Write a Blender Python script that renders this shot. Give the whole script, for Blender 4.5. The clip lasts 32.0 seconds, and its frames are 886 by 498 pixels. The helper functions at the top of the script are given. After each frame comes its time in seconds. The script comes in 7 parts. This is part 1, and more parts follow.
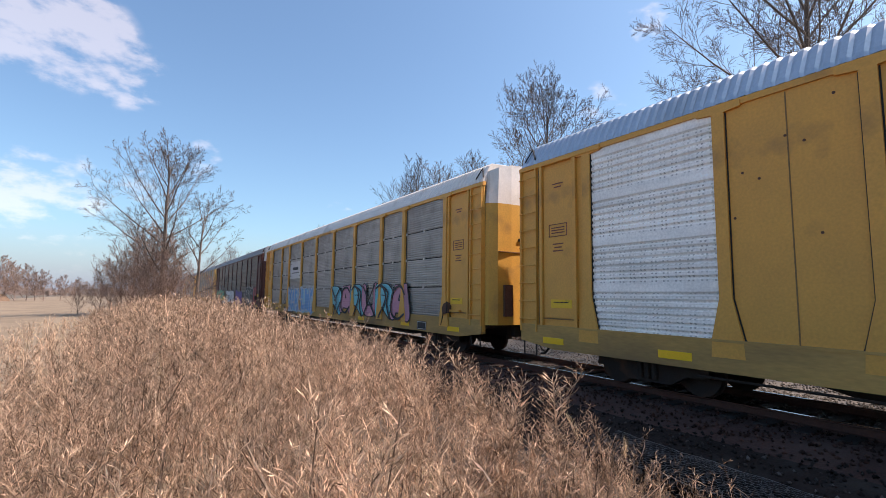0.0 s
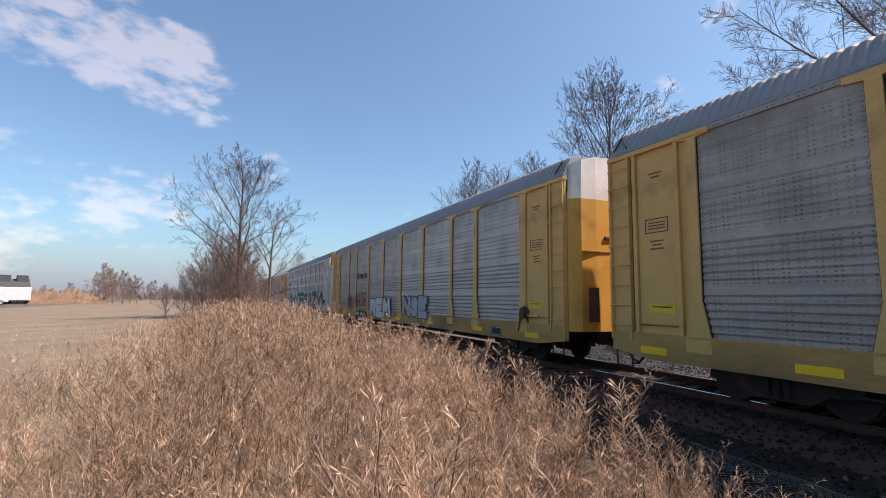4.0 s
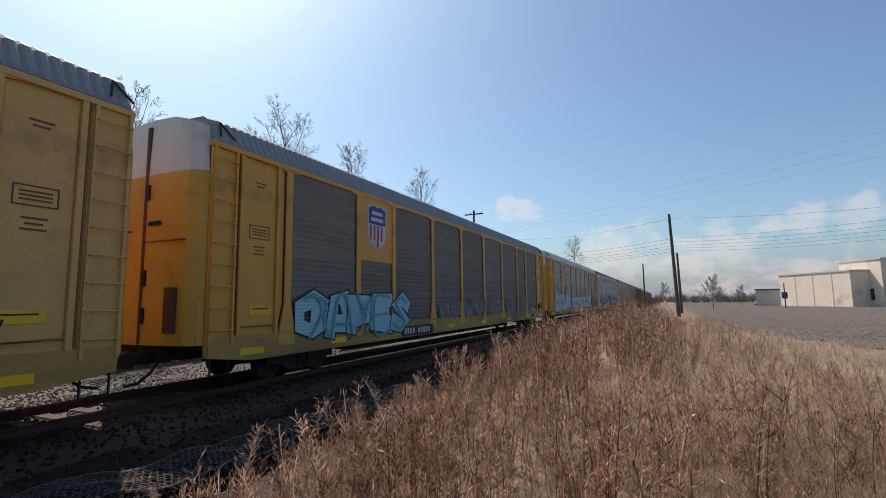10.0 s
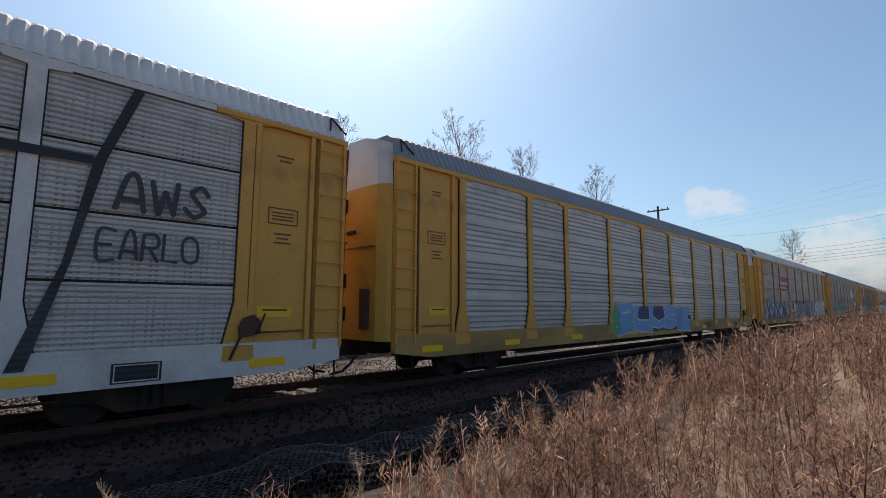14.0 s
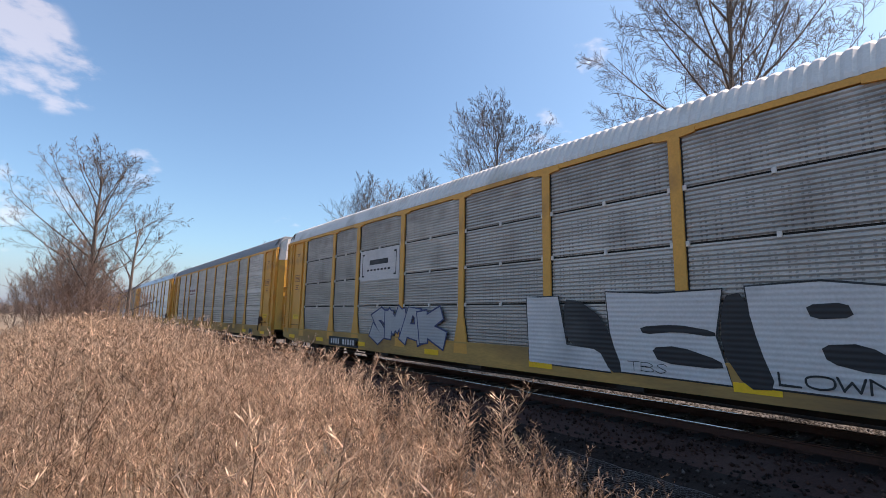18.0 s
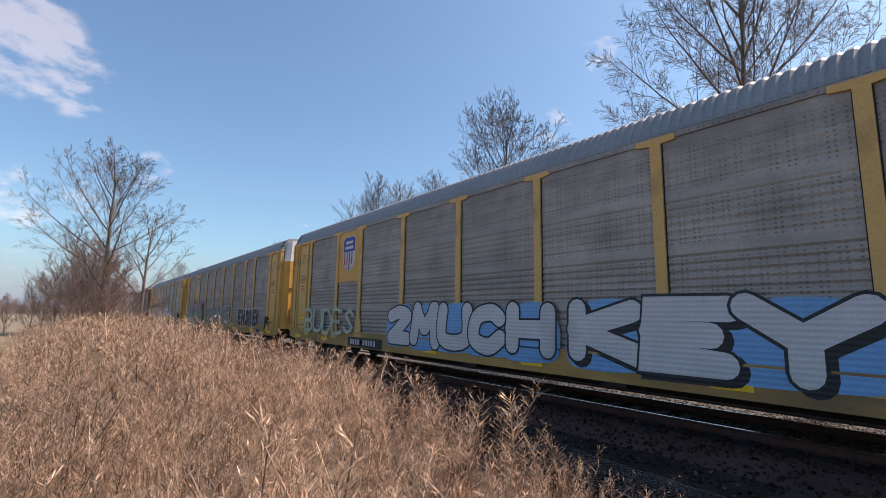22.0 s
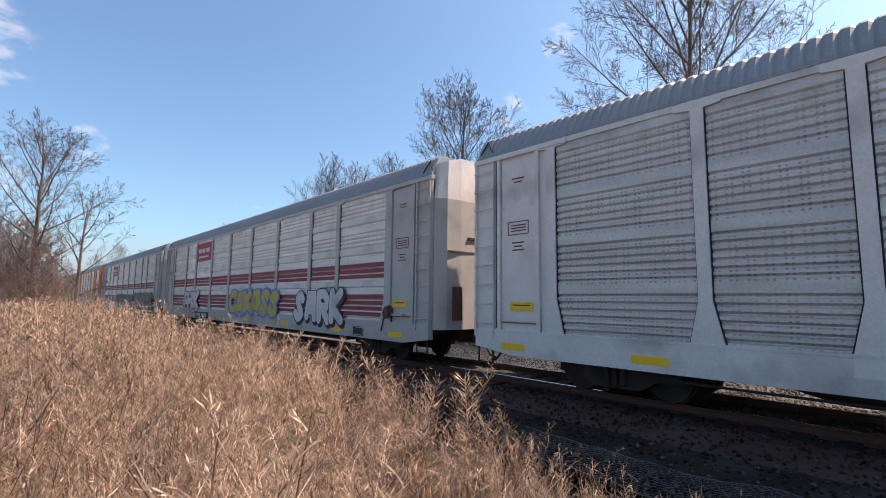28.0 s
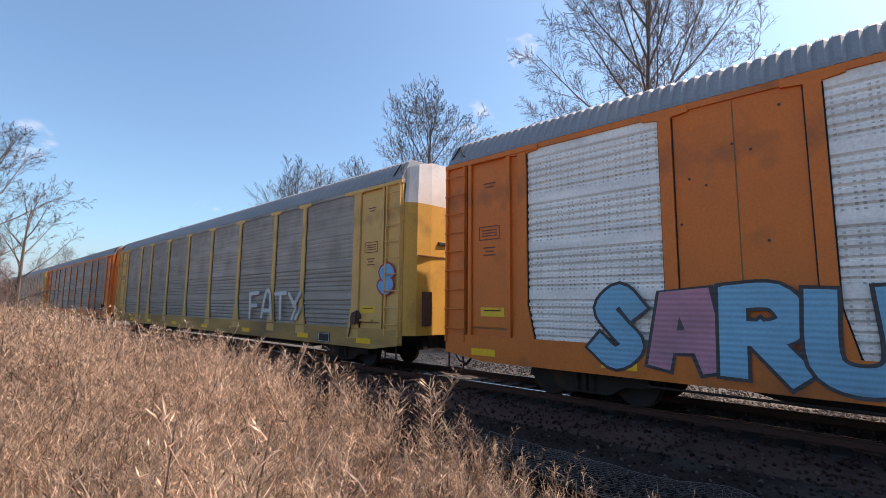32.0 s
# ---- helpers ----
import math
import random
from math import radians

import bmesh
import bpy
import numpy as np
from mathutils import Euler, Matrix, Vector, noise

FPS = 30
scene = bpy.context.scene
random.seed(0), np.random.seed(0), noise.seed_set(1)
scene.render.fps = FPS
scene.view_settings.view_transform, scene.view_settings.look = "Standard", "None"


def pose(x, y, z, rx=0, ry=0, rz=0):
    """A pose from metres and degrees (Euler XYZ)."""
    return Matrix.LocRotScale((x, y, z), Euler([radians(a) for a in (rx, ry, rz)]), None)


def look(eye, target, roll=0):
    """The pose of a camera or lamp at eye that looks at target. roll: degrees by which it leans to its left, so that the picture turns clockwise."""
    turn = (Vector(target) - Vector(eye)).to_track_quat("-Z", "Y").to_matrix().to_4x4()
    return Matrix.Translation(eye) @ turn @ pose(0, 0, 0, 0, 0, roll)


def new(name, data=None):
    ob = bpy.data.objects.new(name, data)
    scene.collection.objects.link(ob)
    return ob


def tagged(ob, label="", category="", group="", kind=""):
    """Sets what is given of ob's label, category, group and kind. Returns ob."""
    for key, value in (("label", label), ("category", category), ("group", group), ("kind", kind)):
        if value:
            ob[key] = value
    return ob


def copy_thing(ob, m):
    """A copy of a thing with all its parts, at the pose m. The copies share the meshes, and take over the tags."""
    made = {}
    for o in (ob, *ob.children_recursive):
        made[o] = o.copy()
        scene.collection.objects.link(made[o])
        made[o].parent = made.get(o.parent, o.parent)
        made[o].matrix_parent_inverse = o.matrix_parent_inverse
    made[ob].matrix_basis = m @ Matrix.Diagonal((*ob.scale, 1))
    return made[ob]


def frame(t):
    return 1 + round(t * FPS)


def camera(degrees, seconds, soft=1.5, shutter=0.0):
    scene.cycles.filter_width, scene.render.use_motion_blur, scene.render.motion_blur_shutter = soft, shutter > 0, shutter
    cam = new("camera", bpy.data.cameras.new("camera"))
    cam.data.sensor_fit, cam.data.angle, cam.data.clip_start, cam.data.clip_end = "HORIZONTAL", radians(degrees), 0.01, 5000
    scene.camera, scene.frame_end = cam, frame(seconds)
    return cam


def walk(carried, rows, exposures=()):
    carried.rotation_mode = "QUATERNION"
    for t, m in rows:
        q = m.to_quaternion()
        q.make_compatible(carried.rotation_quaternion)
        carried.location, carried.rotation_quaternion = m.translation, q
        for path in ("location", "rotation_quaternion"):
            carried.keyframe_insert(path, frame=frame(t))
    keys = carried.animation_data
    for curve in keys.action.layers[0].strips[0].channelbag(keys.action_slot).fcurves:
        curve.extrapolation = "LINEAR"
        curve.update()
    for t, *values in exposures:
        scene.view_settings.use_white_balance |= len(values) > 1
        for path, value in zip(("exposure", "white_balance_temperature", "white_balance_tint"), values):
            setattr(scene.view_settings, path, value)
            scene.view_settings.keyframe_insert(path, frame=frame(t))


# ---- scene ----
FOV = 87.0
EYE = (0.0, 0.0, 1.75)          # rail top is z = 0
TRACK_X = 9.52
PITCH = 29.2                    # length of a car over its couplers
SPEED = 21.956
J0 = 9.30

PATH = [            # seconds, heading, pitch, roll in degrees
    (0, -32.60, 5.82, -0.81),
    (0.5, -29.80, 5.95, -1.13),
    (1, -27.24, 6.05, -1.21),
    (1.5, -25.27, 6.11, -1.16),
    (2, -23.94, 6.03, -1.23),
    (2.5, -22.86, 6.09, -1.15),
    (4.5, -27.12, 6.38, -0.65),
    (5, -28.84, 6.71, -0.59),
    (5.5, -29.68, 6.87, -0.60),
    (6, -36.68, 6.69, -0.33),
    (6.5, -56.54, 7.16, 0.15),
    (7, -93.74, 8.90, 0.60),
    (7.5, -129.60, 10.55, 1.76),
    (8, -144.10, 10.42, 1.69),
    (8.5, -148.39, 9.25, 1.48),
    (9, -151.08, 8.49, 1.10),
    (9.5, -153.28, 7.44, 0.92),
    (10, -154.62, 6.46, 0.79),
    (10.5, -155.94, 5.52, 0.76),
    (11, -156.95, 5.04, 0.74),
    (11.5, -157.96, 4.69, 0.73),
    (12, -159.00, 4.28, 0.69),
    (12.5, -159.49, 3.90, 0.68),
    (13, -159.41, 3.55, 0.61),
    (13.5, -152.23, 4.57, 0.44),
    (14, -133.54, 6.88, -0.26),
    (14.5, -90.96, 7.25, -0.32),
    (15, -51.28, 8.23, -1.06),
    (15.5, -45.37, 7.76, -0.57),
    (17.5, -39.93, 8.08, -0.85),
    (18, -38.74, 8.22, -0.99),
    (18.5, -38.03, 8.31, -0.95),
    (19, -37.46, 8.11, -1.03),
    (19.5, -36.35, 7.71, -1.01),
    (20, -35.30, 7.53, -1.13),
    (20.5, -35.93, 8.05, -1.08),
    (21, -37.01, 8.24, -0.95),
    (21.5, -37.59, 8.34, -0.88),
    (22, -37.60, 8.19, -0.96),
    (22.5, -37.37, 7.87, -1.01),
    (23, -37.20, 7.73, -0.99),
    (23.5, -36.96, 7.56, -1.02),
    (24, -36.67, 7.49, -0.99),
    (24.5, -36.52, 7.46, -1.05),
    (25, -37.27, 7.46, -1.06),
    (25.5, -40.08, 7.67, -0.88),
    (26, -41.99, 7.52, -0.67),
    (26.5, -42.54, 7.16, -0.64),
    (28.5, -42.90, 6.00, -0.69),
    (29, -41.91, 5.83, -0.81),
    (29.5, -40.19, 5.83, -0.88),
    (30, -40.24, 6.01, -0.94),
    (30.5, -42.26, 6.30, -0.78),
    (31, -44.39, 6.58, -0.70),
    (31.5, -45.95, 6.81, -0.53),
    (32, -47.15, 6.91, -0.61),
]

cam = camera(FOV, 32.0, soft=0.65)
walk(cam, [(t, pose(*EYE, 90 + p, r, y)) for t, y, p, r in PATH],
     exposures=[(t, s, 8500 if 6.4 < t < 7.6 else 7750, 32 if 6.4 < t < 7.6 else 28) for t, s in ((0, 0.63), (1, 0.64), (2.5, 0.56), (5, 0.42), (6, 0.63), (6.5, 0.68), (7.0, 0.84), (7.3, 0.7), (8, 0.04), (9, -0.06), (13, -0.08), (14.2, -0.04), (15, -0.06), (15.5, 0.12), (17.5, 0.58), (21, 0.6), (22, 0.45), (23, 0.52), (24, 0.62), (32, 0.66))])

# ---- sky, sun, exposure ----
SUN_AZ, SUN_EL = -119.0, 52.0    # degrees left of +y, above the horizon
world = bpy.data.worlds.new("sky")
scene.world = world
world.use_nodes = True


def build_sky():
    """Clear sky with a pale haze low down and scattered small clouds."""
    nt = world.node_tree
    nt.nodes.clear()
    N, L = nt.nodes.new, nt.links.new

    def math_node(op, a, b=None, c=None):
        n = N("ShaderNodeMath")
        n.operation = op
        for i, v in enumerate((a, b, c)):
            if v is None:
                continue
            if isinstance(v, (int, float)):
                n.inputs[i].default_value = v
            else:
                L(v, n.inputs[i])
        return n.outputs[0]

    def blend(fac, a, b):
        n = N("ShaderNodeMix")
        n.data_type = "RGBA"
        L(fac, n.inputs[0])
        for v, s in ((a, n.inputs[6]), (b, n.inputs[7])):
            if isinstance(v, tuple):
                s.default_value = (*v, 1)
            else:
                L(v, s)
        return n.outputs[2]

    out, bg, sky = N("ShaderNodeOutputWorld"), N("ShaderNodeBackground"), N("ShaderNodeTexSky")
    sky.sky_type, sky.sun_disc = "NISHITA", False
    sky.sun_elevation, sky.sun_rotation = radians(SUN_EL), radians(-SUN_AZ)
    sky.air_density, sky.dust_density, sky.ozone_density, sky.altitude = 1.0, 2.0, 1.8, 100
    tc, sep = N("ShaderNodeTexCoord"), N("ShaderNodeSeparateXYZ")
    L(tc.outputs["Generated"], sep.inputs[0])
    x, y, z = sep.outputs
    cl = N("ShaderNodeTexNoise")
    cl.inputs["Scale"].default_value, cl.inputs["Detail"].default_value, cl.inputs["Roughness"].default_value = 5.0, 8, 0.6
    lump = N("ShaderNodeMapping")
    lump.inputs["Scale"].default_value = (1.0, 1.0, 2.0)
    L(tc.outputs["Generated"], lump.inputs["Vector"])
    L(lump.outputs[0], cl.inputs["Vector"])
    cover = None
    for az, el, r, w in CLOUDS:
        c = (-math.sin(radians(az)) * math.cos(radians(el)), math.cos(radians(az)) * math.cos(radians(el)), math.sin(radians(el)))
        dot = math_node("ADD", math_node("ADD", math_node("MULTIPLY", x, c[0]), math_node("MULTIPLY", y, c[1])), math_node("MULTIPLY", z, c[2]))
        m = N("ShaderNodeMapRange")
        m.interpolation_type = "SMOOTHSTEP"
        m.inputs[1].default_value, m.inputs[2].default_value, m.inputs[4].default_value = math.cos(radians(r)), 1.0, w
        L(dot, m.inputs[0])
        cover = m.outputs[0] if cover is None else math_node("MAXIMUM", cover, m.outputs[0])
    dens = N("ShaderNodeMapRange")
    dens.interpolation_type = "SMOOTHSTEP"
    dens.inputs[1].default_value, dens.inputs[2].default_value = 0.82, 1.45
    puff = N("ShaderNodeTexNoise")
    puff.inputs["Scale"].default_value, puff.inputs["Detail"].default_value = 26.0, 6
    L(lump.outputs[0], puff.inputs["Vector"])
    rag = math_node("ADD", math_node("MULTIPLY_ADD", cl.outputs[0], 3.4, -1.2), math_node("MULTIPLY_ADD", puff.outputs[0], 1.3, -0.65))
    L(math_node("ADD", rag, cover), dens.inputs[0])
    haze = N("ShaderNodeMapRange")
    haze.interpolation_type = "SMOOTHSTEP"
    haze.inputs[1].default_value, haze.inputs[2].default_value, haze.inputs[3].default_value, haze.inputs[4].default_value = 0.0, 0.14, 0.6, 0.0
    L(z, haze.inputs[0])
    tint = N("ShaderNodeMix")
    tint.data_type, tint.blend_type = "RGBA", "MULTIPLY"
    tint.inputs[0].default_value = 1.0
    L(sky.outputs[0], tint.inputs[6])
    tint.inputs[7].default_value = (0.64, 1.01, 1.13, 1)
    col = blend(haze.outputs[0], tint.outputs[2], (2.35, 3.0, 4.2))
    lit, half_sky = N("ShaderNodeMix"), N("ShaderNodeMix")
    lit.data_type = half_sky.data_type = "RGBA"
    half_sky.blend_type, lit.blend_type = "MULTIPLY", "ADD"
    half_sky.inputs[0].default_value = lit.inputs[0].default_value = 1.0
    L(col, half_sky.inputs[6])
    half_sky.inputs[7].default_value = (0.75, 0.7, 0.65, 1)
    L(half_sky.outputs[2], lit.inputs[6])
    lit.inputs[7].default_value = (2.15, 2.2, 2.35, 1)
    col = blend(math_node("MULTIPLY", dens.outputs[0], math_node("MINIMUM", math_node("MULTIPLY", cover, 6.0), 0.9)), col, lit.outputs[2])
    bg.inputs["Strength"].default_value = 0.138
    L(col, bg.inputs[0])
    L(bg.outputs[0], out.inputs[0])


# bearing, height, reach and weight of the clouds
CLOUDS = [(19, 25, 8, 0.66), (12, 24.5, 7.0, 0.66), (7, 23.5, 5.5, 0.56), (3, 21.6, 4.0, 0.40), (18, 11, 7, 0.60), (12, 10.4, 6.5, 0.60), (6, 9.8, 5, 0.56), (2, 9.4, 4.5, 0.50),
          (16, 5, 7, 0.40), (9, 6, 6, 0.40), (-4.5, 14.5, 2.6, 0.34), (-20, 9.9, 2, 0.36), (-57.0, 29.6, 2.8, 0.56), (-55.5, 31.5, 3.0, 0.36), (-52.3, 21.3, 3.8, 0.60), (-49.5, 20.3, 2.5, 0.54),
          (-162.8, 11.0, 2.2, 0.66), (-164.6, 10.9, 2.0, 0.62), (-166.3, 10.5, 1.7, 0.56)]
CLOUDS += [(-171.5 - 3.6 * k, 6.0 + 0.22 * k, 3.3, 0.74 + 0.10 * math.sin(k * 2.1)) for k in range(13)]
CLOUDS += [(-170 - 6.0 * k, 2.6, 5.5, 0.66) for k in range(8)]
build_sky()
sun = new("sun", bpy.data.lights.new("sun", "SUN"))
sun.data.energy, sun.data.angle, sun.data.color = 4.35, radians(0.6), (1.0, 0.95, 0.87)
a, e = radians(SUN_AZ), radians(SUN_EL)
sun.matrix_basis = look((0, 0, 60), (math.sin(a) * math.cos(e), -math.cos(a) * math.cos(e), 60 - math.sin(e)))

# ---- materials ----


def mat(name, color, rough=0.7, metal=0.0, scale=3.0, vary=0.25, grain=60.0, bump=0.15, dirt=0.0, dirt_color=(0.12, 0.08, 0.05), stretch=(1, 1, 1), per_object=0.0):
    """Paint, metal, soil: a base colour that varies at two scales, with fine relief and dirt patches."""
    m = bpy.data.materials.new(name)
    m.use_nodes = True
    nt = m.node_tree
    N, L = nt.nodes.new, nt.links.new
    bsdf = nt.nodes["Principled BSDF"]
    bsdf.inputs["Metallic"].default_value = metal
    tc, mp = N("ShaderNodeTexCoord"), N("ShaderNodeMapping")
    mp.inputs["Scale"].default_value = stretch
    L(tc.outputs["Object"], mp.inputs["Vector"])
    big, fine = N("ShaderNodeTexNoise"), N("ShaderNodeTexNoise")
    big.inputs["Scale"].default_value, big.inputs["Detail"].default_value = scale, 5
    fine.inputs["Scale"].default_value, fine.inputs["Detail"].default_value = grain, 3
    L(mp.outputs[0], big.inputs["Vector"])
    L(mp.outputs[0], fine.inputs["Vector"])
    add = N("ShaderNodeMath")
    add.operation = "ADD"
    L(big.outputs[0], add.inputs[0])
    L(fine.outputs[0], add.inputs[1])
    rng = N("ShaderNodeMapRange")
    rng.inputs[1].default_value, rng.inputs[2].default_value = 0.6, 1.4
    rng.inputs[3].default_value, rng.inputs[4].default_value = 1 - vary, 1 + vary
    L(add.outputs[0], rng.inputs[0])
    hsv = N("ShaderNodeHueSaturation")
    hsv.inputs["Color"].default_value = (*color, 1)
    value = rng.outputs[0]
    if per_object:
        oi, mul = N("ShaderNodeObjectInfo"), N("ShaderNodeMapRange")
        mul.inputs[3].default_value, mul.inputs[4].default_value = 1 - per_object, 1 + per_object
        L(oi.outputs["Random"], mul.inputs[0])
        both = N("ShaderNodeMath")
        both.operation = "MULTIPLY"
        L(value, both.inputs[0])
        L(mul.outputs[0], both.inputs[1])
        value = both.outputs[0]
    L(value, hsv.inputs["Value"])
    col = hsv.outputs[0]
    if dirt:
        dn, dr, mix = N("ShaderNodeTexNoise"), N("ShaderNodeMapRange"), N("ShaderNodeMix")
        dn.inputs["Scale"].default_value, dn.inputs["Detail"].default_value = scale * 0.7, 8
        L(mp.outputs[0], dn.inputs["Vector"])
        dr.inputs[1].default_value, dr.inputs[2].default_value = 0.62 - dirt * 0.3, 0.8
        L(dn.outputs[0], dr.inputs[0])
        mix.data_type = "RGBA"
        mix.inputs[7].default_value = (*dirt_color, 1)
        L(dr.outputs[0], mix.inputs[0])
        L(col, mix.inputs[6])
        col = mix.outputs[2]
    L(col, bsdf.inputs["Base Color"])
    rr = N("ShaderNodeMapRange")
    rr.inputs[3].default_value, rr.inputs[4].default_value = max(0.05, rough - 0.12), min(1, rough + 0.12)
    L(big.outputs[0], rr.inputs[0])
    L(rr.outputs[0], bsdf.inputs["Roughness"])
    if bump:
        b = N("ShaderNodeBump")
        b.inputs["Strength"].default_value, b.inputs["Distance"].default_value = bump, 0.02
        L(fine.outputs[0], b.inputs["Height"])
        L(b.outputs[0], bsdf.inputs["Normal"])
    return m


YELLOW = mat("yellow_paint", (0.70, 0.325, 0.06), 0.55, 0, 1.2, 0.14, 25, 0.05, 0.16, (0.20, 0.10, 0.045))
OLD_YELLOW = mat("faded_yellow_paint", (0.66, 0.372, 0.118), 0.6, 0, 1.2, 0.16, 25, 0.05, 0.2, (0.22, 0.12, 0.05))
DOOR_YELLOW = mat("door_yellow_paint", (0.64, 0.335, 0.058), 0.55, 0, 1.2, 0.16, 25, 0.05, 0.22, (0.22, 0.12, 0.05))
BROWN = mat("boxcar_red_paint", (0.115, 0.035, 0.028), 0.6, 0, 1.2, 0.2, 25, 0.05, 0.3, (0.07, 0.045, 0.035))
SILVER = mat("silver_white_paint", (0.64, 0.60, 0.565), 0.5, 0, 1.2, 0.14, 25, 0.05, 0.3, (0.25, 0.22, 0.2))
ORANGE = mat("orange_paint", (0.72, 0.165, 0.02), 0.55, 0, 1.2, 0.15, 25, 0.05, 0.25, (0.14, 0.06, 0.03))
GREYPAINT = mat("dull_grey_paint", (0.42, 0.395, 0.37), 0.55, 0, 1.2, 0.14, 25, 0.05, 0.3, (0.25, 0.22, 0.2))
GRIMY_SILL = mat("grimy_yellow_sill", (0.50, 0.27, 0.075), 0.65, 0, 1.0, 0.22, 18, 0.08, 0.62, (0.12, 0.075, 0.045), (1, 0.35, 1.6))
WHITE = mat("dull_white_paint", (0.66, 0.62, 0.58), 0.55, 0, 1.2, 0.12, 25, 0.05, 0.3, (0.3, 0.26, 0.2))
ROOF = mat("galvanised_roof", (0.25, 0.255, 0.265), 0.6, 0.2, 0.8, 0.18, 20, 0.05, 0.2, (0.3, 0.28, 0.27))
BLACK = mat("black_rubber_paint_and_shade", (0.012, 0.012, 0.013), 0.7, 0, 3, 0.3, 40, 0.1)
STEEL = mat("dark_rusty_steel", (0.032, 0.025, 0.022), 0.75, 0.2, 4, 0.35, 50, 0.2, 0.3, (0.1, 0.045, 0.025))
RAIL = mat("worn_rail_steel", (0.26, 0.235, 0.22), 0.13, 1.0, 4, 0.15, 60, 0.05)
NETTING = mat("dull_galvanised_wire", (0.19, 0.19, 0.195), 0.55, 0.3, 6, 0.25, 60, 0.05)
RAIL_SIDE = mat("rusty_rail_side", (0.10, 0.042, 0.03), 0.85, 0.1, 3, 0.3, 40, 0.2)
PLACARD = mat("yellow_placard", (0.82, 0.47, 0.02), 0.5, 0, 4, 0.1, 40, 0.02, 0.1)
REFLECT = mat("yellow_reflector", (0.95, 0.52, 0.015), 0.4, 0, 4, 0.1, 40, 0.02)
GROUND = mat("dry_ground", (0.228, 0.178, 0.128), 0.95, 0, 0.35, 0.38, 9, 0.4)
# near-side ballast tone, darkened to carry the shade of the train
SHADE_TONED_CINDER = mat("shade_toned_cinder", (0.031, 0.0205, 0.0175), 0.95, 0, 1.1, 0.45, 26, 0.9, 0.25, (0.082, 0.068, 0.058))
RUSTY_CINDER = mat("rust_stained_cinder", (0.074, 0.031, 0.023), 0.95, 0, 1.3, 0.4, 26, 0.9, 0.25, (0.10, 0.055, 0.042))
SHADE_TONED_CINDER.node_tree.nodes["Principled BSDF"].inputs["Specular IOR Level"].default_value = 0.15
STAIN = mat("rust_streak_and_shade", (0.22, 0.12, 0.05), 0.8, 0, 3, 0.3, 30, 0.1)
RUST = mat("rusty_casting", (0.11, 0.05, 0.035), 0.85, 0.1, 6, 0.35, 50, 0.3)
BALLAST = mat("crushed_stone", (0.10, 0.09, 0.082), 0.95, 0, 1.5, 0.35, 26, 0.9)
ROOF_BRIGHT = mat("bright_galvanised_roof", (0.55, 0.57, 0.6), 0.35, 0.85, 0.8, 0.12, 20, 0.03, 0.1, (0.4, 0.4, 0.4))
BARK = mat("grey_bark", (0.125, 0.098, 0.082), 0.9, 0, 2, 0.25, 30, 0.3)
# paler than the nearer bark: distance haze mixed into the twig colour
FARWOOD = mat("hazed_grey_brown_twigs", (0.30, 0.235, 0.205), 0.9, 0, 0.1, 0.3, 3, 0.1)
VINE = mat("reddish_twigs", (0.23, 0.155, 0.125), 0.9, 0, 2, 0.25, 30, 0.2)



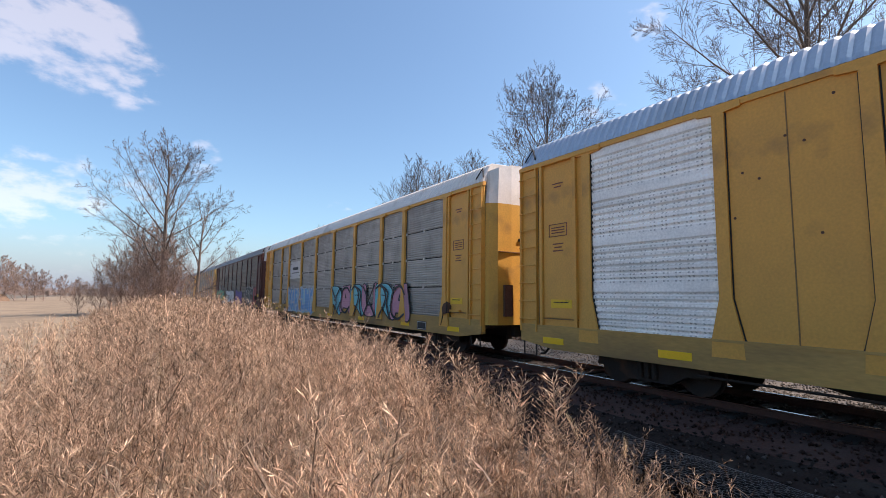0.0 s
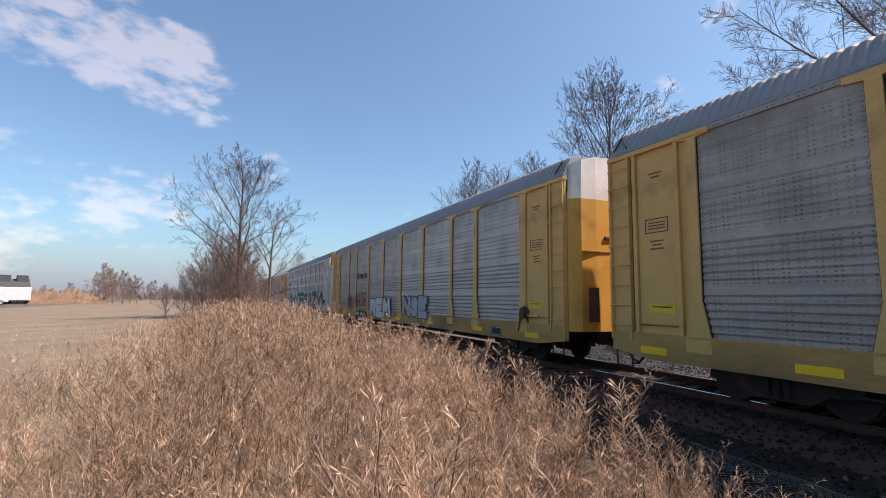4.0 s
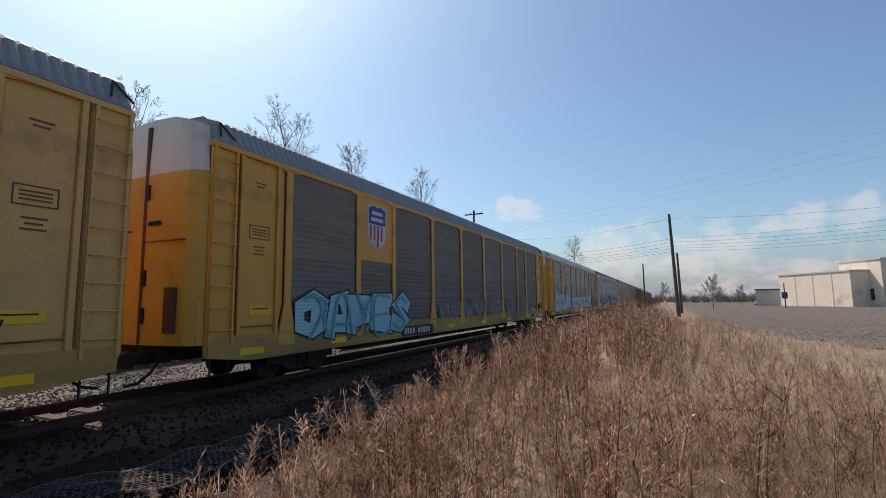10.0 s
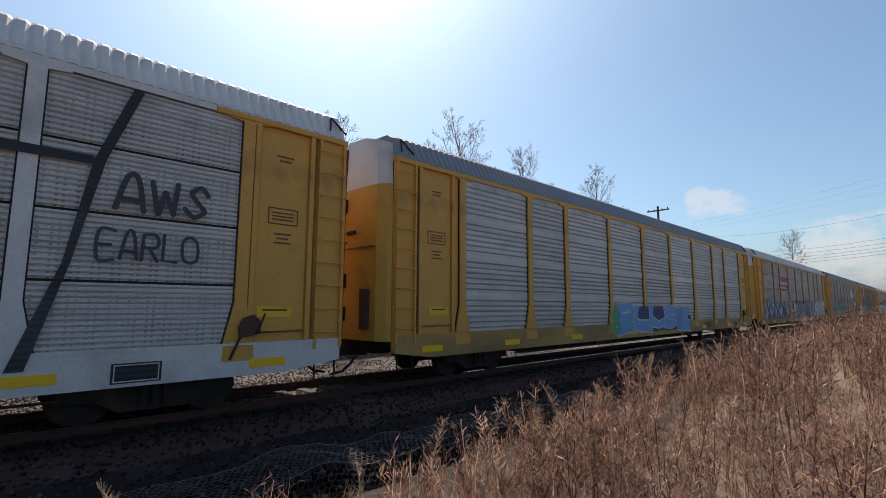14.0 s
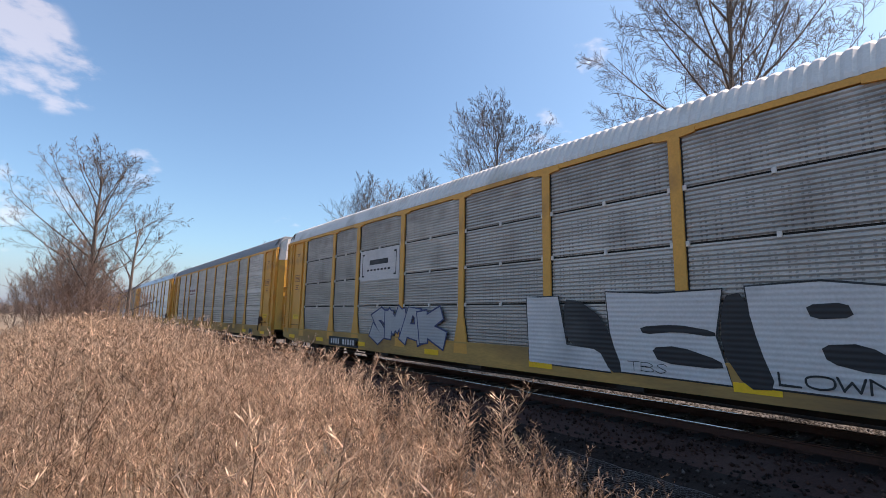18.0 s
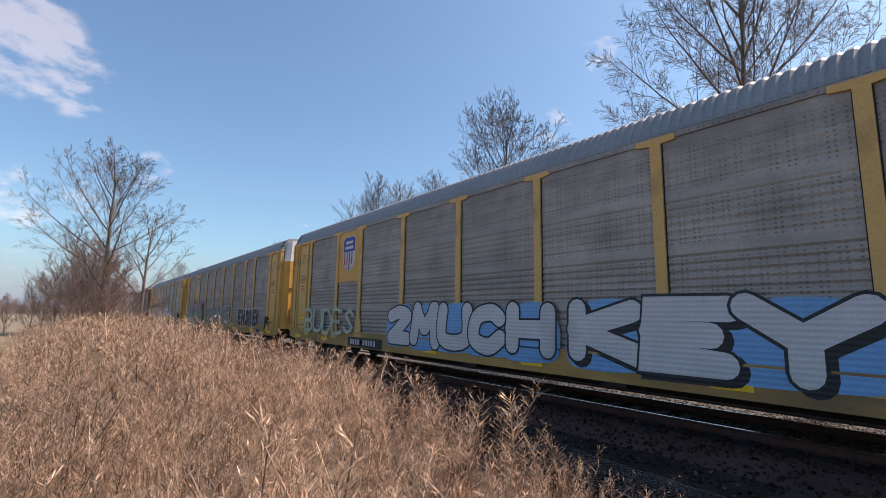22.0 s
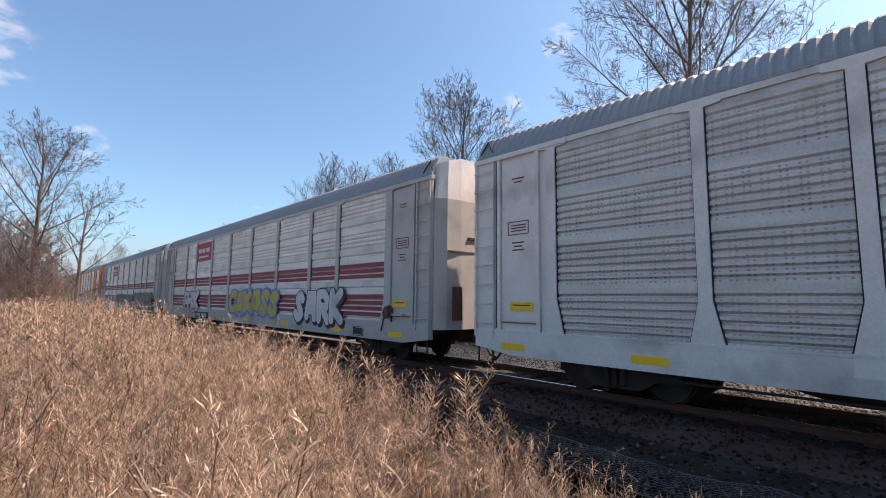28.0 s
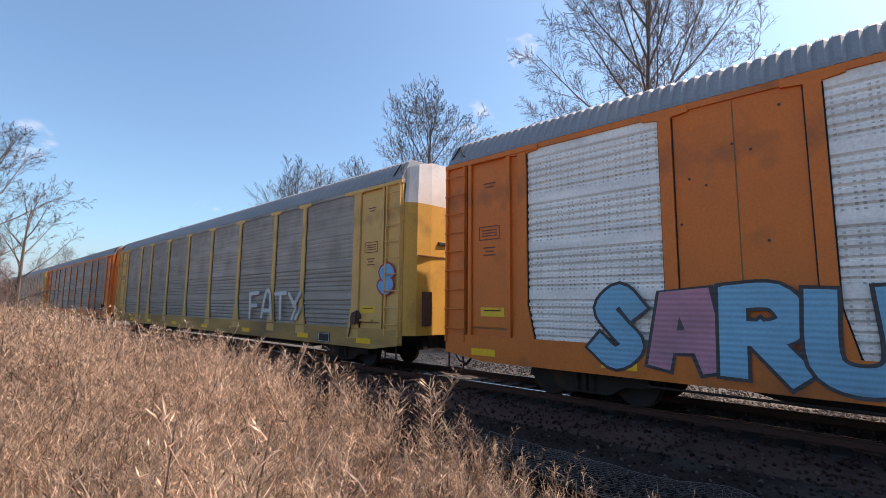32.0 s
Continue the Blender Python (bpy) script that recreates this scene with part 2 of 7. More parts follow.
def lay_yard():
    """Grey gravel over the yard away from the track, cinder along it toned dark for the train's shade, with ragged
    borders.
    """
    nt = GROUND.node_tree
    N, L = nt.nodes.new, nt.links.new
    bsdf = nt.nodes["Principled BSDF"]
    tc, sep, wob, grit = N("ShaderNodeTexCoord"), N("ShaderNodeSeparateXYZ"), N("ShaderNodeTexNoise"), N("ShaderNodeTexNoise")
    L(tc.outputs["Object"], sep.inputs[0])
    wob.inputs["Scale"].default_value, wob.inputs["Detail"].default_value = 0.5, 6
    grit.inputs["Scale"].default_value, grit.inputs["Detail"].default_value = 3.0, 9
    for n in (wob, grit):
        L(tc.outputs["Object"], n.inputs["Vector"])
    fine, both, peb = N("ShaderNodeTexNoise"), N("ShaderNodeMath"), N("ShaderNodeMapRange")
    fine.inputs["Scale"].default_value, fine.inputs["Detail"].default_value = 17.0, 4
    L(tc.outputs["Object"], fine.inputs["Vector"])
    both.operation = "ADD"
    L(grit.outputs[0], both.inputs[0])
    L(fine.outputs[0], both.inputs[1])
    L(both.outputs[0], peb.inputs[0])
    peb.inputs[1].default_value, peb.inputs[2].default_value = 0.72, 1.28
    shore = N("ShaderNodeMapRange")
    for i, v in enumerate((-30.0, -6.0, 2.5, 12.0)):
        shore.inputs[i + 1].default_value = v
    L(sep.outputs[1], shore.inputs[0])
    beyond, both_shores = N("ShaderNodeMapRange"), N("ShaderNodeMath")
    for i, v in enumerate((0.0, 20.0, 0.0, 14.0)):
        beyond.inputs[i + 1].default_value = v
    L(sep.outputs[1], beyond.inputs[0])
    L(shore.outputs[0], both_shores.inputs[0])
    L(beyond.outputs[0], both_shores.inputs[1])
    col = bsdf.inputs["Base Color"].links[0].from_socket
    # second pair: trackside cinder with the train's shade in its tones
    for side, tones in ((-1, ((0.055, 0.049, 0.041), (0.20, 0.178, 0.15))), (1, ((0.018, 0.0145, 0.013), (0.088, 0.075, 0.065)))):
        edge, warp, fac, ramp, mix = N("ShaderNodeMath"), N("ShaderNodeMath"), N("ShaderNodeMapRange"), N("ShaderNodeMix"), N("ShaderNodeMix")
        edge.operation, warp.operation = "MULTIPLY_ADD", "MULTIPLY_ADD"
        L(sep.outputs[0], edge.inputs[0])
        edge.inputs[1].default_value = side
        if side < 0:
            neg = N("ShaderNodeMath")
            neg.operation = "MULTIPLY"
            neg.inputs[1].default_value = -1
            L(both_shores.outputs[0], neg.inputs[0])
            L(neg.outputs[0], edge.inputs[2])
        else:
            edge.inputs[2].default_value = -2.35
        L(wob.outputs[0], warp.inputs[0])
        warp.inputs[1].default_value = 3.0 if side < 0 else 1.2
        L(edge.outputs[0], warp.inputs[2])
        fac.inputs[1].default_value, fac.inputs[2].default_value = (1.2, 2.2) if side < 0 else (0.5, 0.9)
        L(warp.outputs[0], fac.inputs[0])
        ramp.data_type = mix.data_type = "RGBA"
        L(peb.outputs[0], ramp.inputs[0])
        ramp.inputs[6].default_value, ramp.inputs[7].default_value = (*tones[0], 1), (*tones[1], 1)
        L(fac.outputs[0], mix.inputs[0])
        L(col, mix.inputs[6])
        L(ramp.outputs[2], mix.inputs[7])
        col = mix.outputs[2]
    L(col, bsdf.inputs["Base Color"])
    bsdf.inputs["Specular IOR Level"].default_value = 0.15


lay_yard()


def panel_mat(name, color, dirt, rough=0.5, metal=0.5, hole=0.5):
    """Pressed steel sheet with rows of small punched holes, streaked with grime."""
    m = mat(name, color, rough, metal, 1.0, 0.2, 22, 0.05, dirt, (0.16, 0.14, 0.125), per_object=0.1)
    nt = m.node_tree
    N, L = nt.nodes.new, nt.links.new
    bsdf = nt.nodes["Principled BSDF"]
    old = bsdf.inputs["Base Color"].links[0].from_socket
    tc, sep = N("ShaderNodeTexCoord"), N("ShaderNodeSeparateXYZ")
    L(tc.outputs["Object"], sep.inputs[0])
    lay, sheet, tone, shade = N("ShaderNodeMapping"), N("ShaderNodeTexNoise"), N("ShaderNodeMapRange"), N("ShaderNodeHueSaturation")
    lay.inputs["Scale"].default_value = (0.3, 0.22, 2.6)
    who, shift = N("ShaderNodeObjectInfo"), N("ShaderNodeVectorMath")
    shift.operation = "ADD"
    L(tc.outputs["Object"], shift.inputs[0])
    L(who.outputs["Random"], shift.inputs[1])
    L(shift.outputs[0], lay.inputs["Vector"])
    L(lay.outputs[0], sheet.inputs["Vector"])
    sheet.inputs["Scale"].default_value, sheet.inputs["Detail"].default_value = 2.0, 5
    tone.inputs[1].default_value, tone.inputs[2].default_value, tone.inputs[3].default_value, tone.inputs[4].default_value = 0.3, 0.7, 0.86, 1.14
    L(sheet.outputs[0], tone.inputs[0])
    L(tone.outputs[0], shade.inputs["Value"])
    L(old, shade.inputs["Color"])
    old = shade.outputs[0]

    def f(op, a, b):
        n = N("ShaderNodeMath")
        n.operation = op
        L(a, n.inputs[0])
        if isinstance(b, float):
            n.inputs[1].default_value = b
        else:
            L(b, n.inputs[1])
        return n.outputs[0]
    col, row = f("FRACT", f("MULTIPLY", sep.outputs[1], 4.3), 0.0), f("FRACT", f("MULTIPLY", sep.outputs[2], 13.5), 0.0)
    pair = f("ADD", f("LESS_THAN", f("ABSOLUTE", f("SUBTRACT", col, 0.3), 0.0), 0.075), f("LESS_THAN", f("ABSOLUTE", f("SUBTRACT", col, 0.65), 0.0), 0.075))
    zone = f("LESS_THAN", f("FRACT", f("MULTIPLY", f("SUBTRACT", sep.outputs[2], 1.1), 1.0417), 0.0), 0.8)
    holes = f("MULTIPLY", f("MULTIPLY", pair, zone), f("LESS_THAN", row, 0.4))
    wear = N("ShaderNodeTexNoise")
    wear.inputs["Scale"].default_value = 1.6
    L(tc.outputs["Object"], wear.inputs["Vector"])
    soft = N("ShaderNodeMapRange")
    soft.inputs[1].default_value, soft.inputs[2].default_value, soft.inputs[3].default_value = 0.38, 0.6, 0.25
    L(wear.outputs[0], soft.inputs[0])
    mix = N("ShaderNodeMix")
    mix.data_type = "RGBA"
    L(f("MULTIPLY", f("MULTIPLY", holes, soft.outputs[0]), hole), mix.inputs[0])
    L(old, mix.inputs[6])
    mix.inputs[7].default_value = (0.02, 0.02, 0.02, 1)
    L(mix.outputs[2], bsdf.inputs["Base Color"])
    return m


GALV = panel_mat("galvanised_panel", (0.43, 0.405, 0.385), 0.45)
GALV_OLD = panel_mat("weathered_panel", (0.36, 0.315, 0.28), 0.55, 0.65, 0.3)
GALV_BROWN = panel_mat("brownish_panel", (0.235, 0.19, 0.155), 0.5, 0.65, 0.2)
GALV_NEW = panel_mat("bright_panel", (0.54, 0.505, 0.475), 0.2, 0.5, 0.3)
GALV_WHITE = panel_mat("white_galvanised_panel", (0.86, 0.825, 0.785), 0.06, 0.5, 0.1)
GALV_PALE = panel_mat("pale_panel", (0.74, 0.69, 0.63), 0.2, 0.55, 0.15)
GALV_DARK = panel_mat("dark_panel", (0.20, 0.168, 0.145), 0.5, 0.65, 0.3)


def ink(name, color):
    """Spray paint that follows the pressed ribs under it."""
    m = mat(name, color, 0.6, 0, 1.3, 0.14, 30, 0, 0.2, tuple(0.55 * c + 0.05 for c in color))
    nt = m.node_tree
    wave, b, tc = nt.nodes.new("ShaderNodeTexWave"), nt.nodes.new("ShaderNodeBump"), nt.nodes.new("ShaderNodeTexCoord")
    wave.bands_direction, wave.inputs["Scale"].default_value = "Z", 3.7
    b.inputs["Strength"].default_value, b.inputs["Distance"].default_value = 0.3, 0.015
    nt.links.new(tc.outputs["Object"], wave.inputs["Vector"])
    nt.links.new(wave.outputs[1], b.inputs["Height"])
    nt.links.new(b.outputs[0], nt.nodes["Principled BSDF"].inputs["Normal"])
    return m


INK = {n: ink(n.lower() + "_spray_paint", c) for n, c in {
    "BLACK": (0.018, 0.018, 0.021), "WHITE": (0.57, 0.545, 0.535), "GREY": (0.36, 0.36, 0.37), "BLUE": (0.13, 0.36, 0.62), "CYAN": (0.25, 0.55, 0.65), "TEAL": (0.04, 0.36, 0.40),
    "TEALDULL": (0.14, 0.24, 0.23), "PINK": (0.56, 0.17, 0.24), "STRIPE": (0.27, 0.03, 0.05), "RED": (0.42, 0.04, 0.05), "MAROON": (0.17, 0.028, 0.03), "GREEN": (0.04, 0.32, 0.19), "DARKGREEN": (0.035, 0.09, 0.06),
    "PALEGREEN": (0.42, 0.5, 0.36), "PURPLE": (0.13, 0.05, 0.27), "NAVY": (0.04, 0.05, 0.13), "LILAC": (0.48, 0.45, 0.58), "YELLOWISH": (0.55, 0.45, 0.06), "BROWN": (0.17, 0.045, 0.03),
    "SKY": (0.15, 0.42, 0.58), "ROYAL": (0.035, 0.17, 0.58), "GOLD": (0.52, 0.38, 0.045), "YELLOW": (0.46, 0.27, 0.06), "SILVER": (0.6, 0.58, 0.56), "DUSTY": (0.21, 0.20, 0.20), "ROSE": (0.55, 0.23, 0.30), "AQUA": (0.10, 0.46, 0.52), "SHADE": (0.05, 0.045, 0.05), "FADE": (0.20, 0.185, 0.175), "FADE2": (0.30, 0.29, 0.29), "PALEBLUE": (0.34, 0.47, 0.62)}.items()}

# ---- mesh helpers ----


def mesh_of(bm, name, material, smooth=False):
    me = bpy.data.meshes.new(name)
    bm.normal_update()
    bm.to_mesh(me)
    bm.free()
    for m in (material if isinstance(material, (list, tuple)) else [material]):
        me.materials.append(m)
    if smooth:
        for p in me.polygons:
            p.use_smooth = True
    return me


def raw_mesh(name, verts, faces, material):
    me = bpy.data.meshes.new(name)
    me.from_pydata(verts, [], faces)
    me.materials.append(material)
    me.update()
    return me


def box(bm, x0, y0, z0, x1, y1, z1, bevel=0.0):
    vs = [bm.verts.new(p) for p in ((x0, y0, z0), (x1, y0, z0), (x1, y1, z0), (x0, y1, z0), (x0, y0, z1), (x1, y0, z1), (x1, y1, z1), (x0, y1, z1))]
    fs = [bm.faces.new([vs[i] for i in f]) for f in ((3, 2, 1, 0), (4, 5, 6, 7), (0, 1, 5, 4), (1, 2, 6, 5), (2, 3, 7, 6), (3, 0, 4, 7))]
    if bevel:
        edges = list({e for f in fs for e in f.edges})
        bmesh.ops.bevel(bm, geom=edges, offset=bevel, segments=1, affect="EDGES")
    return bm


def rod(bm, a, b, r0, r1=None, n=6):
    a, b = Vector(a), Vector(b)
    r1 = r0 if r1 is None else r1
    q = (b - a).to_track_quat("Z", "Y")
    rings = []
    for p, r in ((a, r0), (b, r1)):
        rings.append([bm.verts.new(p + q @ Vector((r * math.cos(2 * math.pi * i / n), r * math.sin(2 * math.pi * i / n), 0))) for i in range(n)])
    for i in range(n):
        bm.faces.new((rings[0][i], rings[0][(i + 1) % n], rings[1][(i + 1) % n], rings[1][i]))
    bm.faces.new(rings[0][::-1])
    bm.faces.new(rings[1])
    return bm


def prism(bm, outline, axis, lo, hi):
    """A plate: a flat outline pushed along an axis ('x', 'y' or 'z') from lo to hi."""
    def at(p, d):
        return {"x": (d, p[0], p[1]), "y": (p[0], d, p[1]), "z": (p[0], p[1], d)}[axis]
    a, b = [bm.verts.new(at(p, lo)) for p in outline], [bm.verts.new(at(p, hi)) for p in outline]
    n = len(outline)
    for i in range(n):
        bm.faces.new((a[i], a[(i + 1) % n], b[(i + 1) % n], b[i]))
    bm.faces.new(a[::-1])
    bm.faces.new(b)
    bmesh.ops.recalc_face_normals(bm, faces=bm.faces)
    return bm


def hang(name, me, parent, label="", at=None):
    ob = new(name, me)
    ob.parent = parent
    if at is not None:
        ob.matrix_basis = at
    return tagged(ob, label)


def part(name, bm, material, parent, label="", smooth=False):
    return hang(name, mesh_of(bm, name, material, smooth), parent, label)

# ---- ground and track ----


def ground_height(x, y):
    """A low weedy bank on the camera's side, falling to the ballast, level beyond the track."""
    s = min(1, max(0, (x - 3.2) / 2.4))
    s = s * s * (3 - 2 * s)
    z = 0.10 * (1 - s) - 0.62 * s
    if x > 12.8:
        z = -0.62 + 0.27 * min(1, (x - 12.8) / 4)
    if x < 3.2:
        k = math.exp(-((x - 1.4) / 1.8) ** 2) * (1 - math.exp(-(y / 7.0) ** 2))
        z += (0.34 if y > 0 else 0.44) * k * min(1, max(0, (60 - abs(y)) / 15))
        z -= 0.30 * min(1, max(0, (-x - 2.0) / 8))
    return z


def build_ground():
    xs = [-900, -300, -120, -60, -30, -20, -14] + [-10 + 0.5 * i for i in range(61)] + [22, 26, 34, 60, 150, 400, 900]
    ys = [-1200, -500, -250, -150, -100, -70] + [-50 + 1.0 * i for i in range(111)] + [70, 90, 120, 180, 300, 600, 1200]
    verts = []
    for y in ys:
        for x in xs:
            near = 1 if -10 <= x <= 20 and -50 <= y <= 60 else 0
            verts.append((x, y, ground_height(x, y) + near * 0.05 * noise.noise((x * 0.9, y * 0.9, 3))))
    n = len(xs)
    faces = [(j * n + i, j * n + i + 1, (j + 1) * n + i + 1, (j + 1) * n + i) for j in range(len(ys) - 1) for i in range(n - 1)]
    me = raw_mesh("ground", verts, faces, GROUND)
    for p in me.polygons:
        p.use_smooth = True
    tagged(new("ground", me), "dry brown earth with dead grass", "ground", kind="structure")


build_ground()


def build_track():
    prof = [(-4.4, -0.66), (-2.9, -0.34), (-1.7, -0.17), (1.7, -0.17), (2.9, -0.30), (7.5, -0.34)]
    verts, faces = [], []
    ys = [-600 + 60 * i for i in range(9)] + [-60 + 1.0 * i for i in range(131)] + [130 + 60 * i for i in range(9)]
    cols = 25
    for y in ys:
        for c in range(cols):
            x = -4.4 + 11.9 * c / (cols - 1)
            z = np.interp(x, [p[0] for p in prof], [p[1] for p in prof])
            verts.append((TRACK_X + x, y, z + 0.03 * noise.noise((x * 2.3, y * 2.3, 1))))
    for j in range(len(ys) - 1):
        for c in range(cols - 1):
            faces.append((j * cols + c, j * cols + c + 1, (j + 1) * cols + c + 1, (j + 1) * cols + c))
    me = raw_mesh("ballast_bed", verts, faces, BALLAST)
    me.materials.append(SHADE_TONED_CINDER)
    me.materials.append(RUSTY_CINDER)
    # 1: shoulder with the train's shade in its colour, 2: rust-stained strip
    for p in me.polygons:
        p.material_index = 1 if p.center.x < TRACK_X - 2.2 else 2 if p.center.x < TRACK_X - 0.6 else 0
    tagged(new("ballast_bed", me), "dark crushed stone ballast bed under the rails", "ballast", kind="structure")
    for side in (-1, 1):
        bm = bmesh.new()
        prism(bm, [(-0.07, -0.17), (0.07, -0.17), (0.07, -0.15), (0.012, -0.13), (0.012, -0.045), (0.036, -0.03), (0.036, -0.006), (0.03, 0), (-0.03, 0), (-0.036, -0.006), (-0.036, -0.03), (-0.012, -0.045), (-0.012, -0.13), (-0.07, -0.15)], "y", -600, 600)
        me = mesh_of(bm, "rail", [RAIL_SIDE, RAIL])
        for p in me.polygons:
            if p.center.z > -0.004 and abs(p.normal.z) > 0.5:
                p.material_index = 1
        ob = tagged(new("rail", me), "worn steel rail with a bright running surface", "rail", "rails of the track", "structure")
        ob.location.x = TRACK_X + side * 0.753


build_track()

# ---- railcars ----
HALF, SIDE = 13.92, 1.52
FRONT = 13.74                   # the leading end stands closer to the middle
SILL, FLOOR, TOP, EAVE = 0.59, 1.10, 4.94, 5.05
POSTS = (-11.8, -9.0, -7.05, -4.2, -1.4, 1.4, 4.2, 7.05, 9.0, 11.8)
MESHES = {}


def shared(key, make, material, smooth=False):
    k = (key, tuple(m.name for m in material) if isinstance(material, (list, tuple)) else material.name)
    if k not in MESHES:
        MESHES[k] = mesh_of(make(), key.split("/")[0], material, smooth)
    return MESHES[k]


def ribbed(width, z0, z1, style):
    """A steel side panel with pressed ribs along its length, with folded edges."""
    pts = []
    if style == "fine":
        n = max(2, round((z1 - z0) / 0.075))
        for i in range(n):
            h = (z1 - z0) / n
            a = z0 + h * i
            pts += [(a + h * 0.05, 0.020), (a + h * 0.15, 0.020), (a + h * 0.5, 0.0), (a + h * 0.92, 0.0)]
    elif style in ("bands", "mild", "worn"):
        depth = (0.046, 0.040, 0.034, 0.028) if style == "bands" else (0.030, 0.022, 0.015, 0.011) if style == "mild" else (0.012, 0.010, 0.009, 0.008)
        for k in range(4):
            base, d = z0 + (z1 - z0) * k / 4, depth[k]
            pts.append((base, 0.0))
            for i in range(6):
                z = base + 0.05 + 0.135 * i
                pts += [(z, 0.0), (z + 0.012, d), (z + 0.034, d), (z + 0.072, 0.0)]
        pts.append((z1, 0.0))
    else:
        pts = [(z0, 0), (z1, 0)]
    bm = bmesh.new()
    w = width / 2
    rows = [(bm.verts.new((d, -w, z)), bm.verts.new((d, w, z))) for z, d in pts]
    for a, b in zip(rows, rows[1:]):
        bm.faces.new((a[1], a[0], b[0], b[1]))
    for k in (0, 1):
        back = [bm.verts.new((0.05, r[k].co.y, r[k].co.z)) for r in (rows[0], rows[-1])]
        side = [r[k] for r in rows]
        bm.faces.new((side if k else side[::-1]) + (back[::-1] if k else back))
    return bm


def post_plate(wide=0.2, flare=0.52, tee=0.36):
    bm = bmesh.new()
    h = wide / 2
    out = [(-flare / 2, SILL + 0.24), (flare / 2, SILL + 0.24), (flare / 2 - 0.02, FLOOR + 0.04), (h, 1.78), (h, TOP - 0.06), (tee, TOP - 0.03), (tee, TOP + 0.07), (-tee, TOP + 0.07), (-tee, TOP - 0.03), (-h, TOP - 0.06), (-h, 1.78), (-flare / 2 + 0.02, FLOOR + 0.04)]
    prism(bm, out, "x", -0.052, 0.03)
    # rim behind the post, black in place of the shadow beside it
    half = [(flare / 2 + 0.02, SILL + 0.52), (flare / 2, FLOOR + 0.05), (h + 0.02, 1.78), (h + 0.02, TOP - 0.07)]
    prism(bm, half + [(-x, z) for x, z in half[::-1]], "x", -0.012, 0.028)
    return bm


def post_mesh(paint, out=0.0):
    """A post with a black rim that paints the shadow line along its edges; out: how far it stands proud of the usual.
    """
    key = ("post", paint.name, out)
    if key not in MESHES:
        bm = post_plate()
        if out:
            for v in bm.verts:
                if v.co.x < -0.04:
                    v.co.x -= out
        bm.verts.ensure_lookup_table()
        me = mesh_of(bm, "post", [paint, BLACK])
        for p in me.polygons:
            p.material_index = 1 if all(abs(me.vertices[i].co.x) < 0.0285 for i in p.vertices) else 0
        MESHES[key] = me
    return MESHES[key]


def roof_shell():
    """Pressed roof sheets with a raised rib every 18 cm, curving in from the eaves."""
    prof = [(-1.54, EAVE), (-1.52, EAVE + 0.06), (-1.29, EAVE + 0.48), (-1.15, EAVE + 0.57), (0, EAVE + 0.63)]
    prof += [(-x, z) for x, z in prof[-2::-1]]
    bm = bmesh.new()
    stations, y, ends = [], -FRONT + 0.05, HALF - 0.05
    while y < ends - 0.3:
        stations += [(y, 0), (y + 0.05, 1), (y + 0.13, 1)]
        y += 0.185
    stations.append((ends, 0))
    rows = []
    for y, up in stations:
        rows.append([bm.verts.new((x + 0.020 * up * max(-1, min(1, x)), y, z + 0.026 * up * (z > EAVE + 0.01))) for x, z in prof])
    for a, b in zip(rows, rows[1:]):
        for i in range(len(prof) - 1):
            bm.faces.new((a[i], a[i + 1], b[i + 1], b[i]))
    bm.faces.new(rows[0][::-1])
    bm.faces.new(rows[-1])
    return bm


def door_leaf(z0, z1, lean=0.0):
    """Half of an end door: bent round the corner in plan."""
    bm = bmesh.new()
    plan = [(0.03, 0.30), (0.75, 0.28), (1.2, 0.22), (1.42, 0.08), (1.47, -0.05), (1.42, -0.05), (1.36, 0.04), (1.17, 0.16), (0.75, 0.22), (0.03, 0.24)]
    lo = [bm.verts.new((x, y, z0)) for x, y in plan]
    hi = [bm.verts.new((x * (1 - lean * 0.07), y - lean * 0.05 * (y > 0.05), z1 - lean * 0.22 * max(0, x - 0.4) ** 2)) for x, y in plan]
    n = len(plan)
    for i in range(n):
        bm.faces.new((lo[i], lo[(i + 1) % n], hi[(i + 1) % n], hi[i]))
    bm.faces.new(lo[::-1])
    bm.faces.new(hi)
    bmesh.ops.recalc_face_normals(bm, faces=bm.faces)
    return bm


def ladder():
    bm = bmesh.new()
    for y in (-0.26, 0.26):
        box(bm, -0.075, y - 0.025, 0.95, -0.01, y + 0.025, 4.95)
    for i in range(9):
        rod(bm, (-0.115, -0.26, 1.25 + 0.43 * i), (-0.115, 0.26, 1.25 + 0.43 * i), 0.015, n=5)
        for y in (-0.25, 0.25):
            rod(bm, (-0.07, y, 1.25 + 0.43 * i), (-0.115, y, 1.25 + 0.43 * i), 0.015, n=5)
    return bm


def stirrup():
    """A sill step: a bent strap hanging below the corner."""
    bm = bmesh.new()
    box(bm, -0.03, -0.22, 0.40, 0.0, -0.195, 0.80)
    box(bm, -0.03, 0.195, 0.40, 0.0, 0.22, 0.80)
    box(bm, -0.05, -0.22, 0.38, 0.0, 0.22, 0.405)
    return bm


def side_frame():
    bm = bmesh.new()
    out = [(-1.2, 0.36), (-1.15, 0.60), (-0.6, 0.64), (-0.35, 0.72), (0.35, 0.72), (0.6, 0.64), (1.15, 0.60), (1.2, 0.36), (0.75, 0.34), (0.45, 0.16), (-0.45, 0.16), (-0.75, 0.34)]
    prism(bm, out, "x", -0.09, 0.09)
    return bm


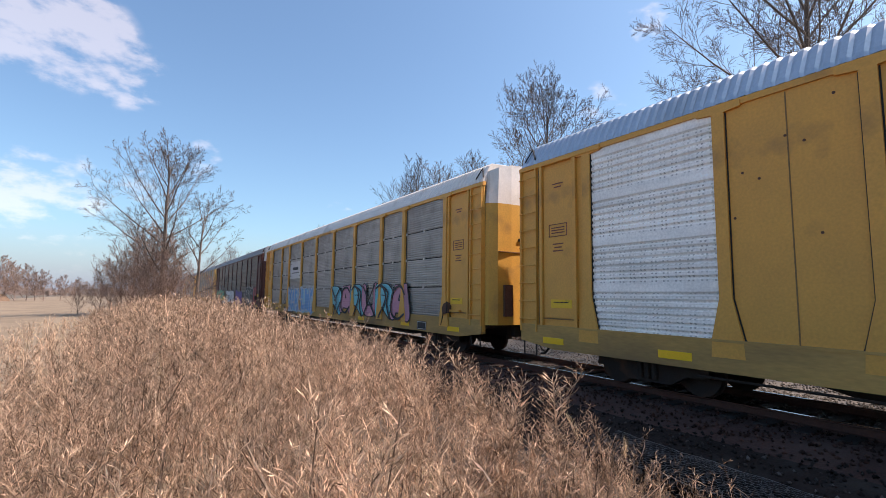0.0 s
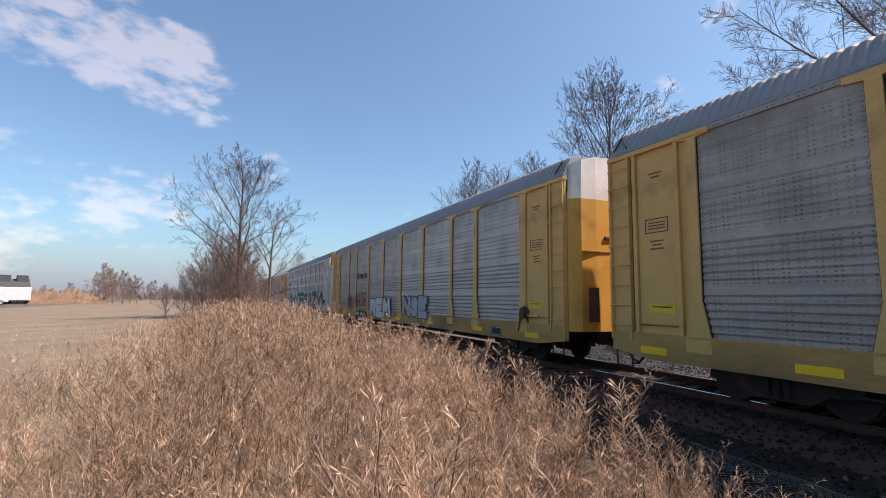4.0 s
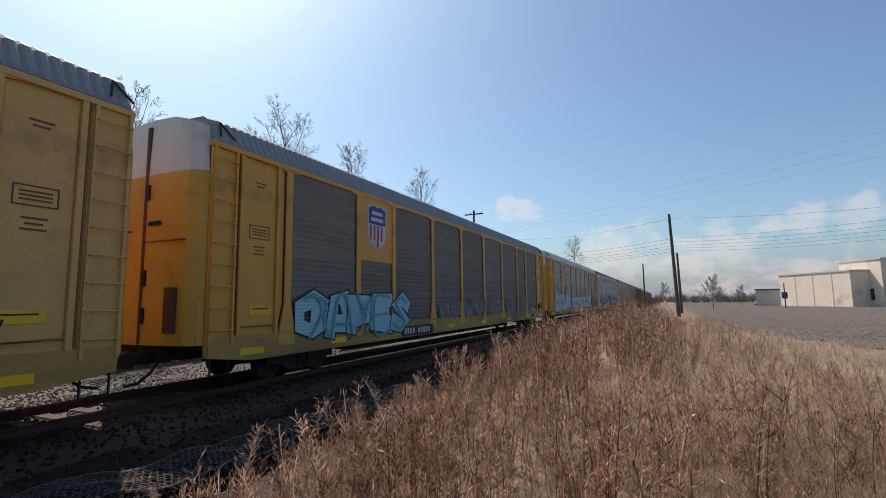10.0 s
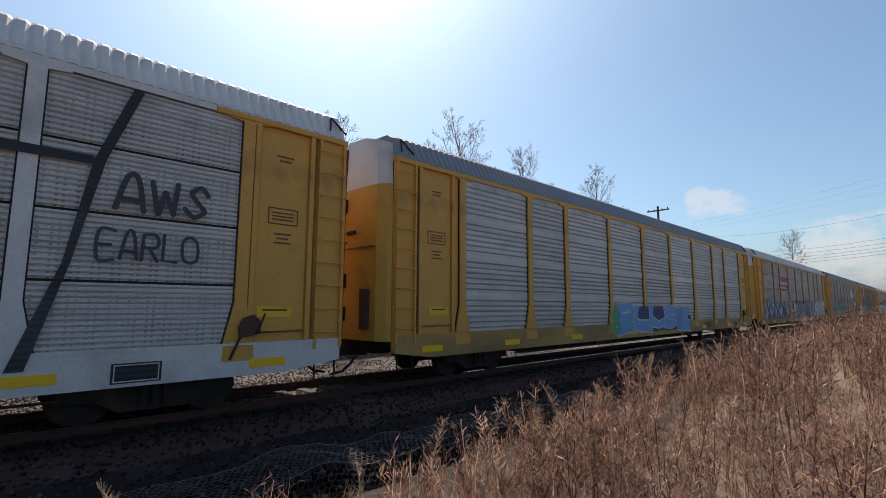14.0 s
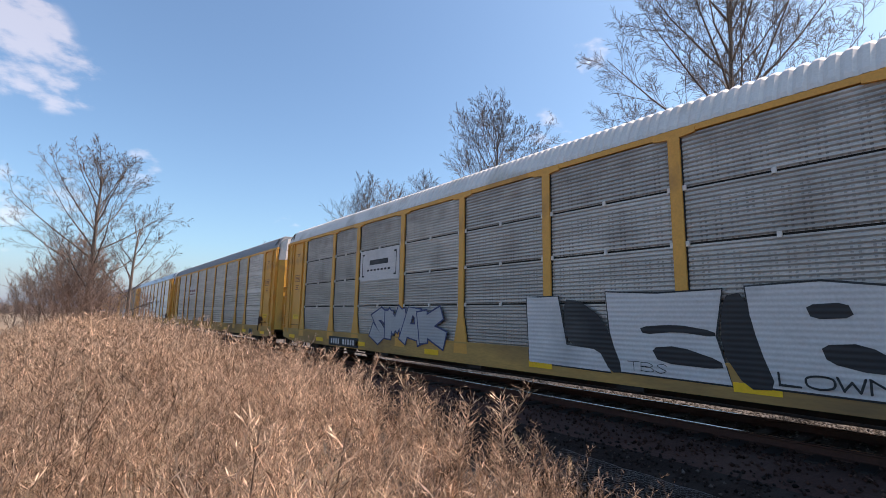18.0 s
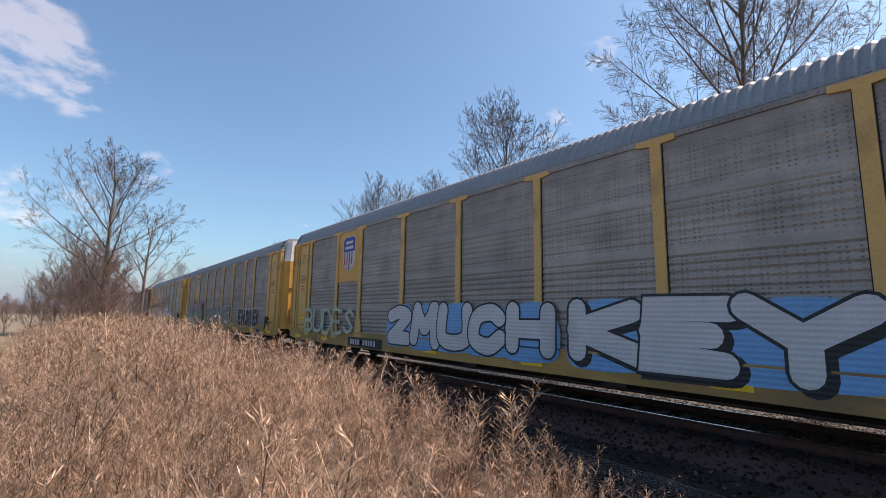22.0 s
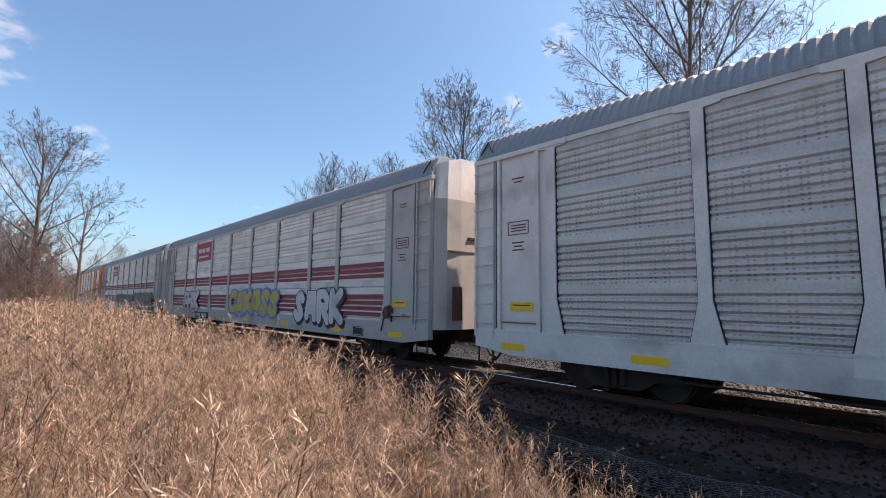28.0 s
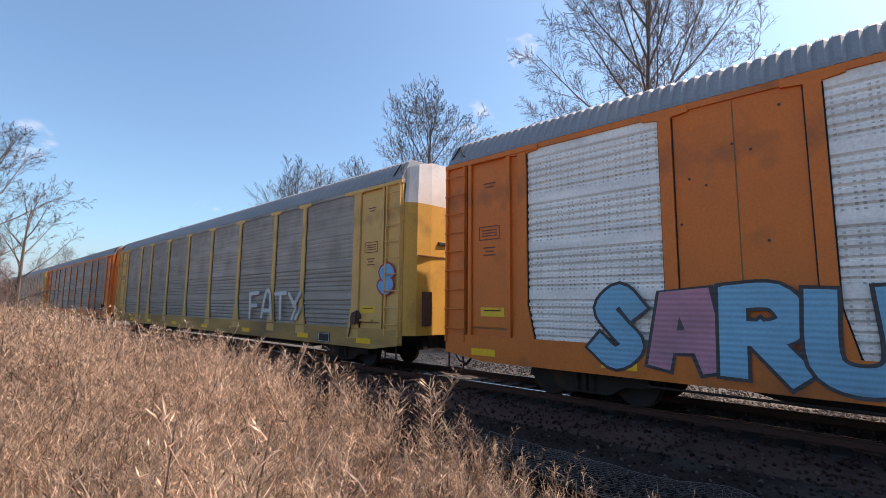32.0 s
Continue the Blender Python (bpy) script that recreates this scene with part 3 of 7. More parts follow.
def wheel():
    bm = bmesh.new()
    for r, a, b in ((0.40, 0.0, 0.10), (0.435, 0.10, 0.13), (0.11, -0.03, 0.16)):
        rod(bm, (a, 0, 0.40), (b, 0, 0.40), r, n=24)
    return bm


def coupler():
    bm = bmesh.new()
    box(bm, -0.10, 0.0, 0.60, 0.10, 0.60, 0.82, 0.02)
    box(bm, -0.17, 0.46, 0.56, 0.20, 0.70, 0.86, 0.03)
    box(bm, -0.45, -0.1, 0.62, 0.45, 0.06, 0.95, 0.02)
    return bm


def hose():
    bm = bmesh.new()
    pts = [(-0.35, 0.1, 0.7), (-0.33, 0.25, 0.45), (-0.28, 0.45, 0.28), (-0.2, 0.68, 0.24)]
    for a, b in zip(pts, pts[1:]):
        rod(bm, a, b, 0.03)
    return bm


def far_side():
    bm = bmesh.new()
    box(bm, SIDE - 0.05, -FRONT, FLOOR, SIDE, HALF, EAVE)
    for e in POSTS:
        box(bm, SIDE, e - 0.1, FLOOR, SIDE + 0.04, e + 0.1, TOP)
    return bm


def slab(x0, x1, w, z0, z1, bevel=0.0):
    return lambda: box(bmesh.new(), x0, -w / 2, z0, x1, w / 2, z1, bevel)


FLIP = Matrix.Rotation(math.pi, 4, "Z")


def at_side(u, z=0.0, out=0.0):
    return Matrix.Translation((-SIDE - out, u, z))


def railcar(label, paint, panels, style="bands", rows=1, roof=None, crown=None, solid=(), solid_paint=None, sill=None, ends=None, bright=(), bands=None, stripes=None, clips=False, doors=None, rail=None, proud=0.0, group="railcars of the train"):
    """A covered car carrier; solid: columns that carry flat painted plates in place of ribbed panels; bright: columns with newer panels."""
    car = tagged(new("railcar"), label, "railcar", group)
    roof, crown, sill, ends = roof or ROOF, crown or WHITE, sill or (GRIMY_SILL if paint in (YELLOW, OLD_YELLOW) else paint), ends or paint

    def frame_bars():
        b = bmesh.new()
        box(b, -1.40, -FRONT + 0.1, SILL + 0.28, 1.40, HALF - 0.1, FLOOR)
        prism(b, [(-FRONT + 0.4, SILL + 0.28), (-FRONT + 0.4, 0.62), (-9.0, 0.6), (-7.6, 0.26), (7.6, 0.26), (9.0, 0.6), (HALF - 0.4, 0.62), (HALF - 0.4, SILL + 0.28)], "x", -0.33, 0.33)
        return b
    hang("underframe", shared("underframe", frame_bars, STEEL), car)

    def sill_bar(x0, x1):
        b = bmesh.new()
        return prism(b, [(-FRONT + 0.05, FLOOR), (-FRONT + 0.05, SILL + 0.14), (-FRONT + 1.1, SILL), (HALF - 1.1, SILL), (HALF - 0.05, SILL + 0.14), (HALF - 0.05, FLOOR)], "x", x0, x1)

    def ledge():
        return box(bmesh.new(), -SIDE - 0.062, -FRONT + 0.05, FLOOR - 0.02, -SIDE + 0.05, HALF - 0.05, FLOOR + 0.02)
    for n, x0, x1, x2 in (("near", -SIDE - 0.05, -SIDE + 0.1, -SIDE - 0.035), ("far", SIDE - 0.1, SIDE + 0.05, SIDE - 0.06)):
        hang("side_sill", shared("side_sill/" + n, lambda: sill_bar(x0, x1), sill), car)
        hang("top_rail", shared("top_rail/" + n, lambda: box(bmesh.new(), x2, -FRONT, TOP, x2 + 0.095, HALF, EAVE - 0.005), rail or paint), car)
    hang("ledge", shared("ledge", ledge, sill), car)
    hang("far_side", shared("far_side", far_side, panels), car)
    hang("roof", shared("roof", roof_shell, roof), car, "ribbed metal roof")
    for c, (a, b) in enumerate(zip(POSTS, POSTS[1:])):
        w, y = b - a - 0.16, (a + b) / 2
        if c in solid:
            hang("side_plate", shared(f"side_plate/{w:.2f}", lambda: ribbed(w, FLOOR, TOP, "flat"), solid_paint or paint), car, at=at_side(y))
            hang("seam", shared("seam", slab(-0.006, 0.004, 0.018, FLOOR + 0.02, TOP - 0.02), STAIN), car, at=at_side(y + 0.12 * (c % 3 - 1)))
            for i in range(7):
                h = (c * 7 + i) * 0.618 % 1
                hang("rust_spot", shared("rust_spot", lambda: rod(bmesh.new(), (-0.008, 0, 0), (0.004, 0, 0), 0.022, n=7), RUST), car, at=at_side(y + (h - 0.5) * w * 0.9, 2.6 + 2.1 * ((h * 7.3) % 1)))
            continue
        m = GALV_NEW if c in bright else panels
        for r in range(rows):
            h = (TOP - FLOOR) / rows
            gap = 0.014 if rows > 1 else 0
            hang("side_panel", shared(f"side_panel/{style}{rows}{r}{w:.2f}", lambda: ribbed(w, FLOOR + h * r + gap, FLOOR + h * (r + 1) - gap, style), m), car, at=at_side(y))
            if clips and r:
                for s in (-1, 0, 1):
                    hang("clip", shared("clip", slab(-0.016, 0.02, 0.06, -0.045, 0.045), WHITE), car, at=at_side(y + s * (w / 2 - 0.05), FLOOR + h * r, 0.01))
            if bands and r:
                hang("band", shared(f"band/{w:.2f}", slab(-0.012, 0.03, w, -0.09, 0.09), bands), car, at=at_side(y, FLOOR + h * r))
        for z in (2.22, 3.26, 4.2) if bands and rows == 1 else ():
            hang("band", shared(f"band/{w:.2f}", slab(-0.012, 0.03, w, -0.09, 0.09), bands), car, at=at_side(y, z))
        if stripes:
            for z in (1.30, 1.47, 1.64, 1.81, 2.44, 2.61, 2.78):
                hang("stripe", shared(f"stripe/{w:.2f}", slab(-0.006, 0.02, w, -0.06, 0.06), stripes), car, "painted dark red stripe", at=at_side(y, z))
    # black sheet added behind the panels, backing the gaps between them
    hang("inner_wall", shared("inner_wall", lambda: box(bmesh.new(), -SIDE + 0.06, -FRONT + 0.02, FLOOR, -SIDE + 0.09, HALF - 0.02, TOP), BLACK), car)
    for e in POSTS:
        hang("post", post_mesh(paint if abs(e) < 11 else ends, proud), car, at=at_side(e))
    for k, reach in ((1, HALF), (-1, FRONT)):
        y = k * (reach - 1.22)
        hang("end_plate", shared("end_plate", slab(0.015, 0.06, 1.56, FLOOR, TOP), ends), car, at=at_side(y))
        hang("door_leaf", shared("door_leaf", slab(-0.006, 0.02, 0.92, FLOOR + 0.2, TOP - 0.12, 0.008), ends), car, at=at_side(k * (reach - 1.26)))
        hang("batten", shared("batten", slab(-0.06, 0.02, 0.09, FLOOR, TOP, 0.006), ends), car, at=at_side(k * (reach - 0.74)))
        hang("batten", shared("batten", slab(-0.05, 0.02, 0.08, FLOOR, TOP, 0.006), ends), car, at=at_side(k * (reach - 1.78)))
        hang("rain_rail", shared("rain_rail", slab(-0.07, 0.0, 2.5, TOP - 0.02, TOP + 0.08, 0.01), ends), car, at=at_side(k * (reach - 1.25)))
        # no slot at the leading end: a brown strip paints the shading there
        hang("slot", shared("slot", slab(-0.012, 0.0, 0.045 if k > 0 else 0.025, FLOOR + 0.05, TOP - 0.05), BLACK if k > 0 else STAIN), car, at=at_side(k * (reach - 0.66), 0, 0.004))
        sign = hang("placard", shared("placard", slab(-0.016, 0.0, 0.62, 1.53, 1.72), PLACARD), car, "yellow warning placard with two dark lines", at=at_side(k * (reach - 1.34)))
        hang("placard_line", shared("placard_line", slab(-0.02, -0.016, 0.44, 1.645, 1.668), RUST), sign)
        hang("placard_line", shared("placard_line", slab(-0.02, -0.016, 0.36, 1.592, 1.612), RUST), sign)
        hang("stirrup", shared("stirrup", stirrup, STEEL), car, at=at_side(k * (reach - 0.34)))
        hang("stencil_frame", shared("stencil_frame", lambda: frame_box(0.56, 0.30), INK["BROWN"]), car, at=at_side(k * (reach - 1.26), 3.32, 0.014))
        for z in (3.38, 3.32, 3.26):
            hang("stencil", shared("stencil/row", slab(-0.014, 0.0, 0.4, -0.012, 0.012), INK["BROWN"]), car, at=at_side(k * (reach - 1.26), z))
        hang("lower_seam", shared("lower_seam", slab(-0.014, 0.0, 1.1, -0.012, 0.012), STAIN), car, at=at_side(k * (reach - 1.28), 1.28))
        hang("roof_brace", shared("roof_brace", lambda: rod(rod(bmesh.new(), (0.03, -0.26, EAVE + 0.12), (0.2, 0.0, EAVE + 0.46), 0.018), (0.2, 0.0, EAVE + 0.46), (0.03, 0.1, EAVE + 0.12), 0.018), BLACK), car, "black brace at the end of the roof", at=at_side(k * (reach - 0.28), 0, 0.05))
        hang("kick_plate", shared(f"kick_plate/{k}", lambda: box(bmesh.new(), -1.02, k * 0.26 - 0.05, 1.22, -0.72, k * 0.26 + 0.05, 2.1), RUST), car, "rusty plate on the end door", at=Matrix.Translation((0, k * reach, 0)))
        hang("door_seam", shared(f"door_seam/{k}", lambda: box(bmesh.new(), -1.18, k * 0.27 - 0.045, 3.02, -0.06, k * 0.27 + 0.045, 3.045), STAIN), car, at=Matrix.Translation((0, k * reach, 0)))
        for z in (4.05, 2.3, 1.55):
            hang("hinge", shared(f"hinge/{k}", lambda: box(bmesh.new(), -0.13, k * 0.31 - 0.03, -0.16, -0.05, k * 0.31 + 0.03, 0.16), BLACK), car, at=Matrix.Translation((0, k * reach, z)))
        for i, z in enumerate((4.42, 4.34, 3.0, 2.92, 2.84)):
            hang("stencil", shared(f"stencil/{i % 2}", slab(-0.014, 0.0, (0.32, 0.22)[i % 2], -0.014, 0.014), INK["BROWN"]), car, at=at_side(k * (reach - 1.26), z))
        strip = shared("corner_strip", slab(-0.012, 0.05, 0.6, SILL + 0.2, TOP + 0.03), ends)
        corner = hang("corner_strip", strip, car, at=at_side(k * (reach - 0.32)))
        hang("ladder", shared("ladder", ladder, ends), corner)
        if k < 0:
            brake = hang("brake_box", shared("brake_box", lambda: prism(bmesh.new(), [(-0.15, 1.52), (0.16, 1.46), (0.19, 1.64), (0.12, 1.78), (-0.04, 1.84), (-0.17, 1.72)], "x", -0.13, 0.0), RUST), car, "rusty brake lever housing", at=at_side(k * (reach - 1.78), -0.26))
            hang("lever", shared("lever", lambda: rod(bmesh.new(), (-0.15, -0.10, 1.52), (-0.19, -0.2, 1.86), 0.018), STEEL), brake)
            hang("chain_rod", shared("chain_rod", lambda: rod(bmesh.new(), (-0.10, 0.16, 1.47), (-0.08, 0.30, 1.12), 0.022), STEEL), brake)
            hang("step_bar", shared("step_bar", slab(-0.09, -0.03, 0.5, 1.30, 1.36), ends), car, at=at_side(k * (reach - 1.35)))
        for s in (1, -1):
            def leaf(z0, z1, lean, s=s, k=k):
                b = door_leaf(z0, z1, lean)
                bmesh.ops.transform(b, matrix=Matrix.Diagonal((s, k, 1, 1)), verts=b.verts)
                if s * k < 0:
                    bmesh.ops.reverse_faces(b, faces=b.faces)
                return b
            door = hang("end_door", shared(f"end_door/{s}{k}", lambda: leaf(FLOOR - 0.12, 4.42, 0), doors or (DOOR_YELLOW if ends in (YELLOW, OLD_YELLOW) else ends)), car, at=Matrix.Translation((0, k * reach, 0)))
            hang("door_top", shared(f"door_top/{s}{k}", lambda: leaf(4.42, 5.62, 1), crown), door, "pale upper door panel")
            if s > 0:
                hang("latch", shared(f"latch/{k}", lambda: box(bmesh.new(), -0.50, k * 0.31 - 0.03, 3.36, -0.16, k * 0.31 + 0.03, 3.44, 0.008), BLACK), car, "black door latch", at=Matrix.Translation((0, k * reach, 0)))
                hang("door_gap", shared(f"door_gap/{k}", lambda: box(bmesh.new(), -0.045, k * 0.27 - 0.04, FLOOR - 0.1, 0.045, k * 0.27 + 0.04, 5.45), RUST), car, "rusty gap between the doors", at=Matrix.Translation((0, k * reach, 0)))
        end = Matrix.Translation((0, reach - 0.02, 0)) if k > 0 else FLIP @ Matrix.Translation((0, reach - 0.02, 0))
        hang("coupler", shared("coupler", coupler, STEEL), car, at=end)
        hang("air_hose", shared("air_hose", hose, BLACK), car, at=end)
        truck = hang("truck", shared("truck", lambda: box(bmesh.new(), -0.9, -0.3, 0.35, 0.9, 0.3, 0.6, 0.03), STEEL), car, "black cast-steel truck", at=Matrix.Translation((0, k * 10.75, 0)))
        for s in (-1, 1):
            hang("truck_side", shared("truck_side", side_frame, STEEL), truck, at=Matrix.Translation((-1.0, 0, 0)) if s < 0 else Matrix.Translation((1.0, 0, 0)) @ FLIP)
            for ax in (-0.87, 0.87):
                hang("wheel", shared("wheel", wheel, STEEL), truck, at=(Matrix.Translation((-0.84, ax, 0)) if s < 0 else Matrix.Translation((0.84, ax, 0)) @ FLIP))
            for ax in (-0.16, 0, 0.16):
                hang("spring", shared("spring", lambda: rod(bmesh.new(), (-0.11, 0, 0.22), (-0.11, 0, 0.54), 0.06, n=8), STEEL), truck, at=Matrix.Translation((-1.0, ax, 0)) if s < 0 else Matrix.Translation((1.0, ax, 0)) @ FLIP)
    for y in (-12.3, -9.2, -5.2, -1.2, 2.6, 6.6, 9.9, 12.8):
        hang("reflector", shared("reflector", slab(-0.06, -0.04, 0.62, SILL + 0.12, SILL + 0.26), REFLECT), car, "yellow reflective strip", at=at_side(y))
    hang("data_board", shared("data_board", slab(-0.058, -0.04, 0.62, SILL + 0.05, SILL + 0.33), INK["BLACK"]), car, at=at_side(-10.4))
    hang("data_frame", shared("data_frame", lambda: frame_box(0.56, 0.24, 0.015), INK["WHITE"]), car, at=at_side(-10.4, SILL + 0.19, 0.062))
    hang("brake_pipe", shared("brake_pipe", lambda: rod(bmesh.new(), (-SIDE + 0.12, -9.6, 0.46), (-SIDE + 0.12, 9.6, 0.46), 0.022), STEEL), car)
    for y in (-3.2, 0.9, 5.1):
        hang("jack_pad", shared("jack_pad", slab(-0.02, 0.1, 0.5, SILL - 0.08, SILL + 0.02), STEEL), car, at=at_side(y))
    return car


def frame_box(w, h, t=0.02):
    """A thin rectangular outline, as of a stencilled box."""
    bm = bmesh.new()
    for a, b, c, d in ((-w / 2, -h / 2, w / 2, -h / 2 + t), (-w / 2, h / 2 - t, w / 2, h / 2), (-w / 2, -h / 2 + t, -w / 2 + t, h / 2 - t), (w / 2 - t, -h / 2 + t, w / 2, h / 2 - t)):
        box(bm, -0.002, a, b, 0.002, c, d)
    return bm


# ---- painted pieces and lettering on the cars ----
def soften(pts, n=1):
    for _ in range(n):
        out = []
        for a, b in zip(pts, pts[1:] + pts[:1]):
            out += [(a[0] * 0.8 + b[0] * 0.2, a[1] * 0.8 + b[1] * 0.2), (a[0] * 0.2 + b[0] * 0.8, a[1] * 0.2 + b[1] * 0.8)]
        pts = out
    return pts


def grown(pts, d):
    """The outline pushed outwards by d."""
    n, out = len(pts), []
    area = sum(pts[i][0] * pts[(i + 1) % n][1] - pts[(i + 1) % n][0] * pts[i][1] for i in range(n))
    s = 1 if area > 0 else -1
    for i in range(n):
        (ax, ay), (bx, by) = pts[i - 1], pts[(i + 1) % n]
        tx, ty = bx - ax, by - ay
        m = math.hypot(tx, ty) or 1
        out.append((pts[i][0] + s * ty / m * d, pts[i][1] - s * tx / m * d))
    return out


def painted(name, shapes, lift, material, car, label=""):
    """Flat paint on the car's side, an object for each shape: a list of (right, up) as one reads it."""
    for i, pts in enumerate(shapes):
        bm = bmesh.new()
        f = bm.faces.new([bm.verts.new((-SIDE - lift - 0.0003 * (i % 9), -p[0], p[1])) for p in pts])
        f.normal_update()
        if f.normal.x > 0:
            f.normal_flip()
        bmesh.ops.triangulate(bm, faces=bm.faces)
        part(name, bm, material, car, label)


def strewn(name, shapes, lift, material, car):
    """Many thin strokes of paint as one part."""
    bm = bmesh.new()
    for i, pts in enumerate(shapes):
        f = bm.faces.new([bm.verts.new((-SIDE - lift - 0.0004 * (i % 7), -p[0], p[1])) for p in pts])
        f.normal_update()
        if f.normal.x > 0:
            f.normal_flip()
    tagged(part(name, bm, material, car), kind="stuff")


GLYPHS = {     # skeletons of sprayed letters on a grid of ten; ~ marks a curved stroke
    "A": "00-3A-7A-A0 23-83", "B": "00-0A ~0A-6A-97-65-05 ~05-75-A2-70-00", "C": "~98-6A-18-02-50-92", "D": "00-0A ~0A-6A-A5-60-00", "E": "9A-0A-00-90 05-75", "F": "9A-0A-00 05-75",
    "G": "~98-5A-08-02-50-92-95 95-55", "H": "00-0A A0-AA 05-A5", "I": "50-5A", "K": "00-0A 9A-05 05-A0", "L": "0A-00-90", "M": "00-1A 1A-54 54-9A 9A-A0", "N": "00-0A 0A-A0 A0-AA", "O": "~5A-08-02-50-A2-A8-5A",
    "P": "00-0A ~0A-7A-A7-75-05", "R": "00-0A ~0A-7A-A7-75-05 45-A0", "S": "~98-6A-28-55-82-40-02", "T": "0A-AA 5A-50", "U": "~0A-02-50-A2-AA", "V": "0A-50 50-AA", "W": "0A-20 20-57 57-80 80-AA", "X": "00-AA 0A-A0",
    "Y": "0A-55-AA 55-50", "Z": "0A-AA AA-00 00-A0", "2": "~08-5A-98-65-00 00-90", "8": "~55-18-5A-98-55-02-50-A2-55", "+": "53-57 35-75", "?": "0A-64-30 AA-45 60-A4", "!": "~09-4A-76-20 ~3A-98-84-A0",
}
STYLES = {     # half width of a stroke, outline, bend of the ends, looseness
    "bub": (0.150, 0.045, 0.0, 0.07), "fat": (0.15, 0.050, 0.0, 0.06), "blk": (0.135, 0.050, 0.0, 0.04), "curvy": (0.115, 0.075, 0.6, 0.13), "slant": (0.112, 0.055, 0.45, 0.09), "wild": (0.125, 0.045, 0.8, 0.15), "loop": (0.056, 0.034, 0.0, 0.22), "wire": (0.052, 0.026, 0.5, 0.16), "tag": (0.034, 0.0, 0.0, 0.08), "mop": (0.070, 0.0, 0.0, 0.06),
}


def curve_through(pts, steps=5):
    """A smooth line through the points."""
    if len(pts) < 3:
        return pts
    ends = [pts[-2]] + pts + [pts[1]] if pts[0] == pts[-1] else [pts[0]] + pts + [pts[-1]]
    out = []
    for a, b, c, d in zip(ends, ends[1:], ends[2:], ends[3:]):
        for i in range(steps):
            t = i / steps
            out.append(tuple(0.5 * (2 * b[k] + (c[k] - a[k]) * t + (2 * a[k] - 5 * b[k] + 4 * c[k] - d[k]) * t * t + (3 * b[k] - a[k] - 3 * c[k] + d[k]) * t ** 3) for k in (0, 1)))
    return out + [pts[-1]]


def ribbon(pts, half, grow_by, flare, round_ends):
    """Quads along a line, mitred at its bends, with round or flared ends."""
    left, right, n = [], [], len(pts)
    for i, p in enumerate(pts):
        a, b = pts[max(0, i - 1)], pts[min(n - 1, i + 1)]
        if i in (0, n - 1) and n > 2 and math.dist(pts[0], pts[-1]) < 1e-4:
            a, b = pts[-2], pts[1]
        tx, ty = b[0] - a[0], b[1] - a[1]
        m = math.hypot(tx, ty) or 1
        tx, ty = tx / m, ty / m
        w = half * (1 + flare * abs(2 * i / (n - 1) - 1) ** 2 * (1 if i else 0.4)) + grow_by
        if 0 < i < n - 1:
            ux, uy = p[0] - a[0], p[1] - a[1]
            k = abs(tx * ux + ty * uy) / (math.hypot(ux, uy) or 1)
            w /= max(0.62, k)
        q = p
        if i in (0, n - 1) and not round_ends:
            s = (half * 0.7 + grow_by) * (-1 if i == 0 else 1)
            q = (p[0] + tx * s, p[1] + ty * s)
        left.append((q[0] - ty * w, q[1] + tx * w))
        right.append((q[0] + ty * w, q[1] - tx * w))
    verts = left + right
    faces = [(k, n + k, n + k + 1, k + 1) for k in range(n - 1)]
    if round_ends:
        for k, sign in ((0, -1), (n - 1, 1)):
            (lx, ly), (rx, ry) = left[k], right[k]
            cx, cy, m = (lx + rx) / 2, (ly + ry) / 2, len(verts)
            ox, oy = (rx - lx) / 2, (ry - ly) / 2
            tx, ty = -oy * sign, ox * sign
            verts += [(cx - ox * math.cos(a) + tx * math.sin(a), cy - oy * math.cos(a) + ty * math.sin(a)) for a in (0.52, 1.05, 1.57, 2.09, 2.62)]
            faces.append((k, *range(m, m + 5), n + k))
    return verts, faces


def sprayed(name, strips, lift, material, car, label=""):
    bm = bmesh.new()
    for i, (verts, faces) in enumerate(strips):
        vs = [bm.verts.new((-SIDE - lift - 0.0001 * i - 0.00002 * (k % (len(verts) // 2)), -p[0], p[1])) for k, p in enumerate(verts)]
        for ids in faces:
            f = bm.faces.new([vs[k] for k in ids])
            f.normal_update()
            if f.normal.x > 0:
                f.normal_flip()
    return part(name, bm, material, car, label)


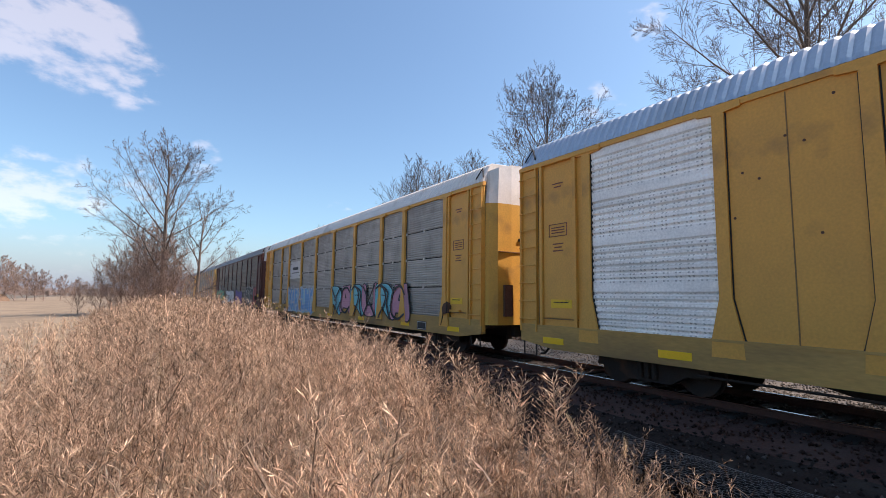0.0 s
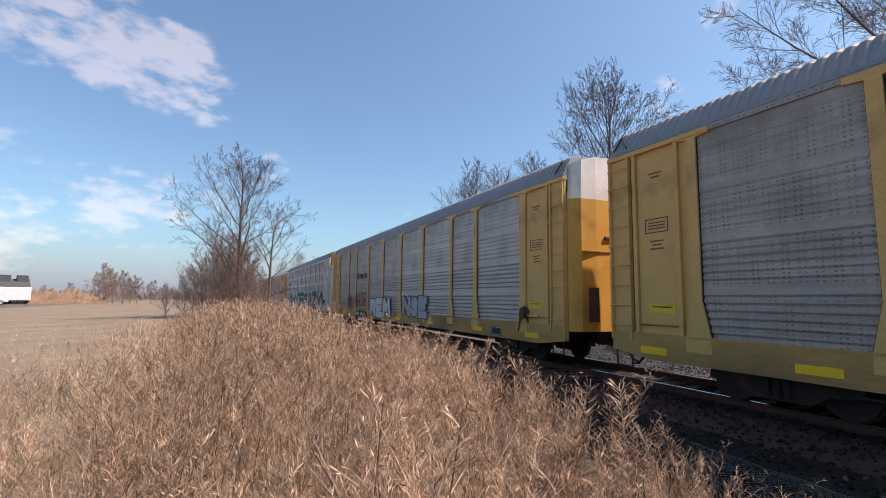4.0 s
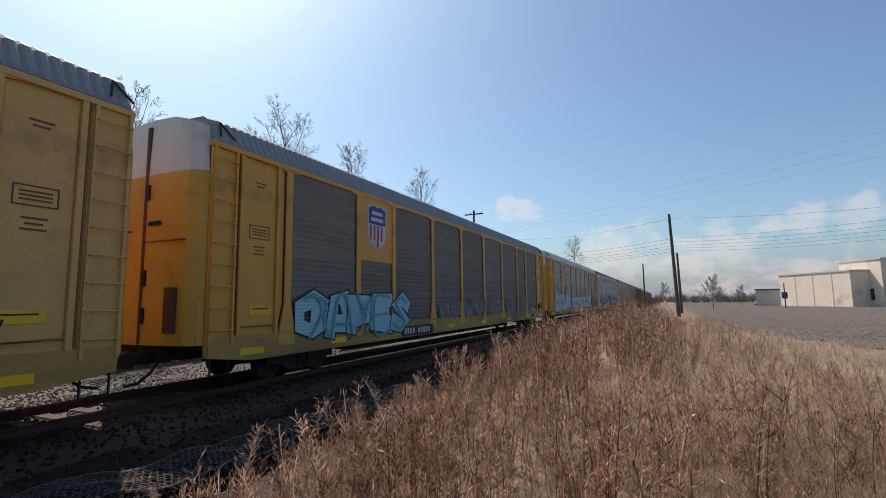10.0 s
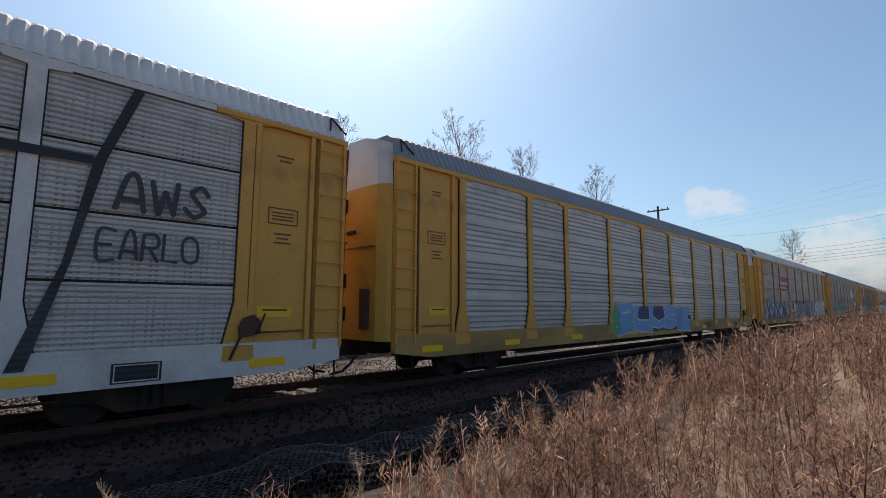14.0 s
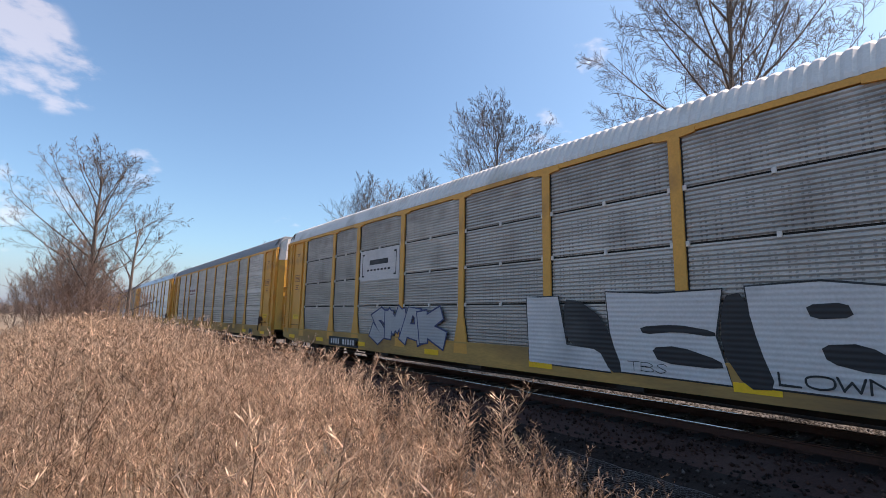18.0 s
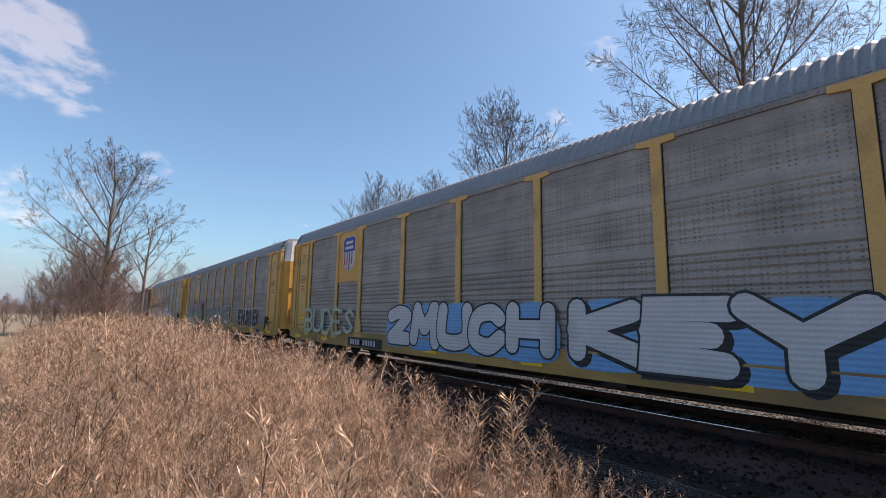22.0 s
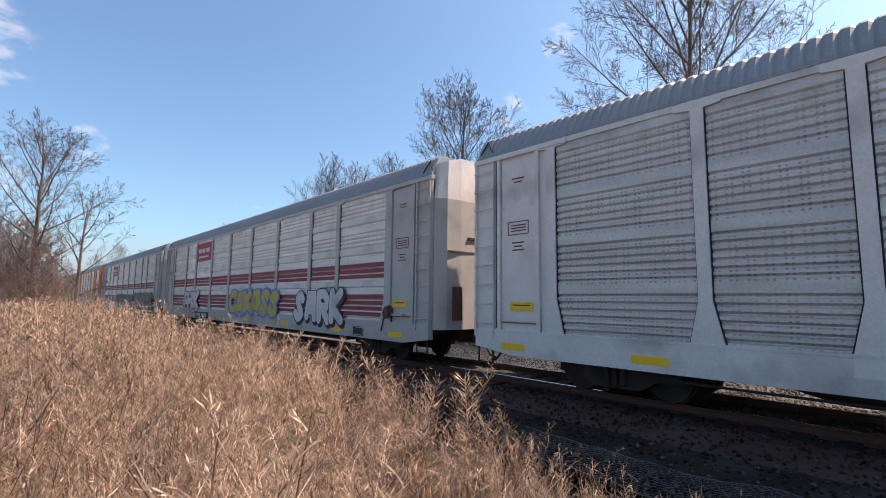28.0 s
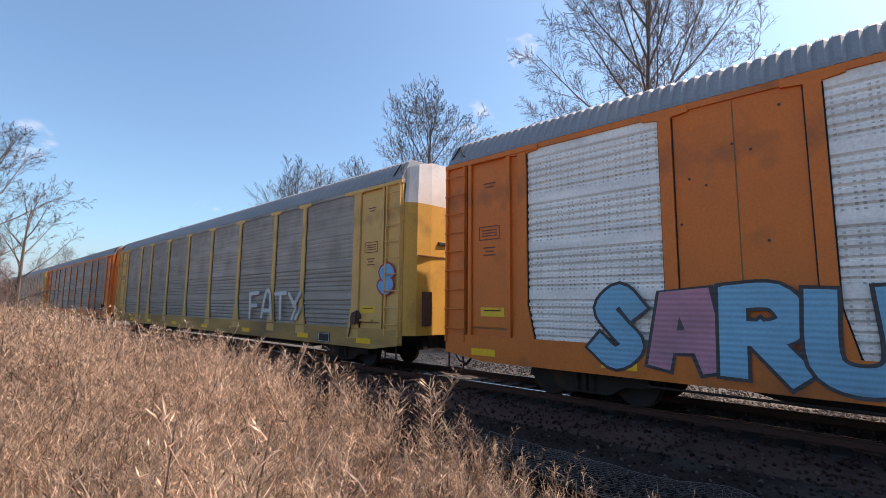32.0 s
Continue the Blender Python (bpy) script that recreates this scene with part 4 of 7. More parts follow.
def spray(car, u, w, z0, z1, text, colors, style):
    """A sprayed word, letter by letter: ground cloud, outline, fill and a few loose lines inside."""
    half0, edge, flare, loose = STYLES[style]
    rest = colors.split(",") + ["", "", ""]
    fills, line, back, shade = rest[0].split("/"), rest[1], rest[2], rest[3]
    r = random.Random(len(text) * 7 + int(abs(u) * 100))
    h, cell = z1 - z0, w / len(text)
    half = half0 * min(h, cell * 1.25)
    pad = half + (edge if line else 0)
    glow = []
    for i, ch in enumerate(text):
        x0, turn = -u - w / 2 + i * cell, r.uniform(-loose, loose)
        dz, tall = r.uniform(-loose, loose) * 0.4 * h, r.uniform(1 - loose, 1 + loose * 0.5)
        if ch == " ":
            continue
        over = {"tag": 0.94, "mop": 0.94, "slant": 1.06, "curvy": 1.3, "wild": 1.36, "wire": 1.4, "fat": 1.22}.get(style, 1.14)
        lines = []
        for st in GLYPHS[ch].split(" "):
            pts = []
            for p in st.strip("~").split("-"):
                gx, gy = int(p[0], 16) / 10, int(p[1], 16) / 10
                gx, gy = (gx - 0.5) * (cell * over - 2 * pad), (gy - 0.5) * (h - 2 * pad) * tall
                if ch == "I":
                    gx = 0.0
                jx, jy = r.gauss(0, loose * 0.18) * cell, r.gauss(0, loose * 0.18) * h
                pts.append((x0 + cell / 2 + gx + gy * turn + jx, (z0 + z1) / 2 + dz + gy - gx * turn * 0.5 + jy))
            if st[1:3] == st[-2:]:
                pts[-1] = pts[0]
            curved = st[0] == "~" and style not in ("wild", "wire") or style in ("bub", "fat", "loop") and len(pts) > 2 and ch not in "AMNWZVYKEFLT" or style in ("tag", "mop") and len(pts) > 3
            lines.append(curve_through(pts) if curved else pts)
        soft_ends = style in ("bub", "fat", "loop", "tag", "mop")
        lift = 0.0622 + 0.0028 * (i % 12) + (0.036 if style in ("tag", "mop", "wire") else 0.0)
        if shade:
            drop = [[(x + 0.09, z - 0.07) for x, z in ln] for ln in lines]
            sprayed("graffiti_shade", [ribbon(ln, half, edge, flare, soft_ends) for ln in drop], 0.0612 + 0.00001 * i, INK[shade], car)
        if line:
            sprayed("graffiti_outline", [ribbon(ln, half, edge, flare, soft_ends) for ln in lines], lift, INK[line], car)
        fill = INK[fills[i % len(fills)]]
        sprayed("graffiti", [ribbon(ln, half, 0.0, flare, soft_ends) for ln in lines], lift + 0.0014, fill, car, "sprayed graffiti letter")
        glow.append(soften([(x0 - 0.12 * cell, z0 - 0.03 * h), (x0 + cell * 0.5, z0 - 0.06 * h * r.random()), (x0 + cell * 1.12, z0 + 0.02 * h), (x0 + cell * 1.15, z0 + h * 0.6), (x0 + cell * 0.85, z1 - 0.15 * h * r.random()), (x0 + 0.2 * cell, z1 - 0.06 * h), (x0 - 0.1 * cell, z0 + 0.55 * h)], 2))
    if back:
        strewn("graffiti_ground", glow, 0.0604, INK[back], car)


def smears(car, u, w, z0, z1, seed):
    """Worn-off paint: only thin pale smears left."""
    r = random.Random(int(seed))
    for n, (count, lift, tint) in enumerate(((26, 0.062, "FADE"), (30, 0.066, "DUSTY"), (14, 0.07, "FADE2"))):
        lots = []
        for _ in range(int(w * count)):
            x, y, a, b = -u + r.uniform(-0.5, 0.5) * w, z0 + r.betavariate(1.6, 2.2) * (z1 - z0), r.uniform(0.02, 0.08), r.uniform(0.04, 0.2)
            lots.append(soften([(x - a, y - b * r.random()), (x + a * r.random(), y - b), (x + a, y + b * r.random()), (x - a * r.random(), y + b)], 2))
        strewn("graffiti_smear", lots, lift, INK[tint], car)


def rect(x0, z0, x1, z1):
    return [(x0, z0), (x1, z0), (x1, z1), (x0, z1)]


def mark(car, u, w, z0, z1, kind, a, b):
    h = z1 - z0
    if kind in STYLES:
        spray(car, u, w, z0, z1, a, b, kind)
    elif kind == "faded":
        smears(car, u, w, z0, z1, b)
    elif kind == "block":
        def on_side(shapes):
            return [[(-u - w / 2 + x * w, z0 + z * h) for x, z in q] for q in shapes]
        fat = [[(0.0, 1.0), (0.06, 0.99), (0.13, 1.0), (0.16, 0.28), (0.28, 0.24), (0.31, -0.04), (0.01, -0.02)],
               [(0.30, 1.04), (0.45, 1.0), (0.61, 1.03), (0.59, 0.5), (0.62, -0.04), (0.34, -0.02), (0.31, 0.5)],
               [(0.66, 1.05), (0.8, 1.08), (0.92, 1.0), (1.0, 0.84), (0.96, 0.6), (1.0, 0.4), (0.99, -0.04), (0.7, -0.02), (0.67, 0.5)]]
        gaps = [[(0.15, 0.96), (0.21, 0.93), (0.29, 0.68), (0.35, -0.03), (0.31, -0.05), (0.27, 0.26), (0.16, 0.3)],
                [(0.61, 0.95), (0.655, 1.0), (0.68, 0.4), (0.71, -0.04), (0.65, -0.06), (0.60, 0.35)]]
        slits = [[(0.40, 0.58), (0.5, 0.62), (0.59, 0.55), (0.59, 0.48), (0.5, 0.53), (0.41, 0.48)], [(0.43, 0.32), (0.5, 0.36), (0.60, 0.22), (0.605, 0.12), (0.45, 0.14)],
                 [(0.77, 0.85), (0.84, 0.87), (0.85, 0.72), (0.78, 0.70)], [(0.79, 0.45), (0.86, 0.48), (0.93, 0.25), (0.87, 0.2), (0.8, 0.28)]]
        painted("graffiti_outline", [grown(q, 0.03) for q in on_side(fat)], 0.06, INK["BLACK"], car)
        painted("graffiti", on_side(fat), 0.064, INK["WHITE"], car, "fat white sprayed letter")
        painted("graffiti_shade", [soften(q) for q in on_side(gaps)], 0.068, INK["BLACK"], car)
        painted("graffiti_line", [soften(q) for q in on_side(slits)], 0.0715, INK["BLACK"], car)
        spray(car, u + 0.08 * w, 0.75, z0 + 0.01 * h, z0 + 0.13 * h, "TBS", "BLACK,", "tag")
        spray(car, u - 0.31 * w, 1.3, z0 + 0.01 * h, z0 + 0.16 * h, "LOWN", "BLACK,", "mop")
    elif kind in ("plate", "plate2", "patch"):
        hang("sign_plate", mesh_of(slab(-0.02, 0.01, w, z0, z1)(), "sign_plate", INK[a]), car, "flat painted sign plate", at=at_side(u))
        if kind == "plate":
            s = -u - w * 0.38
            lo, hi = (0.44, 0.70) if b == "BLACK" else (0.46, 0.68)
            if b == "BLACK":
                bars = [rect(-u - 0.24 * w, z0 + 0.5 * h, -u + 0.24 * w, z0 + 0.66 * h)]
                bars += [rect(-u + (0.09 * k - 0.3) * w, z0 + 0.30 * h, -u + (0.09 * k - 0.245) * w, z0 + 0.36 * h) for k in range(7)]
            else:
                bars = [rect(s, z0 + lo * h, s + 0.2 * w, z0 + hi * h), rect(s + 0.26 * w, z0 + lo * h, s + 0.46 * w, z0 + hi * h), rect(s + 0.52 * w, z0 + lo * h, s + 0.76 * w, z0 + hi * h), rect(s + 0.05 * w, z0 + 0.18 * h, s + 0.7 * w, z0 + 0.28 * h)]
            painted("sign_mark", bars, 0.024, INK[b], car)
            for k in (-1, 1) if b == "BLACK" else ():
                x = -u + k * 0.44 * w
                painted("sign_bracket", [[(x, z0 + 0.12 * h), (x, z1 - 0.12 * h), (x - k * 0.06 * w, z1 - 0.12 * h), (x - k * 0.06 * w, z1 - 0.17 * h), (x - k * 0.015 * w, z1 - 0.17 * h), (x - k * 0.015 * w, z0 + 0.17 * h), (x - k * 0.06 * w, z0 + 0.17 * h), (x - k * 0.06 * w, z0 + 0.12 * h)]], 0.025, INK[b], car)
        elif kind == "plate2":
            painted("sign_mark", [[(-u - 0.3 * w, z0 + 0.32 * h), (-u - 0.08 * w, z0 + 0.42 * h), (-u + 0.34 * w, z0 + 0.40 * h), (-u + 0.1 * w, z0 + 0.62 * h), (-u - 0.24 * w, z0 + 0.86 * h)]], 0.024, INK[b], car)
            painted("sign_letter", [rect(-u - 0.18 * w, z0 + 0.66 * h, -u + 0.02 * w, z0 + 0.71 * h), rect(-u - 0.12 * w, z0 + 0.5 * h, -u - 0.07 * w, z0 + 0.655 * h), rect(-u + 0.04 * w, z0 + 0.5 * h, -u + 0.09 * w, z0 + 0.7 * h)], 0.028, INK["WHITE"], car)
    elif kind == "shield":
        hang("sign_plate", mesh_of(slab(-0.02, 0.01, 1.8, 3.0, TOP)(), "sign_plate", YELLOW), car, "yellow sign plate", at=at_side(8.02))
        c = -8.02
        painted("sign_shield", [[(c - 0.52, 4.66), (c - 0.2, 4.78), (c, 4.72), (c + 0.2, 4.78), (c + 0.52, 4.66), (c + 0.48, 3.75), (c + 0.3, 3.5), (c, 3.38), (c - 0.3, 3.5), (c - 0.48, 3.75)]], 0.024, INK["WHITE"], car)
        painted("sign_band", [[(c - 0.48, 4.63), (c - 0.2, 4.74), (c, 4.68), (c + 0.2, 4.74), (c + 0.48, 4.63), (c + 0.46, 4.15), (c - 0.46, 4.15)]], 0.028, mat_blue(), car)
        painted("sign_bar", [rect(c - 0.40 + 0.2 * i, 3.66, c - 0.31 + 0.2 * i, 4.12) for i in range(4)] + [rect(c - 0.02, 3.46, c + 0.07, 3.66)], 0.028, INK["RED"], car)
        painted("sign_mark", [rect(c - 0.3, 4.45, c + 0.3, 4.56), rect(c - 0.34, 4.25, c + 0.34, 4.36)], 0.032, INK["WHITE"], car)
    elif kind == "bars" and z0 > 1.05 and h > 0.25:
        s, m = -u - w / 2, z0 + 0.34 * h
        emblem = [[(s + 0.02 * w * i, m + 0.15 * h * i), (s + 0.36 * w, m + 0.15 * h * i), (s + 0.36 * w, m + 0.15 * h * i + 0.07 * h), (s + 0.02 * w * i, m + 0.15 * h * i + 0.07 * h)] for i in range(4)]
        emblem += [[(s + x * w, m), (s + (x + 0.11) * w, m), (s + (x + 0.19) * w, z1), (s + (x + 0.08) * w, z1)] for x in (0.40, 0.56, 0.74)]
        emblem += [rect(s + w * (0.02 + 0.115 * i), z0, s + w * (0.10 + 0.115 * i), z0 + 0.16 * h) for i in range(8)]
        painted("sign_mark", emblem, 0.014, INK[a], car)
    elif kind == "row":
        x, n = -u - w / 2, 8
        painted("sign_mark", [[(x + w * k / n, z0), (x + w * (k + 0.62) / n, z0), (x + w * (k + 0.62) / n + b * h, z1 if k == 0 else z0 + 0.72 * h), (x + w * k / n + b * h, z1 if k == 0 else z0 + 0.72 * h)] for k in range(n)], 0.014, INK[a], car)
    elif kind == "bars":
        n = max(2, round(w / max(0.2, h * 0.9)))
        painted("sign_mark", [rect(-u - w / 2 + w / n * i, z0, -u - w / 2 + w / n * (i + 0.72), z1) for i in range(n)], 0.06 if z0 < 1.05 else 0.014, INK[a], car)
    elif kind == "board":
        hang("number_board", mesh_of(slab(-0.06, -0.04, max(w, 2.3), SILL + 0.03, SILL + 0.36)(), "number_board", INK["BLACK"]), car, at=at_side(u))
        w = max(w, 2.3)
        painted("number_bar", [rect(-u - w * 0.42 + 0.19 * i, SILL + 0.10, -u - w * 0.42 + 0.19 * i + 0.12, SILL + 0.29) for i in range(int(w * 0.84 / 0.19)) if i != 4], 0.064, INK["WHITE"], car)
    elif kind == "arrow":
        m, s = (z0 + z1) / 2, -u - w / 2
        tip = [(s, m - 0.22 * h), (s + 0.45 * w, m - 0.22 * h), (s + 0.45 * w, z0), (s + w, m), (s + 0.45 * w, z1), (s + 0.45 * w, m + 0.22 * h), (s, m + 0.22 * h)]
        painted("graffiti_outline", [grown(tip, 0.05)], 0.068, INK["BLUE"], car)
        painted("graffiti", [tip], 0.072, INK["WHITE"], car, "sprayed arrow")


SIGN = []


def mat_blue():
    if not SIGN:
        SIGN.append(ink("blue_sign_paint", (0.03, 0.06, 0.30)))
    return SIGN[0]


# car, middle along its side, width, foot and top of each marking, its kind and colours
MARKS = [
    (0, 4.15, 5.43, 0.76, 2.17, "wild", "?ARELWC", "BLUE,WHITE,CYAN"),
    (0, -5.41, 8.18, 0.83, 2.25, "fat", "RARURA", "AQUA/ROSE,BLACK,"),
    (0, 5.60, 2.54, 2.75, 3.82, "plate", "WHITE", "BLACK"),
    (0, 7.55, 0.65, 1.09, 1.86, "tag", "8", "BLACK,"),
    (0, 6.73, 2.03, 0.70, 0.99, "board", "", ""),
    (1, 1.95, 5.20, 0.75, 2.13, "fat", "ZOMB", "WHITE,BLACK,"),
    (1, -3.44, 3.63, 0.74, 2.05, "slant", "TSLV", "PURPLE,NAVY,PURPLE"),
    (1, 9.47, 6.52, 1.01, 2.15, "wild", "S?E!P", "GREEN,BLACK,YELLOWISH"),
    (1, 5.87, 2.43, 2.88, 3.61, "bars", "BLACK", ""),
    (1, 6.48, 2.73, 0.76, 1.21, "board", "", ""),
    (1, -9.01, 3.24, 0.70, 2.43, "wild", "BEDO", "BLACK,WHITE,"),
    (1, -11.38, 1.49, 0.71, 2.37, "bub", "88", "RED,BLACK,"),
    (3, 5.64, 2.36, 2.98, 3.42, "row", "SHADE", 0.0),
    (3, 5.54, 2.56, 1.20, 2.11, "mop", "GATR", "RED,,"),
    (3, 7.98, 1.82, 1.08, 1.99, "mop", "KM+", "MAROON,,"),
    (3, 5.53, 2.57, 0.72, 1.09, "board", "", ""),
    (3, 1.76, 3.62, 0.70, 1.82, "bub", "REM", "WHITE,BLACK,"),
    (3, -3.41, 3.04, 0.90, 1.93, "bub", "NSE", "GREY,SHADE,"),
    (4, 0.75, 23.10, 0.66, 2.28, "slant", "NAHYGREAZY", "BLACK,WHITE,SILVER,SHADE"),
    (4, 12.78, 0.62, 3.30, 4.10, "tag", "8O?C", "BLACK,,"),
    (4, 5.82, 1.90, 3.04, 4.03, "plate", "WHITE", "RED"),
    (4, 6.01, 1.36, 0.70, 0.99, "board", "", ""),
    (5, 1.15, 6.68, 0.89, 2.15, "bub", "CEONE", "WHITE,SHADE,BLUE"),
    (5, -5.29, 5.38, 0.86, 2.32, "bub", "KUME", "WHITE,SHADE,MAROON"),
    (5, -10.20, 2.75, 0.81, 2.55, "fat", "B2S", "RED,ROSE,MAROON"),
    (5, 8.60, 5.98, 0.89, 2.28, "bub", "DOUM", "WHITE,CYAN,BLUE"),
    (5, 8.07, 1.96, 2.47, 4.81, "shield", "YELLOW", ""),
    (6, 2.69, 2.03, 1.11, 1.83, "faded", "TEALDULL,GREY", "24"),
    (6, -1.35, 5.39, 1.10, 1.98, "faded", "LILAC,GREY", "25"),
    (6, -6.71, 4.23, 0.84, 2.12, "faded", "GREY,LILAC", "26"),
    (6, 7.85, 2.30, 2.95, 4.94, "shield", "YELLOW", ""),
    (6, 8.78, 5.31, 0.80, 2.04, "wild", "GAPES", "CYAN,BLACK,"),
    (6, 5.45, 1.17, 0.70, 0.97, "board", "", ""),
    (7, -6.11, 2.54, 2.97, 3.88, "patch", "SILVER", ""),
    (7, 2.26, 1.25, 1.28, 2.35, "mop", "E", "GREEN,,"),
    (7, 9.56, 3.76, 1.10, 2.04, "blk", "TKSLE", "TEAL,,"),
    (7, 4.16, 5.44, 1.09, 2.16, "blk", "GERD", "TEALDULL/GREEN,,"),
    (7, 5.75, 2.62, 0.70, 1.02, "board", "", ""),
    (8, 8.73, 6.80, 0.87, 2.06, "wild", "XAYNKS", "LILAC,SHADE,"),
    (8, -0.75, 7.00, 0.72, 2.23, "wild", "KVM?RAK", "SILVER/LILAC/GREY,SHADE,LILAC,SHADE"),
    (8, -8.04, 6.90, 0.81, 2.37, "bub", "IMAGE", "WHITE,BLACK,"),
    (8, 5.89, 2.65, 2.95, 3.96, "plate", "RED", "WHITE"),
    (9, 0.24, 6.82, 0.78, 1.79, "wild", "BLUSE", "BLUE,WHITE,NAVY"),
    (9, 3.96, 0.63, 0.72, 1.75, "fat", "8", "GREEN,YELLOWISH,"),
    (9, -5.71, 0.98, 0.73, 0.99, "bars", "MAROON", ""),
    (10, -10.59, 1.33, 3.06, 3.59, "mop", "AWS", "SHADE,"),
    (10, -10.44, 1.32, 2.35, 2.79, "mop", "EARLO", "SHADE,"),
    (10, 10.86, 1.36, 1.26, 1.74, "tag", "MOSA", "BLACK,"),
    (10, 7.30, 2.55, 0.92, 1.23, "board", "", ""),
    (11, 5.26, 2.24, 3.14, 3.74, "bars", "BLACK", ""),
    (11, -5.98, 0.47, 0.85, 0.98, "bars", "MAROON", ""),
    (12, 11.70, 0.72, 1.20, 2.24, "wild", "A", "TEAL,PURPLE,"),
    (13, -4.10, 6.51, 0.85, 2.20, "block", "LEB", "BLACK,WHITE"),
    (13, -9.87, 4.44, 1.24, 2.00, "bub", "PINE", "PINK,,"),
    (13, 3.95, 3.78, 0.93, 1.97, "wild", "SMAK", "GREY,NAVY,"),
    (13, 5.63, 2.47, 2.92, 3.96, "plate", "WHITE", "BLACK"),
    (13, 7.88, 2.23, 0.78, 1.17, "board", "", ""),
    (14, 5.83, 2.69, 3.02, 3.82, "plate", "WHITE", "MAROON"),
    (14, 6.11, 2.70, 3.20, 3.54, "bars", "BLACK", ""),
    (15, 5.73, 2.37, 2.97, 3.79, "bars", "BLACK", ""),
    (15, 5.49, 2.58, 0.75, 1.12, "board", "", ""),
    (15, -5.41, 1.05, 0.75, 1.08, "bars", "MAROON", ""),
    (16, 1.51, 6.67, 0.82, 2.15, "bub", "2MUCH", "WHITE,BLACK,BLUE"),
    (16, -4.64, 4.62, 0.83, 2.20, "fat", "KEY", "WHITE,BLACK,BLUE,BLACK"),
    (16, 8.41, 1.92, 3.11, 4.78, "shield", "YELLOW", ""),
    (16, 9.59, 4.86, 0.99, 1.97, "mop", "BUDES", "PALEGREEN,"),
    (16, 6.50, 2.47, 0.81, 1.14, "board", "", ""),
    (17, -8.15, 3.97, 0.90, 2.03, "bub", "ENSIE", "BLACK,WHITE,"),
    (17, -0.23, 7.63, 0.85, 2.19, "fat", "CGSASE", "DUSTY,PALEGREEN,"),
    (17, 8.00, 2.18, 3.03, 4.78, "shield", "YELLOW", ""),
    (17, 8.30, 6.60, 0.80, 2.40, "loop", "GUS!OS", "ROSE,MAROON,GREEN,SHADE"),
    (18, -3.59, 6.76, 1.16, 2.19, "blk", "ICAML", "PALEBLUE/LILAC/WHITE,,GREY"),
    (18, 2.13, 3.40, 0.86, 2.12, "blk", "ACA", "BLUE/LILAC,WHITE,"),
    (18, -0.82, 1.26, 0.87, 2.13, "bub", "S", "GREY,WHITE,"),
    (18, 8.11, 1.82, 2.94, 4.66, "plate2", "YELLOW", "GREEN"),
    (18, 9.39, 4.99, 0.88, 2.09, "mop", "UNERK", "WHITE,,"),
    (18, 6.05, 1.21, 1.24, 1.88, "mop", "KIM", "WHITE,,"),
    (19, 4.34, 5.94, 4.00, 4.90, "plate", "BROWN", "WHITE"),
    (19, -2.80, 2.21, 0.94, 1.96, "fat", "BUKS", "WHITE,BLUE,LILAC"),
    (19, -4.48, 0.95, 1.10, 1.82, "arrow", "BLUE", ""),
    (19, -5.58, 0.93, 1.33, 1.73, "tag", "BLIP", "WHITE,"),
    (19, 5.73, 11.36, 1.01, 2.18, "tag", "CHENTEV", "GREY,,DARKGREEN"),
    (19, -5.69, 0.93, 0.82, 1.10, "bars", "MAROON", ""),
    (19, -10.28, 1.86, 1.27, 2.00, "mop", "MES", "GREY,"),
    (19, 6.37, 2.76, 0.86, 1.17, "board", "", ""),
    (20, -8.53, 1.72, 3.04, 4.94, "plate", "RED", "WHITE"),
    (21, 5.71, 2.65, 3.79, 4.82, "plate", "RED", "WHITE"),
    (21, -7.78, 3.54, 0.84, 2.13, "bub", "SARK", "WHITE,BLACK,,BLACK"),
    (21, -1.85, 5.60, 0.90, 2.14, "curvy", "CAKASS", "GOLD,ROYAL,"),
    (21, 7.43, 2.72, 0.91, 2.20, "wild", "PHAK", "WHITE,MAROON,"),
    (21, 5.32, 2.38, 0.76, 1.05, "board", "", ""),
    (22, -0.03, 8.45, 1.14, 2.02, "bub", "GBNUEMOUS", "SHADE/BLACK,WHITE,BLACK"),
    (22, -0.60, 7.00, 0.66, 1.30, "bub", "BOOUMORO", "BLACK,WHITE,BLACK"),
    (22, -8.40, 7.00, 0.98, 2.14, "bub", "DUODUOSDUO", "SHADE,WHITE,BLACK"),
    (22, -8.60, 7.40, 0.64, 1.06, "curvy", "SEOCRSECS", "BLACK,WHITE,BLACK"),
    (22, -4.60, 0.75, 0.78, 0.98, "bars", "WHITE", ""),
    (22, 5.91, 2.62, 3.80, 4.76, "plate", "RED", "WHITE"),
    (23, 1.48, 3.45, 0.77, 2.06, "bub", "UDM", "LILAC,BLACK,"),
    (23, -5.61, 7.68, 0.91, 2.16, "bub", "EVINES?", "PALEGREEN/PALEGREEN/PALEGREEN/PALEGREEN/PALEGREEN/LILAC/LILAC,SHADE,"),
    (23, -10.79, 2.11, 1.21, 1.90, "bub", "DOR", "BLACK,GREY,"),
    (23, 7.30, 6.20, 0.66, 2.15, "blk", "SARUSK", "SKY/ROSE/SKY,SHADE,"),
    (23, -8.11, 1.95, 3.35, 3.68, "row", "BLACK", 0.4),
    (24, -7.31, 3.76, 1.19, 2.17, "mop", "FAT?", "WHITE,"),
    (24, -13.21, 0.68, 1.97, 2.89, "fat", "S", "BLUE,RED,"),
    # loose lines sprayed over the larger pieces
    (8, -0.75, 6.80, 0.75, 2.30, "tag", "X?VKN!AW?", "SHADE,,"),
